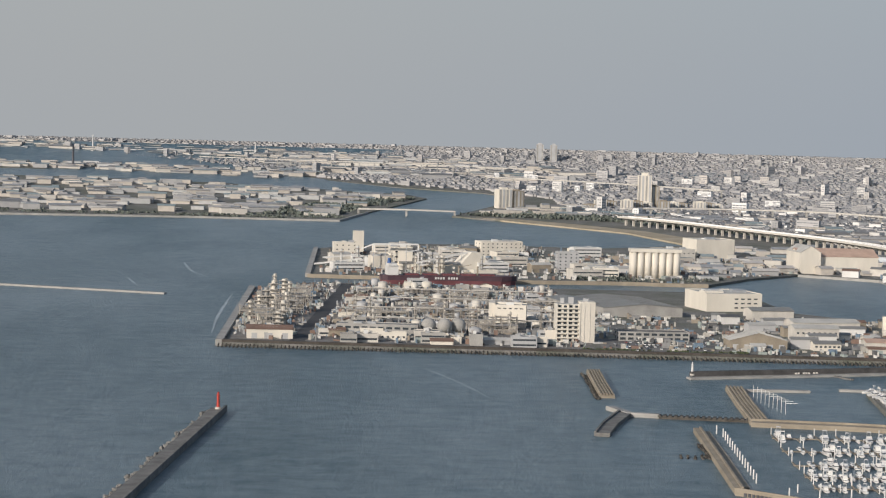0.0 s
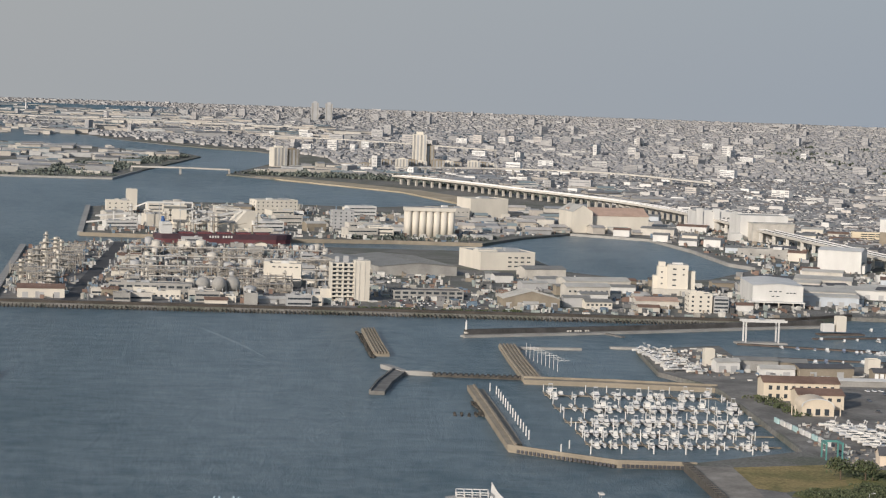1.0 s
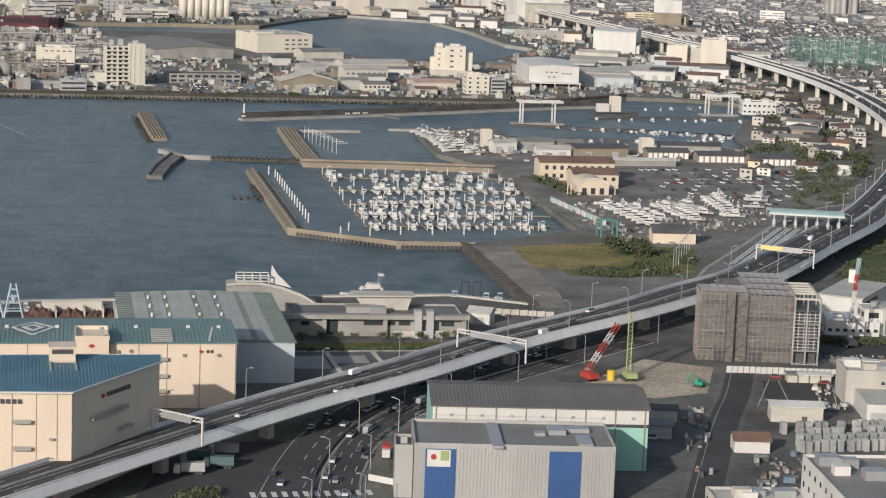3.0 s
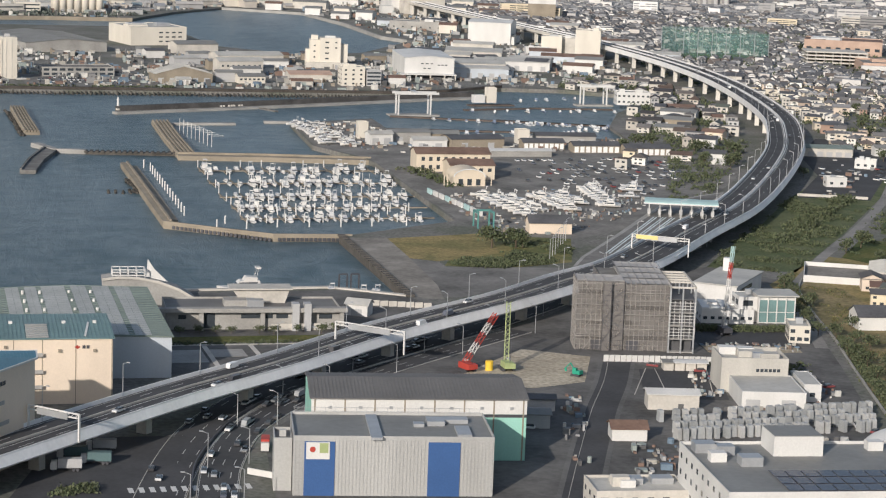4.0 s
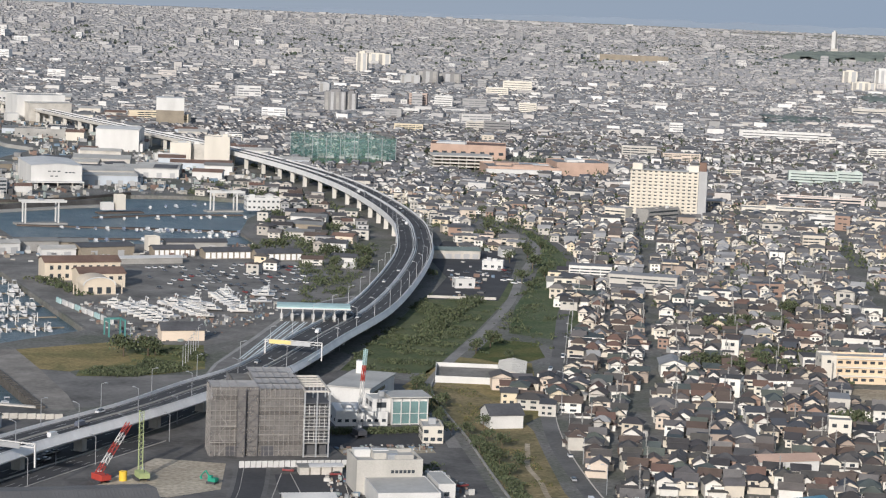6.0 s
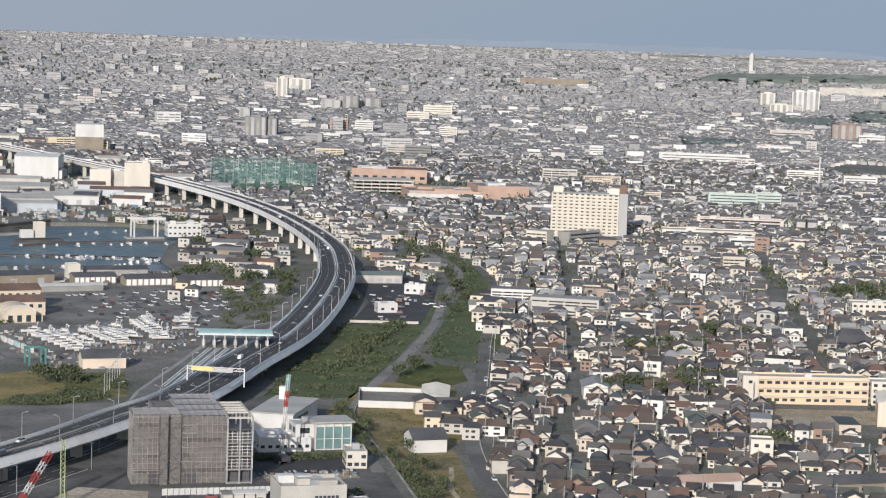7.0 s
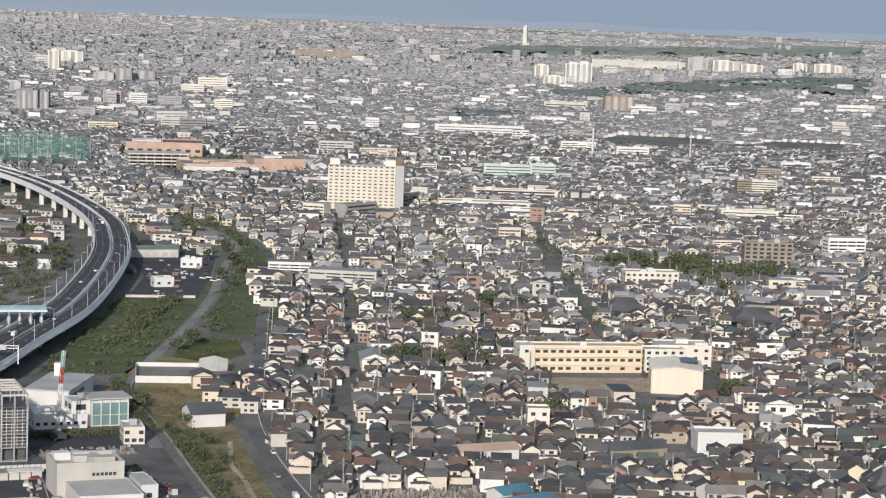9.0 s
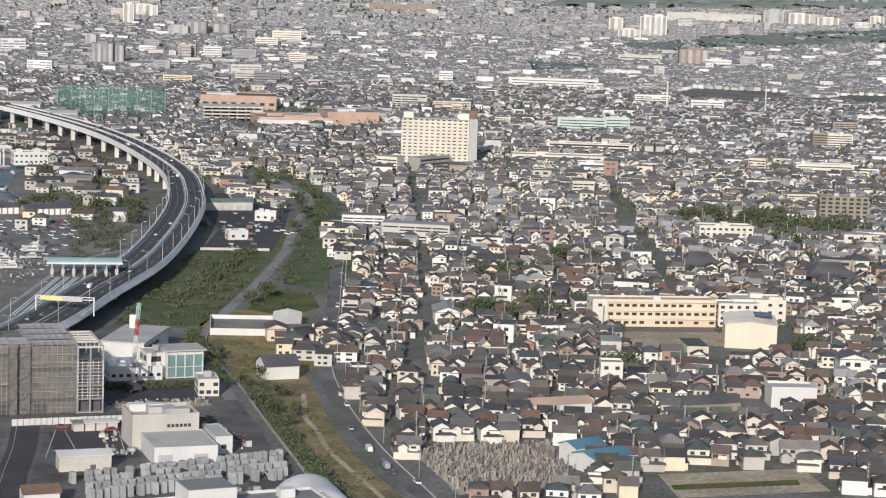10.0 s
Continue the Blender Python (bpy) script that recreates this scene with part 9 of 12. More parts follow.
for i in range(16):
    spots.append((rt.uniform(470, 560), rt.uniform(1180, 1330), rt.choice([0, 1, 2])))
for x, y, k in low_trees:
    copy_thing(tp[k], sited(x, y, rt.uniform(0, 360)) @ Matrix.Scale(rt.uniform(0.6, 0.8), 4))
for x, y, k in spots:
    copy_thing(tp[k], sited(x, y, rt.uniform(0, 360)) @ Matrix.Scale(rt.uniform(0.8, 1.25), 4))


def thicket(name, area, n, h, size, label, seed, bare=0.0, mat=None):
    """Low growth over an area: leaf sprays in uneven clumps."""
    rnd = random.Random(seed)
    xs, ys = [p[0] for p in area], [p[1] for p in area]
    verts, faces = [], []
    tries = 0
    while len(faces) < n and tries < n:
        tries += 1
        x, y = rnd.uniform(min(xs), max(xs)), rnd.uniform(min(ys), max(ys))
        if not inside_plain(area, x, y):
            continue
        g = noise.noise(Vector((x * 0.05, y * 0.05, seed)))
        if 280 < x < 730 and min((q.x - x) ** 2 + (q.y - y) ** 2 for q in ROAD_GREEN) < 20.0:
            continue
        if g < bare:
            continue
        hh = h * (0.35 + 0.9 * max(0.0, g + 0.4)) * rnd.uniform(0.5, 1.1)
        for k in range(9):
            r = size * rnd.uniform(0.6, 1.6)
            p, kk = far_place(x + rnd.gauss(0, r), y + rnd.gauss(0, r), LAND + hh * rnd.uniform(0.1, 1.0))
            spray(verts, faces, p, size * 0.62 * kk, rnd)
    me = bpy.data.meshes.new(name)
    me.from_pydata(verts, [], faces)
    # growth beyond 1900 m takes the leaf colour paled for haze
    me.materials.append(mat or (HAZED_LEAF if min(ys) > 1900 else LEAF))
    return tagged(new(name, me), label, "bushes", kind="stuff")


thicket("pier_bushes", [(252, 916), (275, 908), (313, 921), (331, 980), (312, 973), (296, 950), (284, 930), (266, 932)], 9000, 1.8, 0.8, "dense dark green bushes on the pier", 1, -0.15)
thicket("corridor_scrub", [(376, 905), (404, 880), (432, 926), (480, 994), (547, 1098), (504, 1108), (445, 1018), (400, 952)], 9000, 1.6, 0.9, "overgrown green scrub below the expressway", 2, -0.02)
thicket("corridor_grove", [(424, 938), (456, 985), (494, 1040), (541, 1104), (534, 1106), (488, 1050), (448, 992), (416, 946)], 4600, 4.0, 1.1, "row of green trees by the narrow road", 15, -0.1)
thicket("road_trees", [(458, 930), (484, 960), (524, 1016), (573, 1092), (620, 1172), (658, 1240), (690, 1296), (706, 1340), (698, 1342), (676, 1298), (642, 1236), (604, 1168), (560, 1094), (510, 1022), (470, 968), (450, 936)], 3600, 2.2, 0.9, "green street trees and bushes along the narrow road", 16, -0.02)
thicket("meadow_weeds", [(286, 946), (297, 999), (309, 990), (331, 982), (312, 974), (296, 950)], 1500, 0.8, 0.7, "rough weeds on the grass by the expressway", 61, 0.0)

thicket("roadside_bushes", [(500, 930), (563, 1030), (622, 1140), (662, 1220), (705, 1310), (745, 1440), (730, 1440), (690, 1335), (645, 1250), (598, 1172), (540, 1082), (482, 985)], 2600, 2.0, 1.1, "dense roadside bushes and young trees", 3, 0.0)
thicket("bank_hedge", [(366, 757), (369, 755), (356, 706), (342, 656), (328, 606), (314, 556), (308, 556), (322, 608), (336, 658), (351, 708)], 7000, 3.2, 0.75, "tall green hedge along the canal wall", 4, -0.75)
thicket("canal_trees", [(372, 800), (382, 838), (396, 856), (402, 868), (396, 872), (384, 850), (372, 822), (364, 790)], 2400, 4.0, 1.0, "dark green trees beside the narrow road", 5, -0.6)
thicket("bank_weeds", [(404, 866), (412, 850), (404, 800), (392, 760), (377, 719), (355, 660), (345, 620), (337, 580), (328, 560), (330, 605), (344, 656), (358, 706), (373, 755), (388, 834)], 2600, 0.7, 0.6, "rough weeds on the dry bank", 6, 0.08, WEED)
thicket("office_hedge", [(282, 712), (330, 700), (334, 712), (286, 724)], 1100, 1.6, 0.7, "clipped green hedge at the construction fence", 7, -0.6)
thicket("marina_bushes", [(318, 1225), (330, 1160), (318, 1150), (306, 1225)], 900, 3.0, 1.2, "green palms and bushes by the clubhouse", 8, -0.4)
thicket("plant_hedge", [(110, 1672), (240, 1672), (240, 1680), (110, 1680)], 900, 2.0, 1.2, "low hedge behind the seawall", 9, -0.3)
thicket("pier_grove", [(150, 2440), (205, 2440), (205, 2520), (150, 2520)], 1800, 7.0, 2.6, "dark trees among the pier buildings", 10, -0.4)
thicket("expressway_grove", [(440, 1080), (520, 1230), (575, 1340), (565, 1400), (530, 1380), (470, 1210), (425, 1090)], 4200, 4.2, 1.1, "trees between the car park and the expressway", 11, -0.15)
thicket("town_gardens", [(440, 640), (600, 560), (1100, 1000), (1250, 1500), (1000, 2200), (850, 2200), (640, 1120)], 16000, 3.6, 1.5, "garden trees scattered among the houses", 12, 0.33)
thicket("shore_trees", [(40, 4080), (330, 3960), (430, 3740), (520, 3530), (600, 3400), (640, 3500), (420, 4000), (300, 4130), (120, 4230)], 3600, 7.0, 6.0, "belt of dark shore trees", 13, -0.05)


# street lamps
bm = bmesh.new()
tube(bm, 0, 0, 0, 10.5, 0.17, 0.1, 6)
bar(bm, (0, 0, 10.4), (1.9, 0, 11.0), 0.09)
bx(bm, 1.5, 2.7, -0.22, 0.22, 10.9, 11.15)
lp = one("street_lamp", bm, STEEL, "grey steel lamp post with a curved arm", "street lamp", None, "lamp posts along the roads")
poses = []
travel, last = 0.0, deck_line[0]
for p, n_ in zip(deck_line[:150], normals_of(deck_line)[:150]):
    travel += (p - last).length
    last = p
    if travel > 34:
        travel = 0
        hw = half_width(p)
        ang = math.degrees(math.atan2(n_.y, n_.x))
        poses.append(pose(p.x - n_.x * (hw - 0.3), p.y - n_.y * (hw - 0.3), p.z, 0, 0, ang))
        if p.y > 700:
            poses.append(pose(p.x + n_.x * (hw - 0.3), p.y + n_.y * (hw - 0.3), p.z, 0, 0, ang + 180))
for line, off in ((ROAD_LOW, 9.5), (ROAD_TOWN, 5.5), (ROAD_LOW2, 7.3)):
    travel, last = 0.0, line[0]
    for p, n_ in zip(line, normals_of(line)):
        travel += (p - last).length
        last = p
        if travel > 42 and p.y < 1250:
            travel = 0
            poses.append(pose(p.x + n_.x * off, p.y + n_.y * off, LAND, 0, 0, math.degrees(math.atan2(n_.y, n_.x)) + 180))
for i in range(7):
    poses.append(pose(303 + i * 4.2, 923 + i * 9.0, LAND, 0, 0, 30))
for i, m in enumerate(poses):
    if i == 0:
        lp.matrix_world = m
    else:
        copy_thing(lp, m)


# sign gantries over the expressway
def sign_gantry(x, y, ang, w):
    t = thing("sign_gantry", pose(x, y, 13, 0, 0, ang), "white steel sign gantry over the lanes", "sign gantry", "sign gantries over the expressway")
    for s in (-1, 1):
        bm = bmesh.new()
        bx(bm, s * w / 2 - 0.25, s * w / 2 + 0.25, -0.3, 0.3, -1.5, 6.6)
        part("post", bm, PAINT_WHITE, t)
    bm = bmesh.new()
    for z in (5.4, 6.6):
        for y_ in (-0.4, 0.4):
            bar(bm, (-w / 2, y_, z), (w / 2, y_, z), 0.14)
    for i in range(12):
        bar(bm, (-w / 2 + i * w / 12, -0.4, 5.4), (-w / 2 + (i + 1) * w / 12, -0.4, 6.6), 0.1)
    part("truss", bm, PAINT_WHITE, t)
    bm = bmesh.new()
    bx(bm, -w * 0.3, w * 0.3, -0.75, -0.55, 4.6, 6.4)
    part("sign_back", bm, STEEL, t)


sign_gantry(171, 716, -45, 28)
sign_gantry(54, 612, -46, 19)
sign_gantry(344, 892, -36, 26)
bm = bmesh.new()
bx(bm, -11, -1, -0.9, -0.76, 4.9, 6.7)
ob = one("sign_board", bm, material("pale_yellow_sign", [(0.72, 0.60, 0.25)], 0.5, vary=0.08), "pale yellow sign board over the toll lanes", "sign", pose(344, 892, 13, 0, 0, -36))


# cars
def car(m, label, group, van=False):
    t = thing("van" if van else "car", m, label, "van" if van else "car", group)
    bm = bmesh.new()
    top = 2.1 if van else 0.95
    side_prism(bm, [(-2.2, 0.35), (2.2, 0.35), (2.25, 0.8), (1.9, 0.95), (0.9, top), (-2.0, top), (-2.25, 0.8)] if not van else [(-2.3, 0.4), (2.3, 0.4), (2.3, 1.1), (1.7, 2.0), (-2.3, 2.1)], -0.86, 0.86)
    part("body", bm, CAR_PAINT, t)
    bm = bmesh.new()
    if van:
        side_prism(bm, [(1.55, 1.35), (2.2, 1.2), (1.75, 1.9), (1.55, 1.9)], -0.88, 0.88)
    else:
        side_prism(bm, [(-1.9, 0.93), (1.1, 0.93), (0.4, 1.45), (-1.4, 1.45)], -0.74, 0.74)
    part("glasshouse", bm, GLASS, t)
    for y in (-1.35, 1.4):
        bm = bmesh.new()
        tube(bm, 0, 0, -0.88, 0.88, 0.33, n=10)
        bm.transform(pose(0, y, 0.33, 0, 90, 0))
        part("axle", bm, STEEL_DARK, t, "pair of dark wheels")
    return t


CARS = "cars on the roads"
cp = [car(pose(100, 660, LAND), "small car driving on the road", CARS), car(pose(100, 665, LAND), "boxy van driving on the road", CARS, True)]
rc = random.Random(8)


def put_car(line, i, off, z, k, back):
    p, n_ = line[i], normals_of(line[max(0, i - 1):i + 2])[min(1, i)]
    a = math.degrees(math.atan2(n_.y, n_.x)) + (180 if back else 0)
    m = pose(p.x + n_.x * off, p.y + n_.y * off, p.z + z, 0, 0, a)
    put_car.n += 1
    if put_car.n <= 2:
        cp[put_car.n - 1].matrix_world = m
    else:
        copy_thing(cp[k], m)


put_car.n = 0
dense_deck = smooth_line([tuple(q) for q in deck_line], 4.0)
for i in range(30):
    k = rc.randrange(60, min(len(dense_deck), 420))
    put_car(dense_deck, k, rc.choice([-6.0, -2.8, 2.6, 6.0]), 0.12, rc.choice([0, 0, 1]), rc.random() < 0.5)
low2 = smooth_line([tuple(q) for q in ROAD_LOW2], 3.0)
for i in range(26):
    put_car(low2, rc.randrange(10, 52), rc.choice([-4.6, -1.5, 1.6, 4.6]), 0.03, 1 if rc.random() < 0.06 else 0, True)
lowd = smooth_line([tuple(q) for q in ROAD_LOW], 4.0)
for i in range(26):
    put_car(lowd, rc.randrange(12, 62), rc.choice([-6, -2.5, 2.5]), 0.03, 0, False)
town_d = smooth_line([tuple(q) for q in ROAD_TOWN], 4.0)
for i in range(14):
    put_car(town_d, rc.randrange(10, 160), rc.choice([-2.4, 2.4]), 0.03, rc.choice([0, 1]), rc.random() < 0.5)


def parked(name, lots_, label):
    """Rows of parked cars, joined."""
    rnd = random.Random(len(lots_) * 3 + 1)
    verts, faces, mi = [], [], []
    for x, y, rot in lots_:
        c, s = math.cos(rot), math.sin(rot)
        for prof, hw, k in (([(-2.1, 0.3), (2.1, 0.3), (2.15, 0.85), (1.0, 0.98), (-2.1, 0.98)], 0.85, 0), ([(-1.8, 0.98), (1.0, 0.98), (0.35, 1.5), (-1.4, 1.5)], 0.72, 1)):
            b, n = len(verts), len(prof)
            for sx in (-1, 1):
                for py, pz in prof:
                    verts.append((x + sx * hw * c - py * s, y + sx * hw * s + py * c, LAND + 0.05 + pz))
            faces += [tuple(b + n + i for i in range(n)), tuple(b + n - 1 - i for i in range(n))] + [(b + i, b + (i + 1) % n, b + n + (i + 1) % n, b + n + i) for i in range(n)]
            mi += [k] * (n + 2)
    me = bpy.data.meshes.new(name)
    me.from_pydata(verts, [], faces)
    me.materials.append(CAR_STUFF)
    me.materials.append(GLASS)
    me.polygons.foreach_set("material_index", mi)
    return tagged(new(name, me), label, "cars", kind="stuff")


rows_ = []
for r in range(11):
    for c in range(24):
        x, y = 385 + c * 4.4 - r * 2.5, 1258 - r * 14 + c * 0.4
        if rc.random() < 0.55 and inside_plain([(350, 1160), (385, 1275), (495, 1262), (470, 1190), (425, 1120), (410, 1100), (398, 1160)], x, y):
            rows_.append((x, y, rc.choice([0.1, 3.2])))
for r in range(6):
    for c in range(12):
        if rc.random() < 0.2:
            rows_.append((545 + c * 5 + r * 4, 1150 + r * 14 + c * 1.5, rc.choice([0.4, 3.5])))
for r in range(5):
    for c in range(24):
        if rc.random() < 0.45:
            rows_.append((132 + c * 3.4, 1676 + r * 16, rc.choice([0, 3.14])))
for i in range(60):
    rows_.append((rc.uniform(150, 330), rc.uniform(600, 720) if rc.random() < 0.5 else rc.uniform(640, 700), rc.uniform(0, 6)))
rows_ = [q for q in rows_ if not (125 < q[0] < 200 and q[1] < 640) and not (205 < q[0] < 270 and 575 < q[1] < 735)]
parked("parked_cars", rows_, "parked cars in mixed colours")


# ---- the town ----
def inside(poly, xs, ys):
    """Which points lie in a plan outline."""
    r = np.zeros(xs.shape, bool)
    n = len(poly)
    for i in range(n):
        (x1, y1), (x2, y2) = poly[i], poly[(i + 1) % n]
        if y1 == y2:
            continue
        c = ((y1 > ys) != (y2 > ys)) & (xs < (x2 - x1) * (ys - y1) / (y2 - y1) + x1)
        r ^= c
    return r


TOWN = [(352, 560), (371, 649), (391, 714), (411, 757), (428, 790), (452, 835), (482, 886), (524, 960), (573, 1047), (632, 1151), (664, 1215), (705, 1300), (742, 1440), (746, 1700), (746, 2000), (730, 2300), (715, 2900), (680, 3200), (470, 3760), (330, 4060),
        (240, 4300), (260, 5100), (120, 5600), (-100, 5900), (-360, 6500), (-700, 7500), (-1011, 8600), (-1573, 9600), (-2126, 10500), (-5000, 14100), (-4300, 16000), (5800, 15500), (12500, 10700), (1250, 1060), (800, 420)]


# plans kept clear of houses: landmarks, yards and the larger streets
CLEAR = [[(560, 775), (600, 850), (690, 815), (640, 730), (596, 725)], [(352, 570), (374, 646), (430, 630), (402, 570)], [(405, 540), (425, 580), (488, 566), (476, 522)],
         [(862, 1510), (905, 1540), (940, 1500), (900, 1470)], [(850, 1470), (905, 1500), (905, 1485), (855, 1465)], [(900, 1840), (880, 1960), (945, 2060), (955, 2130), (1060, 2120), (1070, 1900), (1060, 1860), (985, 1830)], [(778, 1978), (780, 2074), (878, 2072), (872, 1972)],
         [(870, 1165), (950, 1150), (965, 1050), (930, 1030), (880, 1110)], [(965, 1128), (980, 1145), (1018, 1120), (1005, 1100)], [(1180, 1790), (1195, 1805), (1275, 1765), (1265, 1745)], [(730, 950), (735, 980), (765, 975), (760, 945)], [(772, 890), (780, 925), (812, 918), (805, 885)],
         [(820, 1060), (828, 1078), (865, 1062), (860, 1045)], [(495, 640), (500, 670), (575, 660), (570, 630)], [(1065, 1610), (1080, 1630), (1135, 1600), (1200, 1560), (1185, 1520), (1120, 1545)], [(1195, 2010), (1205, 2050), (1350, 2040), (1345, 1995)]]
RIVER = [(1640, 2150), (1706, 2273), (1812, 2363), (1897, 2274), (1818, 2168), (1697, 2100)]
RIVER_FIELD = [(1858, 2165), (1959, 2219), (2031, 2153), (1930, 2045), (1848, 2071)]
CLEAR += [RIVER, RIVER_FIELD]
STREETS = [((425, 719), (520, 879), (651, 1108), (760, 1300), (900, 1560)), ((446, 668), (640, 560)), ((500, 760), (760, 620)), ((560, 905), (820, 740), (1000, 640)), ((640, 1060), (900, 900), (1100, 790)), ((560, 700), (700, 930), (860, 1190), (1050, 1500)), ((760, 1330), (1000, 1180), (1250, 1040)), ((830, 1500), (1100, 1330), (1400, 1170))]


def far_from_streets(x, y, gap):
    ok = np.ones(x.shape, bool)
    for line in STREETS:
        for (x1, y1), (x2, y2) in zip(line, line[1:]):
            dx, dy = x2 - x1, y2 - y1
            t = np.clip(((x - x1) * dx + (y - y1) * dy) / (dx * dx + dy * dy), 0, 1)
            ok &= np.hypot(x - x1 - t * dx, y - y1 - t * dy) > gap
    return ok


def many_houses(name, x, y, rot, w, d, h, rise, hip, mats, label, flat, panes=False, kind="stuff"):
    """Joined houses: walls, roofs with eaves (gabled, hipped, or level), and window panes on the walls towards the south."""
    n = len(x)
    dist = np.hypot(x, y)
    k = np.where(dist <= NEAR_END, 1.0, (NEAR_END + 2050.0 * (1.0 - np.exp(-(dist - NEAR_END) / 2600.0))) / dist)
    c, s = np.cos(rot), np.sin(rot)

    def world_of(lx, ly, lz):
        px, py, pz = x[:, None] + lx * c[:, None] - ly * s[:, None], y[:, None] + lx * s[:, None] + ly * c[:, None], LAND + lz
        kk = k[:, None]
        return np.stack([px * kk, py * kk, EYE + (pz - EYE) * kk], -1)

    W, D, Hh, R = w[:, None] / 2, d[:, None] / 2, h[:, None], (rise * ~flat)[:, None]
    sx, sy = np.array([[-1, 1, 1, -1]]), np.array([[-1, -1, 1, 1]])
    one_row, two_row = np.ones((1, 4)), np.ones((1, 2))
    low = world_of(W * sx, D * sy, Hh * 0 * one_row)
    top = world_of(W * sx, D * sy, Hh * one_row)
    ridge = W * np.where(hip, 0.35, 1.0)[:, None]
    gab = world_of(ridge * np.array([[-1, 1]]), D * 0 * two_row, (Hh + R * np.where(hip, 0.0, 1.0)[:, None]) * two_row)
    walls = np.concatenate([low, top, gab], 1)
    o = (0.75 * ~flat)[:, None] * np.sqrt(w[:, None] / 9)
    drop = 0.2 * R / 2
    e0 = world_of((W + o) * sx, (D + o) * sy, (Hh - drop + 0.12) * one_row)
    e1 = world_of((ridge + o * ~hip[:, None]) * np.array([[-1, 1]]), D * 0 * two_row, (Hh + R + 0.18) * two_row)
    f0 = world_of((W + o) * sx, (D + o) * sy, (Hh - drop - 0.12) * one_row)
    roof = np.concatenate([e0, e1, f0], 1)
    verts = [walls.reshape(-1, 3), roof.reshape(-1, 3)]
    faces, mi = [], []
    off = 10 * n
    for i in range(n):
        b = 10 * i
        r = off + 10 * i
        faces += [(b, b + 1, b + 5, b + 4), (b + 2, b + 3, b + 7, b + 6)]
        if flat[i] or hip[i]:
            faces += [(b + 1, b + 2, b + 6, b + 5), (b + 3, b, b + 4, b + 7)]
        else:
            faces += [(b + 1, b + 2, b + 6, b + 9, b + 5), (b + 3, b, b + 4, b + 8, b + 7)]
        mi += [0] * 4
        if flat[i]:
            faces.append((r, r + 1, r + 2, r + 3))
            mi.append(1)
        else:
            faces += [(r, r + 1, r + 5, r + 4), (r + 2, r + 3, r + 4, r + 5)]
            mi += [1, 1]
            if hip[i]:
                faces += [(r + 1, r + 2, r + 5), (r + 3, r, r + 4)]
                mi += [1, 1]
        faces += [(r + 6, r + 7, r + 1, r), (r + 9, r + 6, r, r + 3)]
        mi += [1, 1]
    if panes:
        base = 20 * n
        bands = panes == "bands"
        for fl in (0.08, 0.25, 0.42, 0.59, 0.76) if bands else (0.16, 0.62):
            for side, u0, u1 in ((0, -0.94, -0.5), (0, -0.46, -0.02), (0, 0.02, 0.46), (0, 0.5, 0.94), (1, -0.6, -0.1), (1, 0.1, 0.6)) if bands else ((0, -0.72, -0.3), (0, 0.12, 0.62), (1, -0.5, -0.05), (1, 0.25, 0.6)):
                tall_ = 0.075 if bands else 0.2
                zz = np.array([[fl, fl, fl + tall_, fl + tall_]]) * Hh
                u = np.array([[u0, u1, u1, u0]])
                if side == 0:
                    q = world_of(W * u, -D - 0.05 + 0 * u, zz)
                else:
                    q = world_of(-W - 0.05 + 0 * u, D * u, zz)
                keep = rng.random(n) < 0.85
                q = q[keep]
                verts.append(q.reshape(-1, 3))
                m = len(q)
                order = (0, 1, 2, 3) if side == 0 else (3, 2, 1, 0)
                faces += [tuple(base + 4 * i + j for j in order) for i in range(m)]
                mi += [2] * m
                base += 4 * m
    me = bpy.data.meshes.new(name)
    me.from_pydata(np.concatenate(verts).tolist(), [], faces)
    me.polygons.foreach_set("material_index", mi)
    for m in mats:
        me.materials.append(m)
    return tagged(new(name, me), label, "houses", kind=kind)


rng = np.random.default_rng(7)


def lots(d0, d1, lot_w, lot_d, grow, turn):
    """House lots in rows along lanes that run at an angle, between two distances; the rows shift from block to block."""
    out = []
    d = d0
    while d < d1:
        e = min(d1, d * 1.25) if grow else d1
        s = max(1.0, d / grow) if grow else 1.0
        lw, ld = lot_w * s, lot_d * s
        m = int(e / min(lw, ld)) + 3
        u, v = np.meshgrid(np.arange(-m, m), np.arange(-2, m))
        u, v = u.ravel(), v.ravel()
        blk = np.floor(v / 8.0).astype(int)
        shift = (np.sin(blk * 12.9898) * 43758.5453) % 1.0
        pu = u * lw + np.floor((u + np.floor(shift * 7)) / 7.0) * 3.5 + shift * lw * 3
        pv = v * ld + np.floor(v / 2.0) * 3.6 + 2.5 * np.sin(pu * 0.02 + blk)
        t = radians(-turn)
        px = pu * math.cos(t) - pv * math.sin(t) + rng.normal(0, 1.1 * s, len(u))
        py = pu * math.sin(t) + pv * math.cos(t) + rng.normal(0, 1.1 * s, len(u))
        r = np.hypot(px, py)
        a = np.degrees(np.arctan2(px, py))
        ok = (r >= d) & (r < e) & (a > -16) & (a < 48)
        px, py = px[ok], py[ok]
        ok = inside(TOWN, px, py)
        for poly in CLEAR:
            ok &= ~inside(poly, px, py)
        ok &= far_from_streets(px, py, 5.0)
        out.append((px[ok], py[ok], np.full(ok.sum(), s)))
        d = e
    return [np.concatenate(q) for q in zip(*out)]


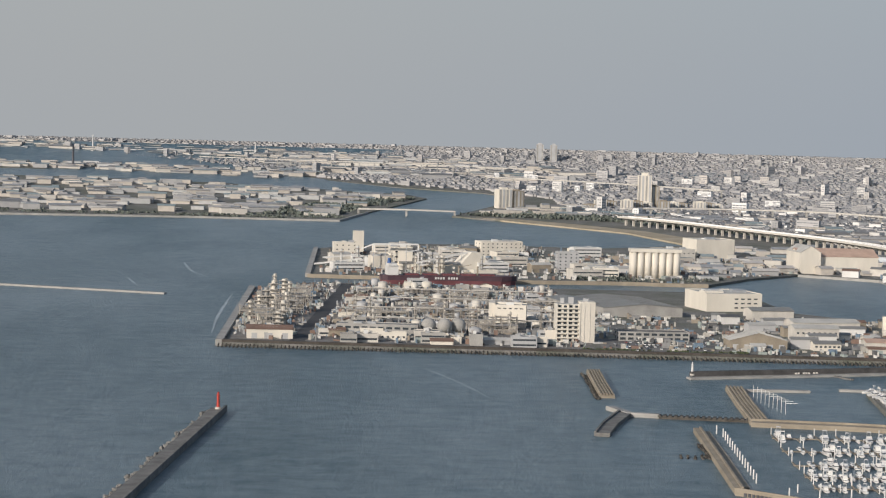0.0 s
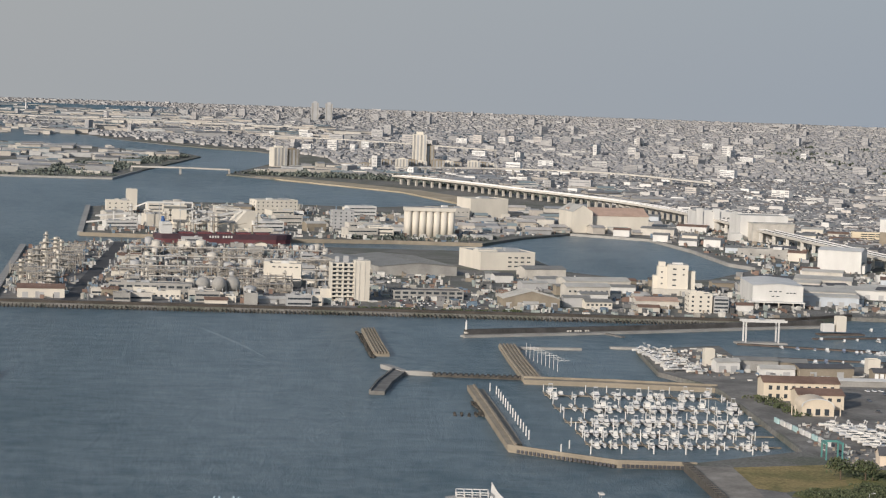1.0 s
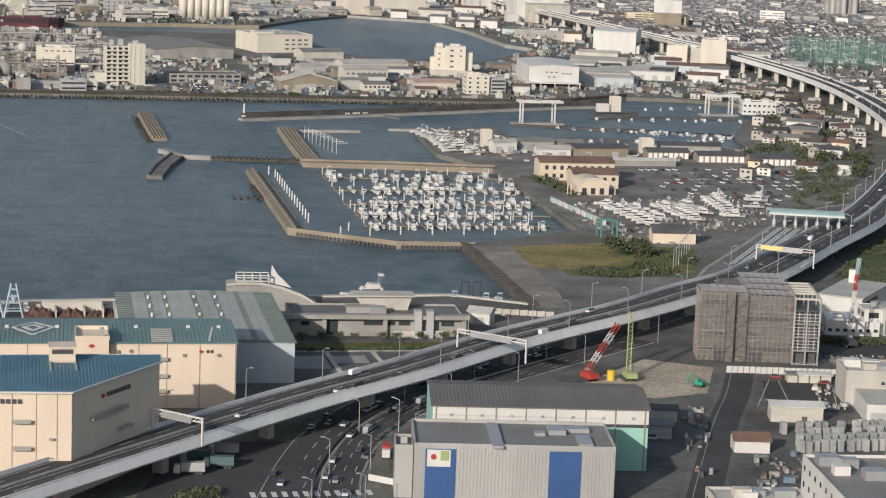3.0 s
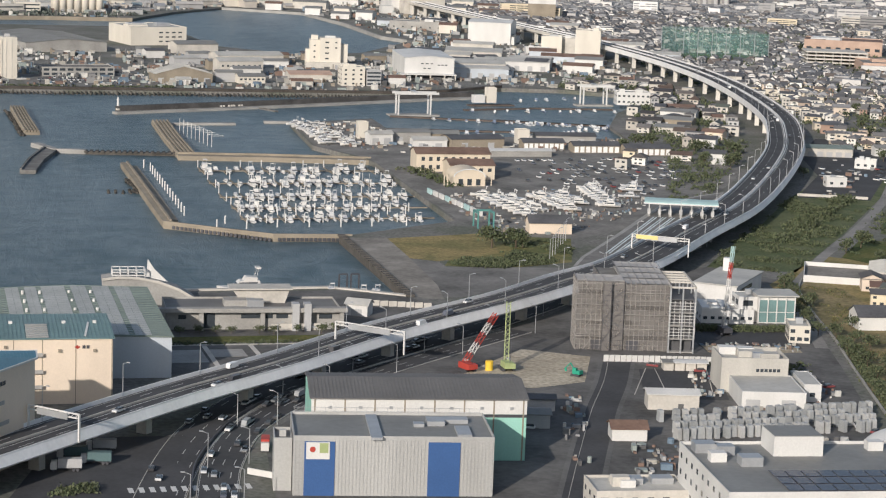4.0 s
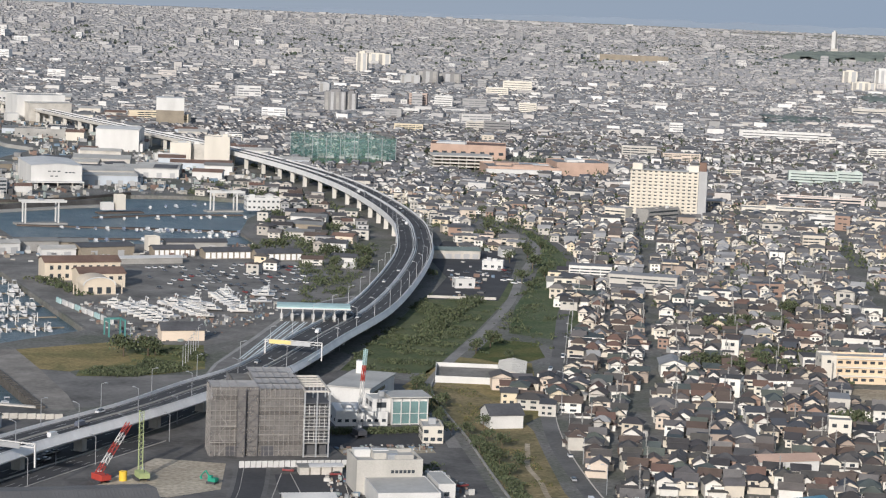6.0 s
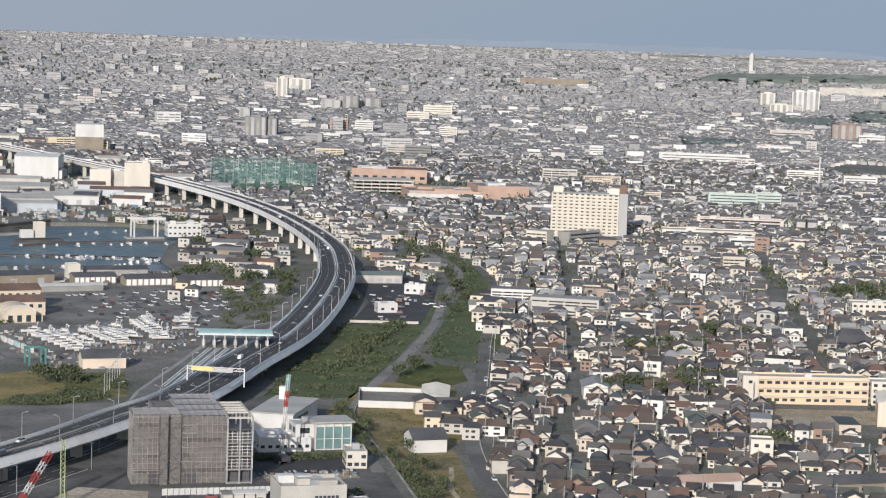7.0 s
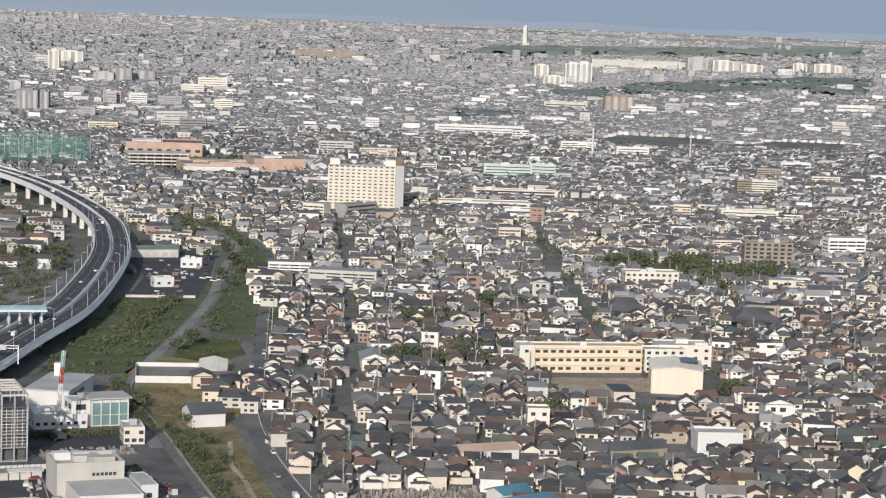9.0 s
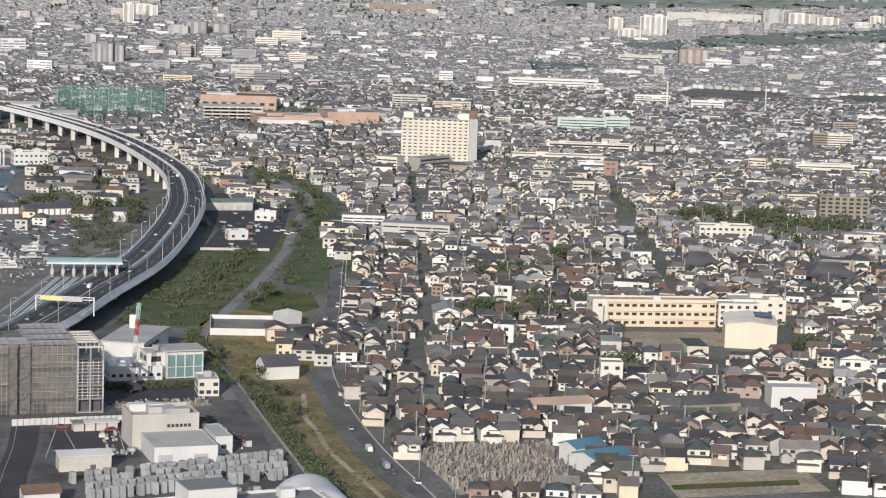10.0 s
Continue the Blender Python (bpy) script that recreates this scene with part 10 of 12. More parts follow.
# single houses nearest to the tower
def hipped(bm, x0, x1, y0, y1, z, rise, over=0.55, along=True):
    """A hipped roof with thick eaves over a plan; along: the ridge runs along x."""
    a = [bm.verts.new(q) for q in ((x0 - over, y0 - over, z - 0.14), (x1 + over, y0 - over, z - 0.14), (x1 + over, y1 + over, z - 0.14), (x0 - over, y1 + over, z - 0.14))]
    b = [bm.verts.new((v.co.x, v.co.y, z + 0.1)) for v in a]
    cx, cy = (x0 + x1) / 2, (y0 + y1) / 2
    run = min(x1 - x0, y1 - y0) / 2 * 0.9
    if along:
        r = [bm.verts.new((min(cx - 0.2, x0 + run), cy, z + rise)), bm.verts.new((max(cx + 0.2, x1 - run), cy, z + rise))]
        quads, tris = ((0, 1, 1, 0), (2, 3, 0, 1)), ((1, 2, 1), (3, 0, 0))
    else:
        r = [bm.verts.new((cx, min(cy - 0.2, y0 + run), z + rise)), bm.verts.new((cx, max(cy + 0.2, y1 - run), z + rise))]
        quads, tris = ((1, 2, 1, 0), (3, 0, 0, 1)), ((0, 1, 0), (2, 3, 1))
    bm.faces.new(a[::-1])
    for i in range(4):
        bm.faces.new((a[i], a[(i + 1) % 4], b[(i + 1) % 4], b[i]))
    for p, q, u, v in quads:
        bm.faces.new((b[p], b[q], r[u], r[v]))
    for p, q, u in tris:
        bm.faces.new((b[p], b[q], r[u]))
    bar(bm, r[0].co + Vector((0, 0, 0.08)), r[1].co + Vector((0, 0, 0.08)), 0.16)


def gabled(bm, x0, x1, y0, y1, z, rise, over=0.5, along=True):
    """A gabled roof over a plan."""
    b2 = bmesh.new()
    w, d = (x1 - x0, y1 - y0) if along else (y1 - y0, x1 - x0)
    gable_roof(b2, w, d, z, rise, over, 0.22)
    bar(b2, (-w / 2 - over, 0, z + rise + 0.3), (w / 2 + over, 0, z + rise + 0.3), 0.15)
    b2.transform(pose((x0 + x1) / 2, (y0 + y1) / 2, 0, 0, 0, 0 if along else 90))
    me = bpy.data.meshes.new("roof_piece")
    b2.to_mesh(me)
    b2.free()
    bm.from_mesh(me)
    bpy.data.meshes.remove(me)


def gable_body(bm, x0, x1, y0, y1, h, rise, along):
    b2 = bmesh.new()
    w, d = (x1 - x0, y1 - y0) if along else (y1 - y0, x1 - x0)
    gable_walls(b2, w, d, h, rise)
    b2.transform(pose((x0 + x1) / 2, (y0 + y1) / 2, 0, 0, 0, 0 if along else 90))
    me = bpy.data.meshes.new("wall_piece")
    b2.to_mesh(me)
    b2.free()
    bm.from_mesh(me)
    bpy.data.meshes.remove(me)


def house(m, seed):
    rnd = random.Random(seed * 13 + 5)
    w, d, h = rnd.uniform(6.0, 8.6), rnd.uniform(5.2, 7.0), rnd.uniform(4.7, 5.5)
    rise = rnd.uniform(1.5, 2.1)
    hip, skirt, wing = seed % 3 == 0, seed % 5 in (0, 1, 3), seed % 4 in (1, 2)
    words = ("hipped" if hip else "gabled") + " roof" + (", low skirt roofs" if skirt else "") + (" and a side wing" if wing else "")
    walls, roofs = bmesh.new(), bmesh.new()
    x0, x1, y0, y1 = -w / 2, w / 2, -d / 2, d / 2
    if hip:
        bx(walls, x0, x1, y0, y1, 0, h)
        hipped(roofs, x0, x1, y0, y1, h, rise, along=w > d)
    else:
        gable_body(walls, x0, x1, y0, y1, h, rise, True)
        gabled(roofs, x0, x1, y0, y1, h, rise)
    if skirt:
        sx0, sx1, sy0 = x0 - rnd.uniform(0.2, 1.6), x1 + rnd.uniform(0.1, 1.2), y0 - rnd.uniform(1.0, 2.2)
        bx(walls, sx0, sx1, sy0, y0 - 0.02, 0, 2.7)
        bx(walls, sx0, x0 - 0.02, y0, y1 * 0.6, 0, 2.7)
        hipped(roofs, sx0, sx1, sy0, y1 * 0.6, 2.7, 0.85, 0.5)
    if wing:
        wx = rnd.choice([x0 + 0.3, x1 - 3.3])
        wy = y0 - rnd.uniform(1.4, 2.6)
        wh = h - rnd.choice([0.3, 0.5, 2.3])
        gable_body(walls, wx, wx + 3.0, wy, 0, wh, 0.9, False)
        gabled(roofs, wx, wx + 3.0, wy, 0, wh, 0.9, 0.45, False)
    t = one("house", walls, HOUSE_WALL, "two-storey house, " + words, "house", m, "houses of the town")
    part("roof", roofs, HOUSE_ROOF, t)
    for x in (-w * 0.27, w * 0.2):
        window(t, x, y0 - 0.02, h * 0.62, rnd.uniform(1.1, 1.9), 1.15)
    window(t, x0 - 0.02, rnd.uniform(-0.2, 0.2) * d, h * 0.6, 1.3, 1.0, 90)
    if seed % 3 == 1:
        bm = bmesh.new()
        q = rnd.uniform(-0.1, 0.25) * w
        bx(bm, q - 1.5, q + 1.5, y0 - 1.15, y0 - 1.0, 2.75, 3.85)
        bx(bm, q - 1.5, q + 1.5, y0 - 1.15, y0, 2.6, 2.75)
        bx(bm, q - 1.5, q - 1.4, y0 - 1.0, y0, 2.75, 3.85)
        bx(bm, q + 1.4, q + 1.5, y0 - 1.0, y0, 2.75, 3.85)
        part("balcony", bm, PAINT_WHITE, t, "white balcony")
    return t


hx, hy, hs = lots(540, 1250, 8.8, 9.2, 0, 31)
order = np.argsort(np.hypot(hx, hy))
near_n = 250
rh = random.Random(4)
first = {}
for i in order[:near_n]:
    k = rh.randrange(15)
    m = pose(hx[i], hy[i], LAND, 0, 0, -31 + rh.gauss(0, 5) + rh.choice([0, 0, 0, 90, -90, 180]))
    if k in first:
        copy_thing(first[k], m)
    else:
        first[k] = house(m, k)
rest = np.sort(order[near_n:])
mx, my, ms = lots(1250, 2800, 10.4, 11.2, 0, 31)
hx, hy = np.concatenate([hx[rest], mx]), np.concatenate([hy[rest], my])
hd = np.hypot(hx, hy)
keep = rng.random(len(hx)) < 0.95
hx, hy, hd = hx[keep], hy[keep], hd[keep]
# roof tones from 1250 m on, paled in colour for haze
HAZED_MID_ROOF = material("hazed_town_roofs", [(0.113, 0.113, 0.116), (0.15, 0.148, 0.148), (0.09, 0.092, 0.099), (0.181, 0.174, 0.169), (0.134, 0.135, 0.144), (0.246, 0.244, 0.247), (0.144, 0.121, 0.108), (0.339, 0.337, 0.337), (0.118, 0.114, 0.111)], 0.6, vary=0.1, bump=0.0)
for name, a, b, mats, pn, label in (("town_houses", 0, 1250, [CITY_WALL, CITY_ROOF, GLASS], True, "dense two-storey houses with dark tiled roofs"), ("town_houses_beyond", 1250, 1900, [CITY_WALL, HAZED_MID_ROOF, GLASS], True, "dense town houses with grey roofs"), ("town_houses_farther", 1900, 2800, [HAZED_FAR_WALL, HAZED_MID_ROOF, GLASS], False, "dense distant town houses with grey roofs")):
    q = (hd >= a) & (hd < b)
    n = int(q.sum())
    big = rng.random(n) < 0.04
    w = np.where(big, rng.uniform(11, 20, n), rng.uniform(5.2, 8.6, n))
    d = np.where(big, rng.uniform(8, 12, n), rng.uniform(4.6, 6.8, n))
    h = np.where(big, rng.uniform(4, 9, n), np.where(rng.random(n) < 0.22, rng.uniform(2.8, 3.6, n), rng.uniform(4.5, 5.8, n)))
    rot = np.radians(-31 + rng.normal(0, 7, n) + 90 * (rng.random(n) < 0.45))
    many_houses(name, hx[q], hy[q], rot, w, d, h, rng.uniform(1.3, 2.2, n), rng.random(n) < 0.4, mats, label, (rng.random(n) < 0.10) | (big & (rng.random(n) < 0.6)), pn)
    # ground-floor skirts with their own hipped roofs, side wings across, low sheds
    shares = (0.6, 0.45, 0.3) if b <= 1250 else (0.5, 0.35, 0.15) if b < 1950 else (0.25, 0.2, 0.0)

    def along_house(e, dx, dy):
        return hx[q][e] + dx * np.cos(rot[e]) - dy * np.sin(rot[e]), hy[q][e] + dx * np.sin(rot[e]) + dy * np.cos(rot[e])

    for nm, share, words in (("_skirts", shares[0], "low ground-floor rooms and porches of the houses"), ("_wings", shares[1], "cross wings of the houses"), ("_annexes", shares[2], "balconies, carports and small annexes of the houses")):
        e = (rng.random(n) < share) & ~big & (h > 4)
        k = int(e.sum())
        if not k:
            continue
        side = np.where(rng.random(k) < 0.7, -1.0, 1.0)
        if nm == "_skirts":
            d2 = rng.uniform(2.2, 3.8, k)
            px, py = along_house(e, rng.uniform(-1.0, 1.0, k), side * (d[e] / 2 + d2 / 2 - 0.7))
            many_houses(name + nm, px, py, rot[e], w[e] * rng.uniform(0.7, 1.2, k), d2, rng.uniform(2.5, 2.9, k), np.full(k, 0.75), np.ones(k, bool), mats, words, np.zeros(k, bool), False)
        elif nm == "_wings":
            w2 = rng.uniform(3.8, 6.0, k)
            px, py = along_house(e, rng.uniform(-0.32, 0.32, k) * w[e], side * d[e] * 0.35)
            many_houses(name + nm, px, py, rot[e] + math.pi / 2, w2, rng.uniform(2.8, 4.0, k), h[e] * rng.uniform(0.62, 1.02, k), rng.uniform(0.8, 1.2, k), np.zeros(k, bool), mats, words, np.zeros(k, bool), False)
        else:
            px, py = along_house(e, rng.choice([-1.0, 1.0], k) * (w[e] / 2 + 0.6), rng.uniform(-0.4, 0.2, k) * d[e])
            many_houses(name + nm, px, py, rot[e], rng.uniform(1.4, 3.2, k), rng.uniform(1.4, 3.6, k), rng.choice([2.3, 2.6, 3.7], k), np.full(k, 0.3), np.zeros(k, bool), mats, words, np.ones(k, bool), False)
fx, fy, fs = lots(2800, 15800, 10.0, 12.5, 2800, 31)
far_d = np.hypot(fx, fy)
for name, a, b, mats, label in (("far_town", 0, 4600, [HAZED_FAR_WALL, HAZED_FAR_ROOF], "far dense town of pale houses"), ("farthest_town", 4600, 99000, [HAZED_FARTHEST_WALL, HAZED_FARTHEST_ROOF], "farthest town houses with haze in their pale colours")):
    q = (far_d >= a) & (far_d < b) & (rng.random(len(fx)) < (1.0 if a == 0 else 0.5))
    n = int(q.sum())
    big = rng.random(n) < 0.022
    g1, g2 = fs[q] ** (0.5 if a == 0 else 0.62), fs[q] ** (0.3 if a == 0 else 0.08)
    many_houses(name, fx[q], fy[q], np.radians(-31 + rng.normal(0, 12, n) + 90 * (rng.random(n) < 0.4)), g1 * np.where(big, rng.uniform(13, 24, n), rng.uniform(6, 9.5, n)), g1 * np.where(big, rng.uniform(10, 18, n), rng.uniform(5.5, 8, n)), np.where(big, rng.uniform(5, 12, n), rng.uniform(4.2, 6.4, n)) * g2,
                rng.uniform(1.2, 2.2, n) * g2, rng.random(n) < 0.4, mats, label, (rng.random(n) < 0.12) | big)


# apartment slabs and office blocks standing out of the town
def mid_rises(name, d0, d1, count, hmin, hmax, seed, label, az=(2, 46)):
    g = np.random.default_rng(seed)
    r = np.sqrt(g.uniform(d0 ** 2, d1 ** 2, count * 3))
    a = np.radians(g.uniform(az[0], az[1], count * 3))
    x, y = r * np.sin(a), r * np.cos(a)
    ok = inside(TOWN, x, y)
    for poly in CLEAR:
        ok &= ~inside(poly, x, y)
    x, y = x[ok][:count], y[ok][:count]
    n = len(x)
    many_houses(name, x, y, np.radians(-31 + g.normal(0, 14, n) + 90 * (g.random(n) < 0.3)), g.uniform(14, 42, n), g.uniform(10, 15, n), g.uniform(hmin, hmax, n), np.ones(n), np.zeros(n, bool), [HAZED_FARTHEST_WALL if d0 > 5000 else HAZED_FAR_WALL if d0 > 2500 else CITY_WALL, HAZED_FARTHEST_ROOF if d0 > 5000 else HAZED_FAR_ROOF, HAZED_GLASS if d0 > 2500 else GLASS], label, np.ones(n, bool), "bands")


mid_rises("town_apartments", 1250, 2800, 26, 8, 16, 11, "pale apartment and office blocks among the houses")
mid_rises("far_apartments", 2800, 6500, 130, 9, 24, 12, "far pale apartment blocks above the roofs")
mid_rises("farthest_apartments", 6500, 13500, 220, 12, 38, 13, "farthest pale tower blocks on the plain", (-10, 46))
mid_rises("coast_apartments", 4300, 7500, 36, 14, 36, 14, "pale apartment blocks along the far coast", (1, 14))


FAR_TREE = material("town_tree_leaves", [(0.075, 0.095, 0.065), (0.09, 0.105, 0.075), (0.065, 0.085, 0.06)], 0.9, vary=0.2, scale=0.1)


TOWER_GREY = material("grey_tower_render", [(0.24, 0.235, 0.235)], 0.8, vary=0.1, scale=0.1)
ROSE_RENDER = material("rose_tan_render", [(0.46, 0.36, 0.31)], 0.8, vary=0.1, scale=0.1)
ROSE_PALE = material("pale_rose_render", [(0.66, 0.575, 0.52)], 0.8, vary=0.1, scale=0.1)
BROWN_RENDER = material("brown_render", [(0.30, 0.225, 0.185)], 0.8, vary=0.1, scale=0.1)
MINT_RENDER = material("mint_render", [(0.50, 0.565, 0.52)], 0.75, vary=0.08, scale=0.1)
RED_ROOF = material("red_store_roof", [(0.45, 0.17, 0.13)], 0.7, vary=0.1)


def tower(x, y, rot, w, d, h, mat, label, ribs=4, top=True):
    t = thing("tower_block", sited(x, y, rot), label, "tower block", "tower blocks above the town")
    bm = bmesh.new()
    bx(bm, -w / 2, w / 2, -d / 2, d / 2, 0, h)
    part("wall", bm, mat, t)
    for i in range(ribs):
        bm = bmesh.new()
        x0 = -w / 2 + (i + 0.5) * w / ribs
        bx(bm, x0 - w / ribs * 0.27, x0 + w / ribs * 0.27, -d / 2 - 0.5, -d / 2 + 0.2, 2, h - 1)
        part("window_bay", bm, PAINT_GREY if i % 2 else CONCRETE, t)
    if top:
        bm = bmesh.new()
        bx(bm, -w * 0.25, w * 0.25, -d * 0.25, d * 0.25, h, h + h * 0.08)
        part("roof_house", bm, mat, t)


tower(431, 4690, -4, 30, 34, 72, CREAM_PALE_AND_HAZED, "tall cream stepped tower by the bay", 4)
tower(452, 4710, -4, 26, 30, 48, CONCRETE_TAN, "lower shoulder of the stepped tower", 3)
tower(122, 4500, 20, 30, 26, 40, CREAM_PALE_AND_HAZED, "cream apartment tower on the shore", 4)
tower(150, 4530, 20, 24, 26, 36, CONCRETE_TAN, "tan apartment tower on the shore", 3)
for i in range(12):
    tower(300 + i * 26, 4480 + (i % 3) * 60 + i * 8, 0, 26, 18, 14 + (i * 7) % 11, CREAM_PALE_AND_HAZED if i % 2 else CONCRETE_TAN, "cream apartment slab behind the shore", 4)
tower(452, 10450, 0, 34, 32, 84, PAINT_GREY, "one of two far white twin towers", 3)
tower(518, 10450, 0, 34, 32, 82, PAINT_GREY, "one of two far white twin towers", 3)
tower(5120, 7345, 28, 16, 16, 84, PAINT_WHITE, "lone white tower on a broad base", 1)
tower(5120, 7320, 28, 56, 30, 18, CONCRETE_PALE, "broad pale base of the lone tower", 3)
tower(1138, 2819, -30, 30, 18, 32, TOWER_GREY, "white-striped grey apartment tower", 4)
tower(1162, 2820, -30, 16, 18, 30, TOWER_GREY, "dark grey apartment tower", 2)
tower(1314, 3304, -30, 17, 18, 21, PAINT_GREY, "pale apartment tower behind a grey one", 2)
tower(1644, 3705, -30, 36, 18, 21, PAINT_GREY, "grey apartment slab above the far roofs", 4)
tower(1683, 3713, -30, 39, 18, 29, TOWER_GREY, "dark grey office block above the far roofs", 3)
tower(1750, 3768, -30, 50, 18, 23, TOWER_GREY, "dark grey office block above the far roofs", 3)
tower(1741, 4174, -30, 23, 18, 45, CREAM_PALE_AND_HAZED, "beige far apartment tower", 2)
tower(1993, 4687, -30, 64, 18, 28, CREAM_PALE_AND_HAZED, "beige far apartment slab", 4)
block("apartment_block", "pink-tan apartment block in the town", 1340, 2988, -30, 27, 16, 22, ROSE_RENDER, ROOF_PALE, 6, 1, 0, strip_win=True, units=2, win=(1.8, 0.85), category="apartments", group="larger blocks in the town")
block("store_hall", "long white store with small windows", 1240, 2811, -30, 43, 18, 9, PAINT_WHITE, ROOF_PALE, 2, 1, 0, strip_win=True, units=2, category="store", group="larger blocks in the town")
block("office_block", "pale office block with window bands", 1188, 2469, -30, 25, 14, 14, CONCRETE_PALE, ROOF_PALE, 5, 1, 0, strip_win=True, units=2, win=(1.8, 0.85), category="office", group="larger blocks in the town")
block("office_block", "dark grey office block among the roofs", 1198, 2429, -30, 33, 14, 17, TOWER_GREY, ROOF_PALE, 5, 1, 0, strip_win=True, units=2, win=(1.8, 0.85), category="office", group="larger blocks in the town")
block("apartment_block", "beige far apartment block", 1640, 3330, -30, 38, 16, 17, CREAM_PALE_AND_HAZED, ROOF_PALE, 5, 1, 0, strip_win=True, units=2, win=(1.8, 0.85), category="apartments", group="larger blocks in the town")
block("apartment_block", "beige far apartment block", 1769, 3511, -30, 52, 16, 21, CREAM_PALE_AND_HAZED, ROOF_PALE, 5, 1, 0, strip_win=True, units=2, win=(1.8, 0.85), category="apartments", group="larger blocks in the town")
block("apartment_block", "cream apartment block among the roofs", 1459, 2859, -30, 26, 14, 17, CREAM_PALE_AND_HAZED, ROOF_PALE, 6, 1, 0, strip_win=True, units=2, win=(1.8, 0.85), category="apartments", group="larger blocks in the town")
block("apartment_block", "white apartment block among the roofs", 1370, 2962, -30, 27, 14, 20, PAINT_WHITE, ROOF_PALE, 6, 1, 0, strip_win=True, units=2, win=(1.8, 0.85), category="apartments", group="larger blocks in the town")
block("store_hall", "long tan hall on the far plain", 3122, 5463, -30, 195, 40, 19, CONCRETE_TAN, ROOF_PALE, 0, 1, 0, strip_win=True, units=2, category="warehouse", group="larger blocks in the town")
tower(2886, 3951, -30, 35, 18, 46, PAINT_WHITE, "white ribbed apartment tower", 3)
tower(2923, 3959, -30, 36, 18, 47, PAINT_WHITE, "white ribbed apartment tower", 3)
tower(3002, 4236, -30, 34, 18, 32, CREAM_PALE_AND_HAZED, "beige apartment tower beside white ones", 2)
tower(2769, 3856, -30, 50, 18, 21, CREAM_PALE_AND_HAZED, "beige apartment slab beside white towers", 4)
tower(2180, 2853, -30, 48, 18, 29, BROWN_RENDER, "brown apartment block with pale stripes", 4)
block("office_block", "low white block beside a brown tower", 2208, 2824, -30, 43, 16, 13, PAINT_WHITE, ROOF_PALE, 3, 1, 0, strip_win=True, units=2, win=(1.8, 0.85), category="office", group="larger blocks in the town")
block("distribution_hall", "long white distribution hall on the far plain", 3875, 4990, -30, 270, 50, 24, CONCRETE_PALE, ROOF_PALE, 0, 1, 0, strip_win=True, units=2, category="warehouse", group="larger blocks in the town")
tower(3958, 4821, -30, 58, 18, 41, PAINT_GREY, "apartment tower standing above the far woods", 3)
tower(4043, 4810, -30, 62, 18, 34, CREAM_PALE_AND_HAZED, "apartment tower standing above the far woods", 3)
tower(4107, 4828, -30, 60, 18, 31, ROSE_RENDER, "apartment tower standing above the far woods", 3)
tower(4104, 4758, -30, 62, 18, 26, CREAM_PALE_AND_HAZED, "apartment tower standing above the far woods", 3)
tower(4345, 4823, -30, 42, 18, 30, CREAM_PALE_AND_HAZED, "apartment tower standing above the far woods", 3)
tower(4390, 4765, -30, 66, 18, 31, CREAM_PALE_AND_HAZED, "apartment tower standing above the far woods", 3)
tower(4452, 4781, -30, 58, 18, 26, PAINT_WHITE, "apartment tower standing above the far woods", 3)
block("school", "long white school with window rows", 1568, 2346, -30, 116, 14, 14, PAINT_WHITE, ROOF_PALE, 4, 1, 0, strip_win=True, units=2, win=(1.8, 0.85), category="school", group="larger blocks in the town")
block("apartment_block", "white block with rows of windows", 1551, 2000, -30, 38, 14, 12, PAINT_WHITE, ROOF_PALE, 4, 1, 0, strip_win=True, units=2, win=(1.8, 0.85), category="apartments", group="larger blocks in the town")
block("apartment_block", "pale green-white apartment block", 1218, 1769, -30, 48, 14, 14, MINT_RENDER, ROOF_PALE, 5, 1, 0, strip_win=True, units=2, win=(1.8, 0.85), category="apartments", group="larger blocks in the town")
block("apartment_block", "pale green apartment block", 1251, 1757, -30, 26, 14, 15, MINT_RENDER, ROOF_PALE, 5, 1, 0, strip_win=True, units=2, win=(1.8, 0.85), category="apartments", group="larger blocks in the town")
block("apartment_block", "tan apartment block with dark balconies", 1346, 1563, -30, 14, 14, 16, CONCRETE_TAN, ROOF_PALE, 7, 1, 0, strip_win=True, units=2, win=(1.8, 0.85), category="apartments", group="larger blocks in the town")
block("apartment_block", "cream apartment block with dark balconies", 1366, 1559, -30, 25, 14, 15, CREAM_PALE_AND_HAZED, ROOF_PALE, 7, 1, 0, strip_win=True, units=2, win=(1.8, 0.85), category="apartments", group="larger blocks in the town")
block("town_hall", "long cream flat-roofed hall", 1016, 1509, -30, 77, 22, 7, CREAM_PALE_AND_HAZED, ROOF_PALE, 2, 1, 0, strip_win=True, units=2, category="building", group="larger blocks in the town")
block("town_hall", "white flat-roofed hall among the roofs", 1009, 1436, -30, 37, 18, 8, PAINT_WHITE, ROOF_PALE, 2, 1, 0, strip_win=True, units=2, category="building", group="larger blocks in the town")
block("store_hall", "pale rose long building", 1102, 1588, -30, 76, 16, 8, ROSE_PALE, ROOF_PALE, 3, 1, 0, strip_win=True, units=2, category="building", group="larger blocks in the town")
block("office_block", "long cream office with window rows", 1191, 1375, -30, 48, 14, 9, CREAM_PALE_AND_HAZED, ROOF_PALE, 3, 1, 0, strip_win=True, units=2, win=(1.8, 0.85), category="office", group="larger blocks in the town")
block("store_hall", "red-roofed store in the town", 1861, 2604, -30, 52, 24, 9, PAINT_WHITE, RED_ROOF, 1, 1, 0, strip_win=True, units=2, category="store", group="larger blocks in the town")
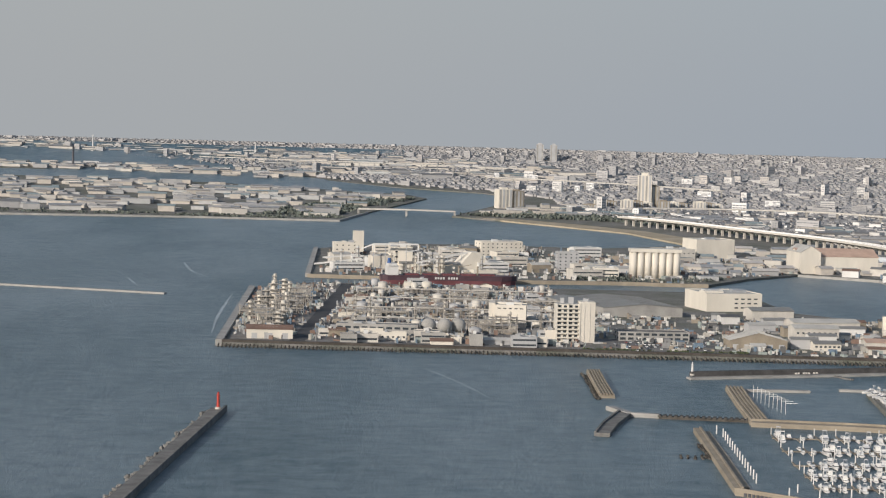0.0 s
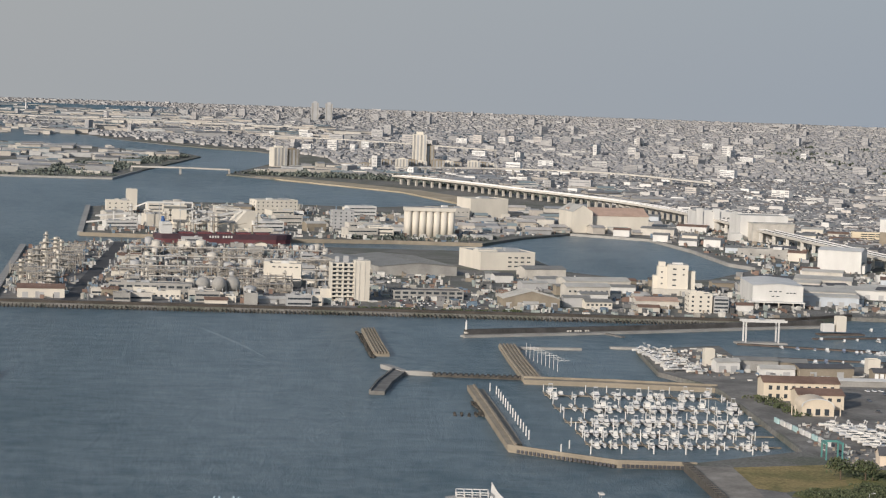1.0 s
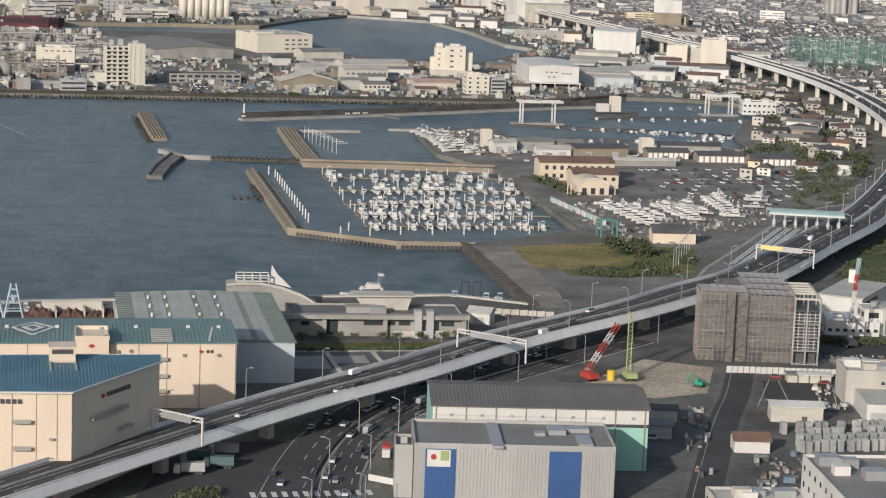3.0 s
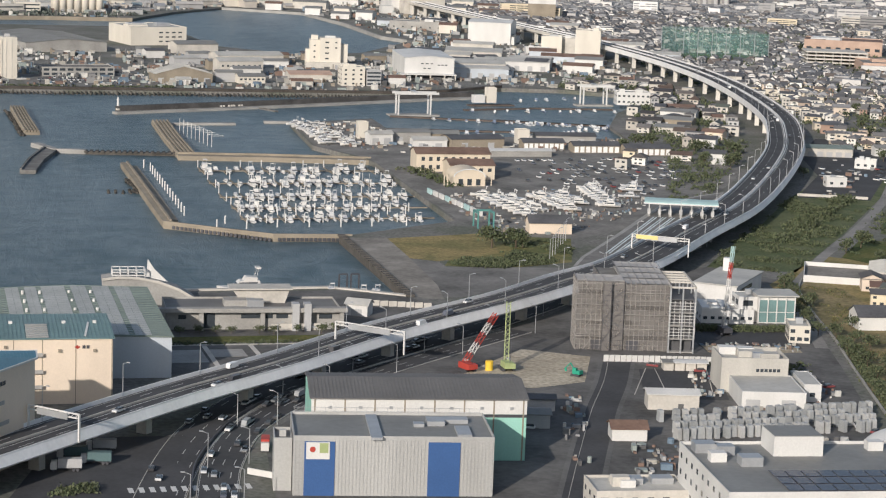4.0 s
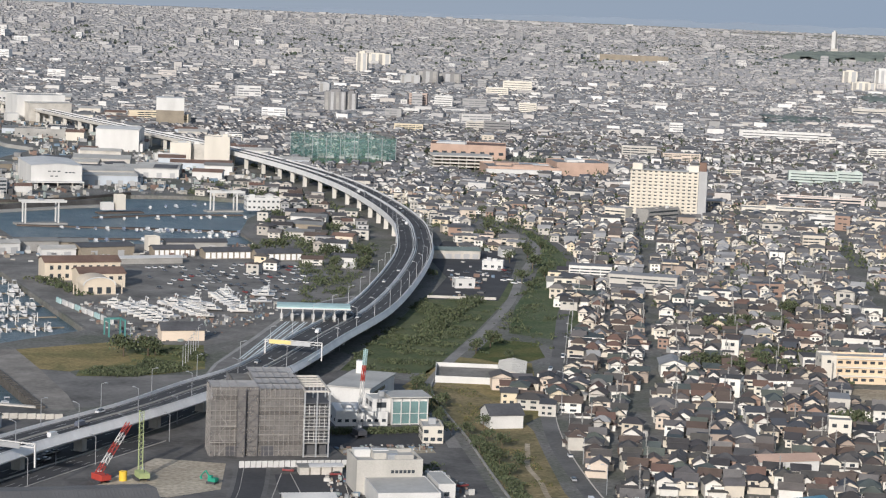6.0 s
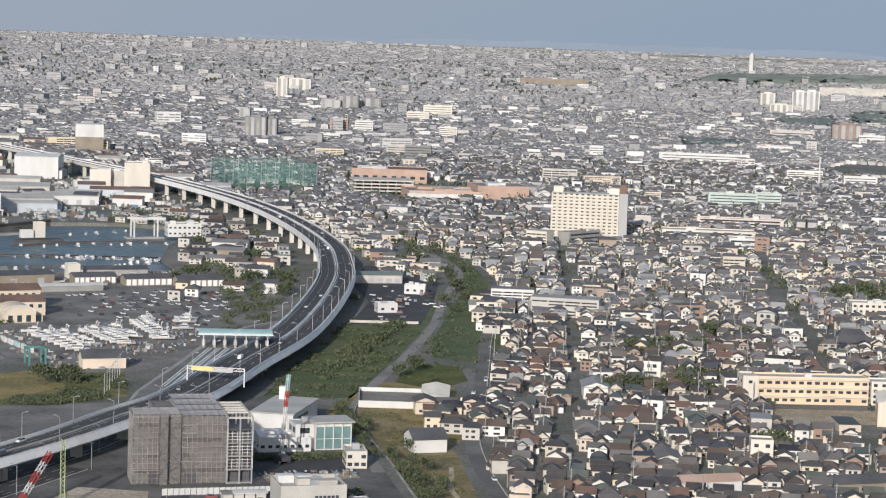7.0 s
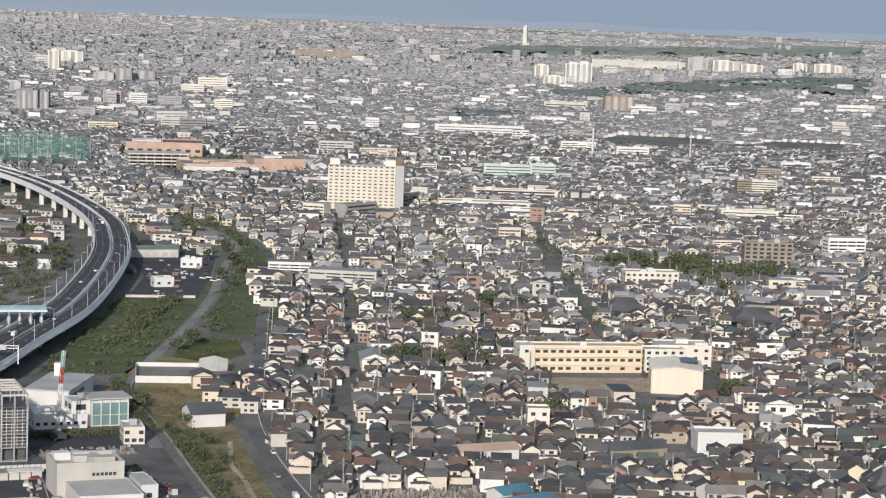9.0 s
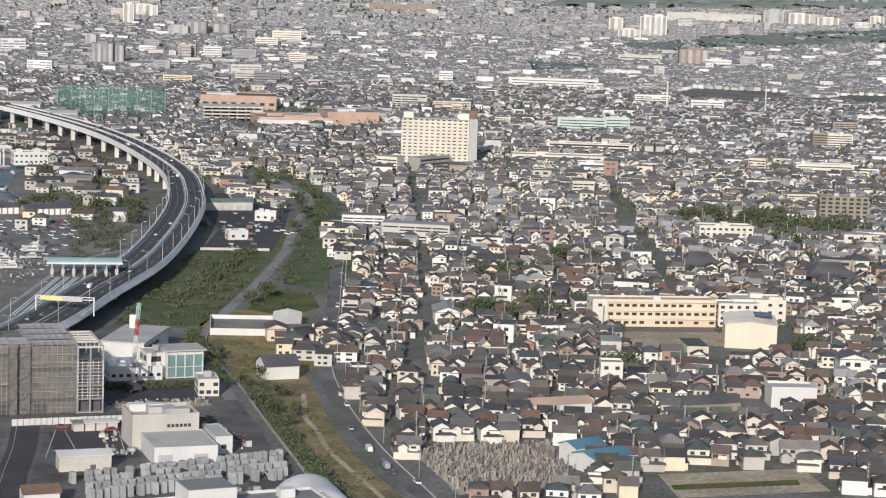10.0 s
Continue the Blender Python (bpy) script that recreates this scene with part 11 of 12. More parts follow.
block("store_hall", "red-roofed store in the town", 2774, 3049, -30, 37, 24, 10, PAINT_WHITE, RED_ROOF, 1, 1, 0, strip_win=True, units=2, category="store", group="larger blocks in the town")
block("store_hall", "white store in the town", 1633, 1812, -30, 33, 16, 9, PAINT_WHITE, ROOF_PALE, 2, 1, 0, strip_win=True, units=2, category="store", group="larger blocks in the town")
block("store_hall", "white far store hall", 2137, 2943, -30, 73, 24, 13, CONCRETE_PALE, ROOF_PALE, 2, 1, 0, strip_win=True, units=2, category="store", group="larger blocks in the town")
block("store_hall", "white far store hall", 2713, 2862, -30, 68, 20, 15, PAINT_WHITE, ROOF_PALE, 2, 1, 0, strip_win=True, units=2, category="store", group="larger blocks in the town")
bm = bmesh.new()
tube(bm, 1577.7, 1926.8, LAND, LAND + 35, 1.1, 0.7, 8)
one("chimney", bm, CONCRETE_PALE, "slim pale chimney standing in the town", "chimney")
patch("river", RIVER, material("river_water", [(0.17, 0.195, 0.215)], 0.5, vary=0.1, scale=0.02, bump=0.0), "grey-blue river reach in the town", "river", 0.06)
patch("river_field", RIVER_FIELD, two_tone("river_grass", (0.17, 0.20, 0.11), (0.22, 0.22, 0.14), 0.02), "green river field in the town", "field", 0.06)

# overhead-line poles along the lanes
pg = np.random.default_rng(5)
verts, faces = [], []
hx2, hy2, _ = lots(560, 1500, 24.0, 26.0, 0, 31)
for x, y in zip(hx2, hy2):
    x, y = x + pg.uniform(4, 6), y + pg.uniform(4, 6)
    for x0, x1, y0, y1, z0, z1 in ((-0.13, 0.13, -0.13, 0.13, 0, 11.0), (-0.8, 0.8, -0.07, 0.07, 10.2, 10.34), (-0.6, 0.6, -0.07, 0.07, 9.2, 9.34), (-0.25, 0.25, -0.25, 0.25, 7.6, 8.5)):
        b = len(verts)
        verts += [(x + q, y + r, LAND + z) for z in (z0, z1) for q, r in ((x0, y0), (x1, y0), (x1, y1), (x0, y1))]
        faces += [tuple(b + i for i in f) for f in ((4, 5, 6, 7), (0, 1, 5, 4), (1, 2, 6, 5), (2, 3, 7, 6), (3, 0, 4, 7))]
me = bpy.data.meshes.new("utility_poles")
me.from_pydata(verts, [], faces)
me.materials.append(CONCRETE)
tagged(new("utility_poles", me), "grey concrete utility poles along the lanes", "poles", kind="stuff")


# ---- the far coast, islands and hills ----
def far_sheds(name, area, count, label, seed, mats, big=1.0):
    g = np.random.default_rng(seed)
    xs, ys = np.array([p[0] for p in area]), np.array([p[1] for p in area])
    x, y = g.uniform(xs.min(), xs.max(), count * 6), g.uniform(ys.min(), ys.max(), count * 6)
    ok = inside(area, x, y)
    x, y = x[ok][:count], y[ok][:count]
    n = len(x)
    many_houses(name, x, y, np.radians(g.normal(4, 6, n)), big * g.uniform(14, 58, n), big * g.uniform(12, 36, n), big ** 0.5 * g.uniform(4, 11, n), np.full(n, 2.5), np.zeros(n, bool), mats, label, g.random(n) < 0.5)


SHED_ROOF = material("shed_roofs", [(0.36, 0.35, 0.34), (0.44, 0.42, 0.40), (0.28, 0.29, 0.30), (0.25, 0.30, 0.31), (0.20, 0.20, 0.20)], 0.7, vary=0.1, bump=0.0)
# wall whites are lowered in colour for haze on the far coast
SHED_WALL = material("shed_walls", [(0.50, 0.46, 0.41), (0.55, 0.52, 0.47), (0.42, 0.39, 0.35), (0.48, 0.48, 0.47), (0.34, 0.34, 0.34)], 0.8, vary=0.08, bump=0.0)
far_sheds("island_works", [(-1100, 3900), (-760, 3860), (-444, 3880), (-215, 3900), (-170, 4200), (-80, 4900), (-110, 5120), (-330, 5330), (-760, 5750), (-1500, 5900)], 420, "pale factory sheds on the reclaimed island", 3, [SHED_WALL, SHED_ROOF])
far_sheds("far_island_works", [(-1900, 6800), (-1195, 6760), (-825, 6600), (-490, 6330), (-350, 6800), (-520, 7300), (-1171, 7450), (-2100, 7600)], 220, "pale sheds on the far island", 4, [SHED_WALL, SHED_ROOF], 1.3)
far_sheds("far_port", [(-2600, 11000), (-1500, 10000), (-900, 9000), (-300, 7000), (200, 6300), (600, 7500), (0, 10000), (-1500, 13000), (-3000, 13500)], 480, "far pale port sheds and tanks along the coast", 5, [SHED_WALL, SHED_ROOF], 2.0)
far_sheds("shore_works", [(60, 4120), (300, 4150), (420, 3900), (640, 3300), (760, 3300), (640, 4100), (380, 4500), (240, 4700)], 120, "pale works and halls behind the beach", 6, [SHED_WALL, SHED_ROOF])
far_sheds("quay_works", [(440, 2650), (560, 2600), (600, 2900), (540, 3150), (420, 3150), (390, 2800)], 46, "pale sheds between basin and expressway", 7, [SHED_WALL, SHED_ROOF], 0.6)
thicket("island_trees", [(-900, 3750), (-444, 3770), (-200, 3770), (-160, 3900), (-440, 3860), (-900, 3830)], 1000, 3.5, 4.0, "belt of dark trees on the island shore", 21, -0.2)
thicket("island_grove", [(-330, 3900), (-200, 3900), (-170, 4250), (-60, 4900), (-120, 5000), (-300, 4300)], 2200, 6.0, 6.0, "dark trees among the island works", 22, -0.1)
def canopy(name, area, step, h, label, seed, mat, gaps=-0.2):
    """A wood seen from far off: one uneven sheet of crowns with gaps."""
    xs, ys = [p[0] for p in area], [p[1] for p in area]
    nx, ny = int((max(xs) - min(xs)) / step) + 1, int((max(ys) - min(ys)) / step) + 1
    rnd = random.Random(seed)
    verts, faces, at = [], [], {}
    for j in range(ny + 1):
        for i in range(nx + 1):
            x, y = min(xs) + (i + rnd.uniform(-0.35, 0.35)) * step, min(ys) + (j + rnd.uniform(-0.35, 0.35)) * step
            g = noise.noise(Vector((x / (step * 9), y / (step * 9), seed)))
            if inside_plain(area, x, y) and g > gaps:
                at[i, j] = len(verts)
                z = h * (0.45 + 0.35 * g + rnd.uniform(0.0, 0.45))
                verts.append(tuple(far_place(x, y, LAND + z)[0]))
    low = {}
    for (i, j), k in list(at.items()):
        q = [at.get(p) for p in ((i, j), (i + 1, j), (i + 1, j + 1), (i, j + 1))]
        if None not in q:
            faces += [(q[0], q[1], q[2]), (q[0], q[2], q[3])]
        if (i, j - 1) not in at and (i + 1, j) in at and (i + 1, j - 1) not in at:
            for p in (k, at[i + 1, j]):
                if p not in low:
                    low[p] = len(verts)
                    x, y, z = verts[p]
                    verts.append((x, y, z - h * 0.7 * drawn_in(max(ys))))
            faces.append((low[k], low[at[i + 1, j]], at[i + 1, j], k))
    me = bpy.data.meshes.new(name)
    me.from_pydata(verts, [], faces)
    me.materials.append(mat)
    return tagged(new(name, me), label, "wood", kind="stuff")


# the blue-grey cast of these leaves is haze put into the colour
HAZED_WOOD_LEAF = material("hazed_forest_leaves", [(0.125, 0.152, 0.145), (0.112, 0.14, 0.135), (0.14, 0.165, 0.15)], 0.95, vary=0.15, scale=0.02, bump=0.0)
canopy("plain_forest", [(2560, 3340), (3100, 3560), (3290, 3430), (4100, 4250), (3900, 4360), (3290, 4020), (2900, 3800)], 12.0, 13.0, "dark wooded belt on the plain", 23, HAZED_WOOD_LEAF, -0.12)
canopy("plain_forest", [(3850, 5850), (5000, 6300), (6500, 6820), (8300, 8700), (6600, 7700), (4620, 6900)], 34.0, 22.0, "dark wooded belt on the far plain", 24, HAZED_WOOD_LEAF, -0.25)
canopy("plain_forest", [(2390, 3350), (2430, 3205), (2720, 3590), (2600, 3617)], 10.0, 12.0, "small dark wood on the plain", 25, HAZED_WOOD_LEAF, -0.3)
canopy("plain_forest", [(1750, 2680), (1850, 2640), (1960, 2800), (1850, 2850)], 8.0, 10.0, "small dark grove among the far houses", 27, HAZED_WOOD_LEAF, -0.2)
for k, (x0, y0, x1, y1, w, seed) in enumerate(((871, 1137, 945, 1200, 34, 81), (893, 1098, 955, 1156, 28, 82), (868, 1030, 965, 1112, 40, 83), (608, 962, 645, 996, 22, 84), (566, 852, 606, 894, 24, 85), (1000, 1700, 1040, 1740, 26, 86))):
    n_ = Vector((y1 - y0, x0 - x1, 0)).normalized() * w / 2
    thicket("town_wood", [(x0 - n_.x, y0 - n_.y), (x0 + n_.x, y0 + n_.y), (x1 + n_.x, y1 + n_.y), (x1 - n_.x, y1 - n_.y)], 5200, 8.0, 1.5, "dense dark green trees among the roofs", seed, -0.35)
thicket("town_wood", [(1000, 1990), (1060, 1960), (1090, 2010), (1030, 2050)], 900, 8.0, 3.0, "dark trees beside the shopping centre", 26, -0.5)
mast(-1180, 6900, 70, "dark chimney on the far island", STEEL_DARK, 4)
for x, y, h in ((-1750, 10800, 70), (-900, 10300, 60)):
    mast(x, y, h, "far thin chimney on the coast", PAINT_WHITE, 4)


def bridge(pts, label, span=60.0):
    t = thing("bridge", Matrix.Identity(4), label, "bridge", "far bridges", kind="structure")
    line = smooth_line(pts, 60.0)
    bm = bmesh.new()
    loft(bm, line, [(-7, -1.5), (7, -1.5), (7, 1.2), (-7, 1.2)])
    part("deck", bm, CONCRETE_PALE, t)
    for p in line[::1]:
        q, k = far_place(p.x, p.y, 0)
        bm = bmesh.new()
        bx(bm, -2, 2, -2, 2, -2, p.z - 1.4)
        ob = part("pier_column", bm, CONCRETE, t)
        ob.matrix_world = Matrix.Translation(q) @ Matrix.Scale(k, 4)


bridge([(-160, 4060, 12), (-70, 4050, 13), (20, 4070, 11)], "low pale bridge between island and shore")
bridge([(-900, 8000, 30), (-300, 7600, 32), (300, 7300, 30)], "far pale bay bridge")
bridge([(120, 6300, 24), (420, 5900, 26), (700, 5500, 24)], "far pale elevated road")
bridge([(340, 4150, 22), (520, 4250, 22), (760, 4200, 22), (900, 3900, 20)], "far curved pale elevated road")

# the hills' blue-grey is distance haze put into their base colour
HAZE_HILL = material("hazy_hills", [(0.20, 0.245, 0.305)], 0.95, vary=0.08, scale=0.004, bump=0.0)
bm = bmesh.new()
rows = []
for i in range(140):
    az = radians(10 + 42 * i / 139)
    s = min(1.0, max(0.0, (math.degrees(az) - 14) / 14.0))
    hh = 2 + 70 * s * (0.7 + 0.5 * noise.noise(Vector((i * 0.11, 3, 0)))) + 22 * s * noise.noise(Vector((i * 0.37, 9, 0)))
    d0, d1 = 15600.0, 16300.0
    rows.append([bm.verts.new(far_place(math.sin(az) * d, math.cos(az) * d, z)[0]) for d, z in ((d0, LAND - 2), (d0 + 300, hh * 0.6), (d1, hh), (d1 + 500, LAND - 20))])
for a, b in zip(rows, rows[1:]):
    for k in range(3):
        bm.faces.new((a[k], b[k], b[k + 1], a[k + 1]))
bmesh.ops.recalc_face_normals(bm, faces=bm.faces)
one("hills", bm, HAZE_HILL, "low hills along the horizon, coloured haze blue", "hills", kind="structure")


# pale foam streaks of passing boats
FOAM = material("foam", [(0.36, 0.42, 0.45)], 0.6, vary=0.25, scale=0.05, fine=0.4)
for pts, w in (([(-524, 2569), (-471, 2647), (-430, 2758)], 5.0), ([(-315, 2636), (-284, 2465), (-246, 2354)], 5.0), ([(-18, 1571), (5, 1495), (23, 1429), (34, 1378)], 3.0), ([(-186, 1759), (-197, 1911), (-209, 2162)], 4.0), ([(-342, 2352), (-311, 2224)], 4.0)):
    bm = bmesh.new()
    line = smooth_line([(x, y, 0.0) for x, y in pts], 10.0)
    rows = []
    for i, (p, q) in enumerate(zip(line, normals_of(line))):
        f = w * 0.5 * math.sin(math.pi * (i + 0.5) / len(line)) * (0.7 + 0.5 * noise.noise(Vector((p.x * 0.05, p.y * 0.05, 0))))
        rows.append((bm.verts.new((p.x - q.x * f, p.y - q.y * f, 0.06)), bm.verts.new((p.x + q.x * f, p.y + q.y * f, 0.06))))
    for a, b in zip(rows, rows[1:]):
        f = bm.faces.new((a[0], a[1], b[1], b[0]))
        f.normal_update()
        if f.normal.z < 0:
            f.normal_flip()
    one("boat_wake", bm, FOAM, "thin pale foam streak on the water", "wake", kind="stuff")

thicket("far_town_trees", [(900, 2000), (1500, 1900), (2900, 3300), (3600, 4600), (1500, 5200), (900, 4200)], 5200, 6.0, 4.2, "dark garden trees and groves dotted through the far town", 71, 0.22, FAR_TREE)
thicket("farther_town_trees", [(1500, 4800), (4200, 4400), (6500, 6500), (4500, 8200), (1800, 7600)], 3600, 9.0, 9.0, "dark groves in the farther town", 72, 0.26, FAR_TREE)


# ---- yards: stacked goods, small plant, containers ----
GOODS = material("yard_goods", [(0.50, 0.49, 0.46), (0.36, 0.36, 0.36), (0.62, 0.60, 0.56), (0.22, 0.22, 0.22), (0.30, 0.26, 0.21), (0.16, 0.22, 0.28), (0.40, 0.38, 0.34), (0.22, 0.15, 0.12), (0.12, 0.12, 0.12), (0.32, 0.36, 0.34)], 0.7, vary=0.15, scale=0.3, bump=0.0)


def clutter(name, area, n, small, large, tall, label, seed, round_share=0.2, avoid=(), turn=4.0):
    """Goods and small plant standing about on an area: boxes, stacks and drums."""
    rnd = random.Random(seed)
    xs, ys = [p[0] for p in area], [p[1] for p in area]
    verts, faces = [], []
    done = tries = 0
    while done < n and tries < n * 12:
        tries += 1
        x, y = rnd.uniform(min(xs), max(xs)), rnd.uniform(min(ys), max(ys))
        if not inside_plain(area, x, y) or any(inside_plain(a, x, y) for a in avoid) or noise.noise(Vector((x * 0.03, y * 0.03, seed))) < -0.22:
            continue
        done += 1
        w, d = small + (large - small) * rnd.random() ** 2.5, small + (large - small) * rnd.random() ** 2.5
        h = tall * (0.25 + 0.75 * rnd.random() ** 2)
        a = radians(turn + rnd.choice([0, 0, 0, 90]) + rnd.gauss(0, 5))
        if rnd.random() < round_share:
            k, r = 8, min(w, d) * 0.5
            ring = [(r * math.cos(6.2832 * i / k), r * math.sin(6.2832 * i / k)) for i in range(k)]
        else:
            k = 4
            ring = [(-w / 2, -d / 2), (w / 2, -d / 2), (w / 2, d / 2), (-w / 2, d / 2)]
        b = len(verts)
        c, s = math.cos(a), math.sin(a)
        for z in (0, h):
            for u, v in ring:
                verts.append(tuple(far_place(x + u * c - v * s, y + u * s + v * c, LAND + z)[0]))
        faces.append(tuple(b + k + i for i in range(k)))
        faces += [(b + i, b + (i + 1) % k, b + k + (i + 1) % k, b + k + i) for i in range(k)]
    me = bpy.data.meshes.new(name)
    me.from_pydata(verts, [], faces)
    me.materials.append(GOODS)
    return tagged(new(name, me), label, "yard goods", kind="stuff")


clutter("yard_goods", [(205, 600), (232, 690), (300, 722), (330, 700), (322, 640), (300, 585), (214, 560)], 300, 0.7, 3.6, 2.2, "pallets, bins and machines in the works yards", 1, 0.15, [[(245, 612), (330, 612), (330, 648), (245, 648)], [(200, 560), (232, 660), (262, 735), (320, 722), (300, 664), (246, 650), (226, 600), (214, 560)]], -10)
clutter("site_goods", [(272, 668), (284, 700), (290, 700), (284, 668)], 40, 0.6, 2.6, 1.8, "site huts, bins and stacked materials", 2, 0.1, (), -15)
clutter("quay_goods", [(-60, 790), (-60, 850), (46, 856), (50, 800)], 160, 0.8, 4.0, 2.0, "bins and goods on the bulk quay", 3, 0.2)
clutter("boatyard_goods", [(300, 1000), (302, 1120), (400, 1150), (425, 1110), (380, 1040), (330, 992)], 420, 0.5, 2.6, 1.8, "trailers, racks and gear in the boatyard", 4, 0.1)
clutter("landing_goods", [(282, 1335), (300, 1440), (345, 1470), (344, 1388), (430, 1374), (500, 1366), (480, 1300), (330, 1290)], 420, 0.8, 5.0, 2.6, "nets, crates and gear on the landing", 5, 0.15, (), -5)
clutter("plant_items", [(-168, 1690), (-185, 2200), (-130, 2296), (116, 2296), (116, 1690)], 3400, 0.8, 6.5, 5.0, "pumps, small vessels and pipe racks of the plant", 6, 0.35, [[(-118, 1672), (-106, 1672), (-92, 2290), (-106, 2290)]], 4)
clutter("shore_goods", [(125, 1690), (125, 2000), (330, 1980), (420, 1960), (560, 1960), (560, 1705), (510, 1710), (404, 1660)], 1500, 1.0, 8.0, 4.5, "goods, huts and lorries between the works", 7, 0.15)
clutter("pier_goods", [(-140, 2430), (-150, 2900), (60, 3080), (290, 2900), (290, 2430)], 1500, 1.0, 9.0, 6.0, "goods, huts and small plant on the silo pier", 8, 0.25)
clutter("roadside_goods", [(560, 1720), (470, 2000), (560, 2170), (540, 2400), (520, 2580), (600, 2900), (700, 2900), (690, 2200), (690, 1850), (660, 1700)], 1500, 1.0, 8.0, 4.5, "lorries, goods and huts between the factories", 9, 0.1, (), -20)
clutter("works_items", [(308, 752), (344, 745), (341, 733), (305, 736)], 70, 0.5, 2.4, 1.6, "timber, pipes and bins on the works yard", 12, 0.1, (), -11)
clutter("car_park_items", [(520, 1116), (560, 1195), (600, 1290), (640, 1372), (672, 1366), (640, 1270), (592, 1184), (544, 1104)], 45, 1.4, 4.5, 2.4, "vans, bins and huts beside the corridor road", 10, 0.05, (), -28)


# small houses, sheds and trees between the harbour and the expressway
def fill_houses(name, area, step, seed, label, turn, mats, clear=26.0, share=0.78):
    g = np.random.default_rng(seed)
    xs, ys = np.array([p[0] for p in area]), np.array([p[1] for p in area])
    gx, gy = np.meshgrid(np.arange(xs.min(), xs.max(), step), np.arange(ys.min(), ys.max(), step * 1.1))
    x, y = gx.ravel() + g.uniform(-3, 3, gx.size), gy.ravel() + g.uniform(-3, 3, gx.size)
    ok = inside(area, x, y) & (g.random(x.size) < share)
    for q in deck_line[::2]:
        ok &= np.hypot(x - q.x, y - q.y) > clear
    for q in ROAD_GREEN:
        ok &= np.hypot(x - q.x, y - q.y) > 13.0
    x, y = x[ok], y[ok]
    n = len(x)
    many_houses(name, x, y, np.radians(turn + g.normal(0, 8, n) + 90 * (g.random(n) < 0.4)), g.uniform(6.5, 14, n), g.uniform(6, 9, n), g.uniform(3.6, 7, n), g.uniform(1.2, 2.0, n), g.random(n) < 0.4, mats, label, g.random(n) < 0.25, True)


fill_houses("harbour_houses", [(515, 1330), (560, 1330), (600, 1420), (640, 1530), (662, 1640), (668, 1740), (600, 1790), (560, 1705), (610, 1660), (600, 1590), (560, 1525), (525, 1440)], 14.0, 41, "small houses and sheds between harbour and expressway", -28, [SHED_WALL, CITY_ROOF, GLASS], 26.0, 0.5)
fill_houses("corridor_houses", [(622, 1290), (690, 1300), (735, 1440), (742, 1700), (740, 2000), (718, 2000), (716, 1800), (700, 1620), (668, 1440)], 15.0, 42, "small houses, depots and sheds along the expressway", -24, [CITY_WALL, HAZED_MID_ROOF, GLASS], 22.0)
fill_houses("marina_houses", [(430, 1150), (470, 1190), (540, 1320), (500, 1330), (450, 1250)], 17.0, 43, "small stores and houses beside the boatyard", -30, [CITY_WALL, CITY_ROOF, GLASS], 24.0, 0.25)
thicket("harbour_trees", [(515, 1330), (560, 1330), (640, 1530), (668, 1740), (600, 1790), (560, 1705), (610, 1660), (560, 1525)], 6500, 4.0, 1.5, "garden trees between the harbour houses", 44, 0.05)
thicket("corridor_trees", [(640, 1300), (690, 1300), (735, 1440), (742, 1700), (740, 2000), (712, 2000), (690, 1600)], 2200, 3.2, 1.6, "trees and bushes along the expressway", 45, 0.08)
thicket("town_trees", [(640, 1130), (960, 2630), (1980, 1980), (1100, 900)], 22000, 7.5, 1.9, "dark garden trees standing among the roofs", 62, 0.3, LEAF)
thicket("yard_hedge", [(315, 771), (351, 767), (352, 772), (316, 777)], 2600, 3.6, 0.8, "dark green hedge before the laboratory", 71, -0.7)
patch("lorry_yard", [(38, 576), (82, 576), (96, 640), (58, 642)], ASPHALT, "dark asphalt lorry yard beside the junction", "pavement", 0.11)


def box_lorry(m, body, label):
    t = thing("lorry", m, label, "lorry", "lorries in the yard")
    bm = bmesh.new()
    bx(bm, -1.2, 1.2, -4.6, 2.2, 1.1, 3.7)
    part("cargo_box", bm, body, t)
    bm = bmesh.new()
    side_prism(bm, [(2.5, 0.6), (4.4, 0.6), (4.4, 1.7), (4.1, 2.9), (2.5, 3.0)], -1.15, 1.15)
    cab = part("cab", bm, PAINT_WHITE, t, "white driver's cab")
    bm = bmesh.new()
    side_prism(bm, [(4.41, 1.75), (4.45, 1.75), (4.17, 2.75), (4.13, 2.75)], -1.0, 1.0)
    part("windscreen", bm, GLASS, cab)
    bm = bmesh.new()
    bx(bm, -0.5, 0.5, -4.5, 4.2, 0.6, 1.1)
    part("chassis", bm, STEEL_DARK, t)
    for x in (-0.95, 0.95):
        for y in (-3.4, -2.3, 3.4):
            bm = bmesh.new()
            bmesh.ops.create_cone(bm, cap_ends=True, segments=12, radius1=0.5, radius2=0.5, depth=0.35, matrix=pose(x, y, 0.5, 0, 90, 0))
            part("wheel", bm, STEEL_DARK, t)


LORRY_TEAL = material("dark_teal_box", [(0.10, 0.16, 0.165)], 0.5, vary=0.1)
for i, (x, y, r_) in enumerate(((57, 606, 82), (66, 612, 80), (60, 619, 84), (69, 626, 80))):
    box_lorry(pose(x, y, LAND + 0.11, 0, 0, r_), LORRY_TEAL if i % 3 else PAINT_GREY, "dark teal box lorry parked in the yard" if i % 3 else "grey box lorry parked in the yard")
thicket("junction_bushes", [(50, 581), (63, 583), (63, 588), (50, 587)], 1000, 4.0, 0.8, "green bushes and young trees at the junction", 73, -0.5)
thicket("quay_hedge", [(106, 766), (172, 766), (172, 769), (106, 769)], 900, 1.4, 0.7, "clipped dark hedge before the terminal", 46, -0.7)
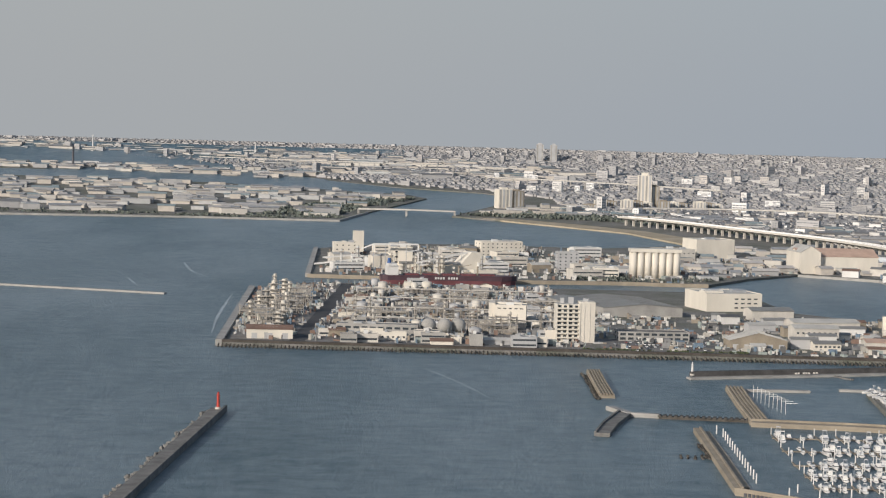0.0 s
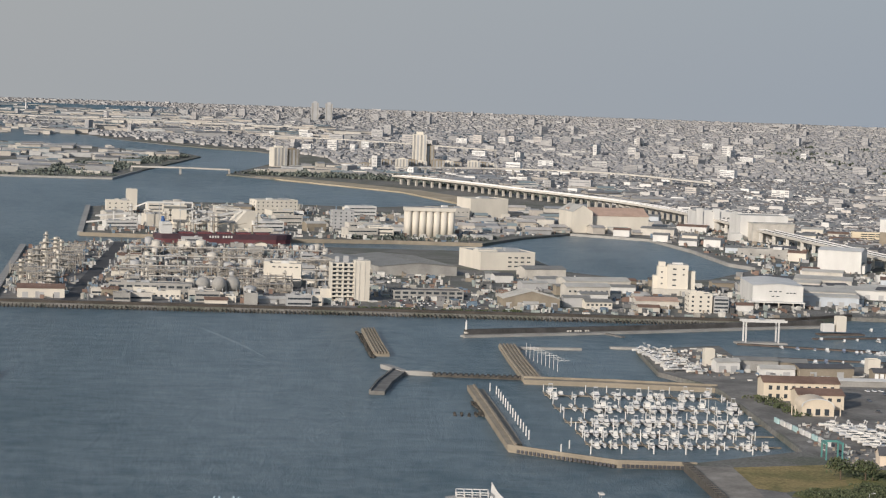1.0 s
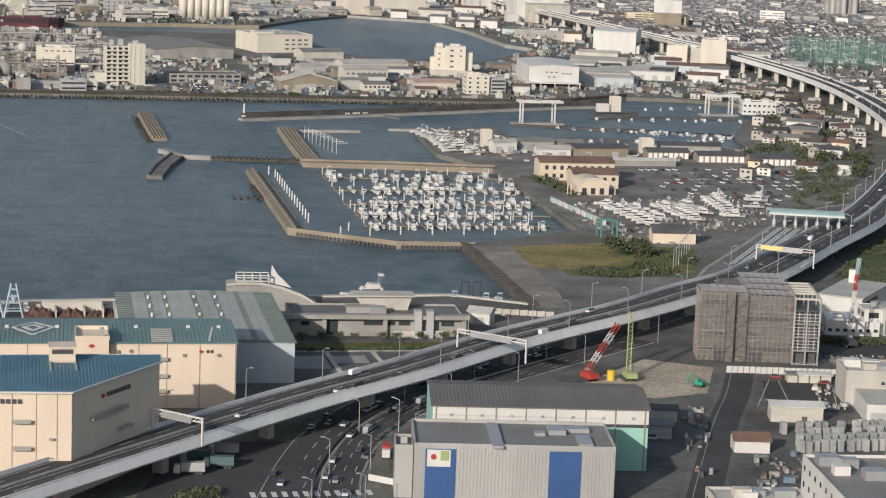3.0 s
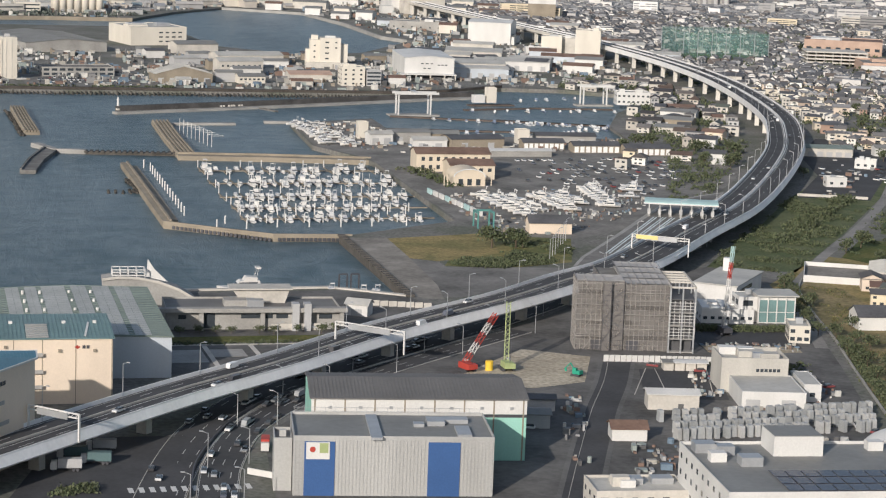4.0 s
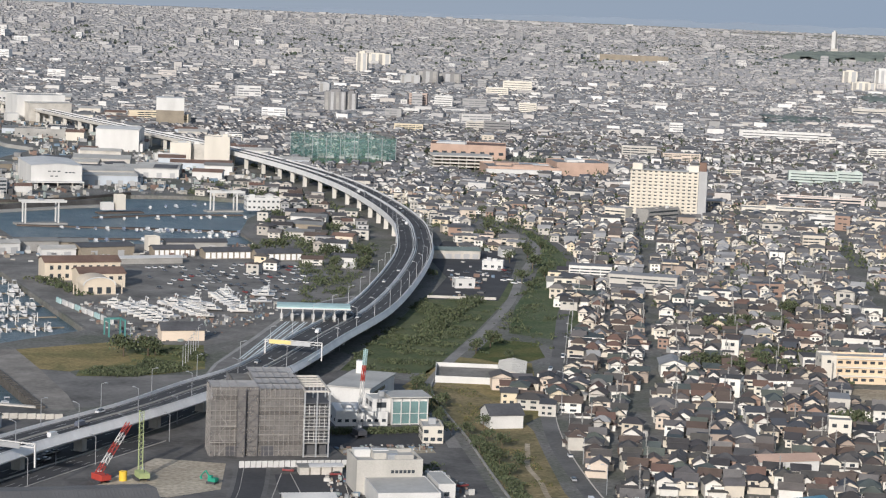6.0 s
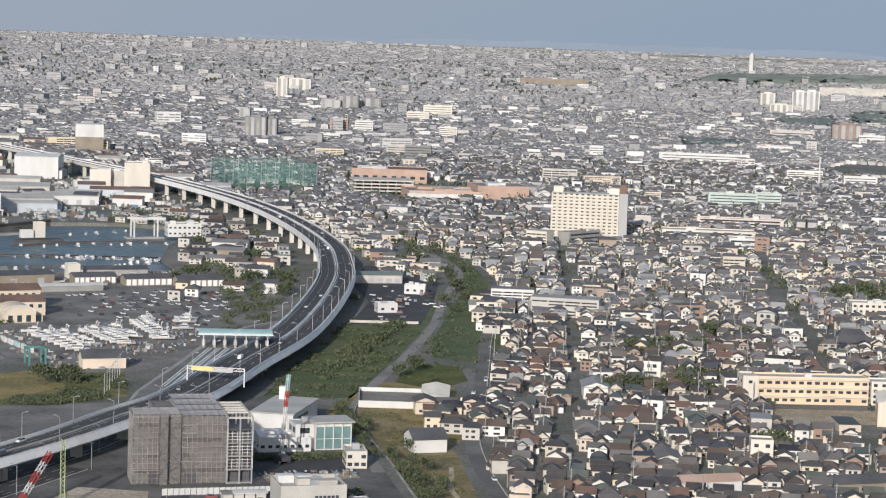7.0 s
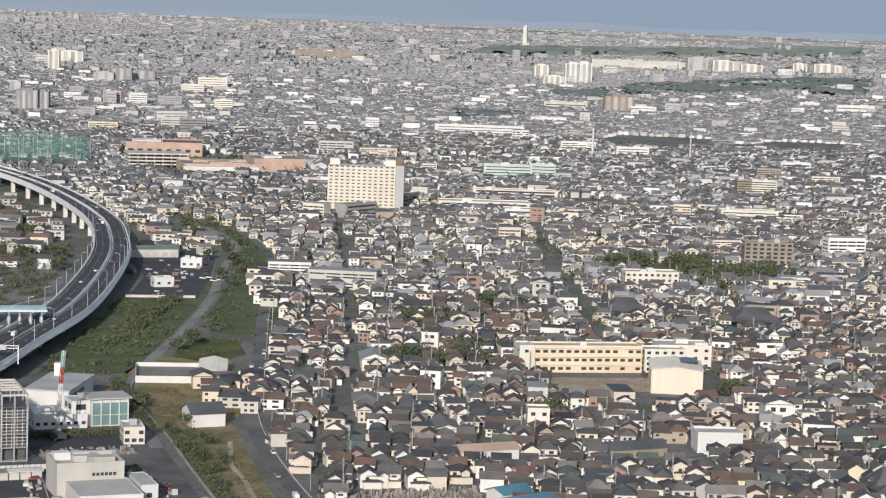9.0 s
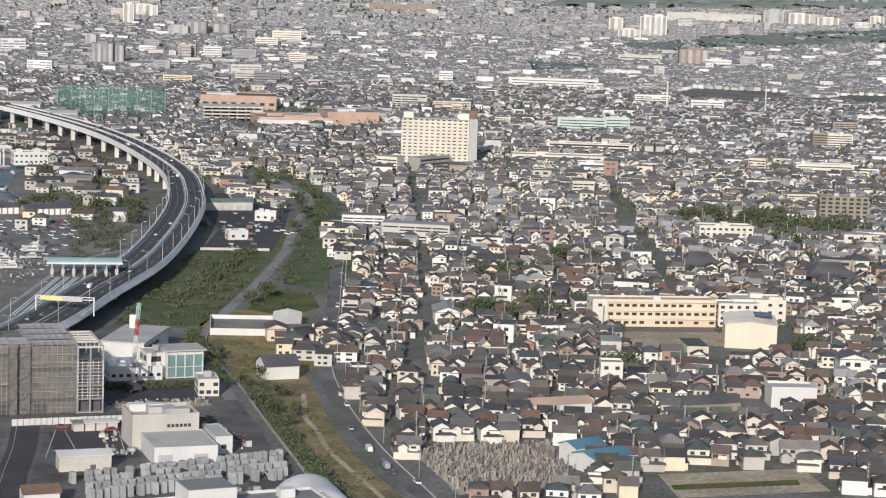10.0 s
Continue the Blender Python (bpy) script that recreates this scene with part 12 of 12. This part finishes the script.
thicket("gate_bushes", [(-22.5, 757), (-18.5, 757), (-18.5, 796), (-22.5, 796)], 700, 3.0, 0.9, "tall dark green bushes along the yard road", 47, -0.7)
shed("depot", "long green-roofed depot beside the expressway", 606, 1290, -14, 36, 18, 5.5, 1.2, CONCRETE_PALE, material("dull_green_roof", [(0.20, 0.245, 0.225)], 0.7, vary=0.15), step=2.5, doors=6)
block("depot_office", "white depot office with a flat roof", 607, 1228, -31, 13.3, 8, 5.2, PAINT_WHITE, ROOF_PALE, 1, 3, 2)
block("pump_house", "small white pump house in the green corridor", 551, 1153, -10, 12, 8, 5.0, PAINT_WHITE, ROOF_PALE, 1, 2, 1, units=1)
shed("house", "white gabled house by the narrow road", 645.5, 1288, -6, 8, 8, 5.6, 1.6, PAINT_WHITE, ROOF_GREY, step=0, category="house")
shed("house", "small white gabled house among bushes", 606.5, 1144, -26, 8.5, 8, 4.6, 2.2, PAINT_WHITE, ROOF_GREY, step=0, category="house")
bm = bmesh.new()
flat_band(bm, (509, 1112, LAND + 0.75), (545, 1097, LAND + 0.75), 0.5, 1.5)
one("lot_wall", bm, CONCRETE_PALE, "low pale wall along the edge of the lot", "wall", kind="structure")
for i, (x, y, w, d) in enumerate(((112, 748, 14, 20), (128, 752, 12, 12))):
    bm = bmesh.new()
    bx(bm, x - w / 2, x + w / 2, y - d / 2, y + d / 2, LAND + 0.02, LAND + 0.09)
    one("paved_lot", bm, CONCRETE, "pale paved lot on the harbour yard", "pavement", kind="structure")
for (x0, y0), (x1, y1) in (((121, 764), (121, 728)), ((138, 764), (138.4, 744)), ((104, 766), (172, 765))):
    bm = bmesh.new()
    flat_band(bm, (x0, y0, LAND + 0.06), (x1, y1, LAND + 0.06), 1.8, 0.08)
    one("footpath", bm, CONCRETE_PALE, "narrow pale footpath on the harbour yard", "path", kind="structure")
patch("terminal_lawn", [(104, 770), (174, 769), (174, 779), (104, 780)], GRASS, "green lawn strip before the terminal", "grass", 0.06)
bm = bmesh.new()
strip(bm, smooth_line([(383, 738, LAND + 0.1), (372, 716, LAND + 0.1), (364, 700, LAND + 0.1), (357, 676, LAND + 0.1), (349, 655, LAND + 0.1), (343, 632, LAND + 0.1), (336, 600, LAND + 0.1), (330, 575, LAND + 0.1)], 5.0), -1.0, 1.0, 0)
one("bank_path", bm, DIRT, "worn dirt path along the dry bank", "path", kind="structure")
fill_houses("bank_houses", [(404, 792), (420, 850), (446, 866), (424, 792)], 10.5, 48, "small houses between bank and town road", -30, [CITY_WALL, CITY_ROOF, GLASS], 20.0)
patch("verge", [(372, 800), (384, 862), (408, 892), (440, 930), (470, 905), (440, 840), (420, 792), (396, 770)], GRASS_DRY, "dry grass verge among the houses", "grass", 0.03)
far_sheds("pier_works", [(285, 2440), (350, 2545), (425, 2640), (425, 2900), (300, 2960), (285, 2560)], 46, "pale works and stores beside the basin", 51, [SHED_WALL, SHED_ROOF], 0.55)
clutter("basin_goods", [(285, 2440), (350, 2545), (425, 2640), (425, 2900), (300, 2960), (285, 2560)], 500, 1.0, 8.0, 5.0, "goods and huts beside the basin", 52, 0.15)
thicket("silo_trees", [(170, 2432), (300, 2436), (330, 2520), (300, 2540), (270, 2470), (170, 2470)], 700, 5.0, 2.2, "dark trees beside the grain silos", 53, -0.3)
mole("seawall", [(-2200, 3650), (-754, 3690), (-444, 3747), (-181, 3751), (-145, 4107)], 4.0, 4.2, "pale seawall of the reclaimed island", CONCRETE)


def moored(name, spots, label):
    """Small craft too far off to pick apart: hulls with cabins."""
    bm = bmesh.new()
    for x, y, a, l in spots:
        b2 = bmesh.new()
        hull(b2, l, l * 0.34, l * 0.11)
        bx(b2, -l * 0.1, l * 0.1, -l * 0.22, l * 0.12, l * 0.1, l * 0.27)
        b2.transform(pose(x, y, 0.1, 0, 0, a))
        me = bpy.data.meshes.new("craft")
        b2.to_mesh(me)
        b2.free()
        bm.from_mesh(me)
        bpy.data.meshes.remove(me)
    one(name, bm, BOAT_STUFF, label, "boats", kind="stuff")


rm = random.Random(61)
craft = []
for (x0, y0), (x1, y1), n in (((405, 1494), (522, 1452), 12), ((447, 1486), (545, 1440), 16), ((440, 1552), (560, 1560), 9), ((352, 1432), (470, 1410), 9), ((470, 1420), (512, 1450), 8), ((500, 1630), (560, 1655), 5)):
    for i in range(n):
        f = (i + rm.uniform(0.2, 0.8)) / n
        craft.append((x0 + (x1 - x0) * f, y0 + (y1 - y0) * f - rm.choice([0, 7]), rm.uniform(-14, 14) + rm.choice([0, 180]), rm.uniform(5.5, 9.5)))
moored("moored_craft", craft, "small fishing boats and launches along the piers")
fill_houses("belt_houses", [(575, 1035), (618, 1115), (655, 1195), (640, 1205), (600, 1130), (562, 1060)], 12.0, 62, "houses beside the green belt and the town road", -31, [CITY_WALL, CITY_ROOF, GLASS], 30.0)
fill_houses("road_houses", [(410, 770), (424, 768), (448, 815), (470, 850), (455, 862), (430, 815)], 10.5, 63, "small houses along the town road", -30, [CITY_WALL, CITY_ROOF, GLASS], 30.0)
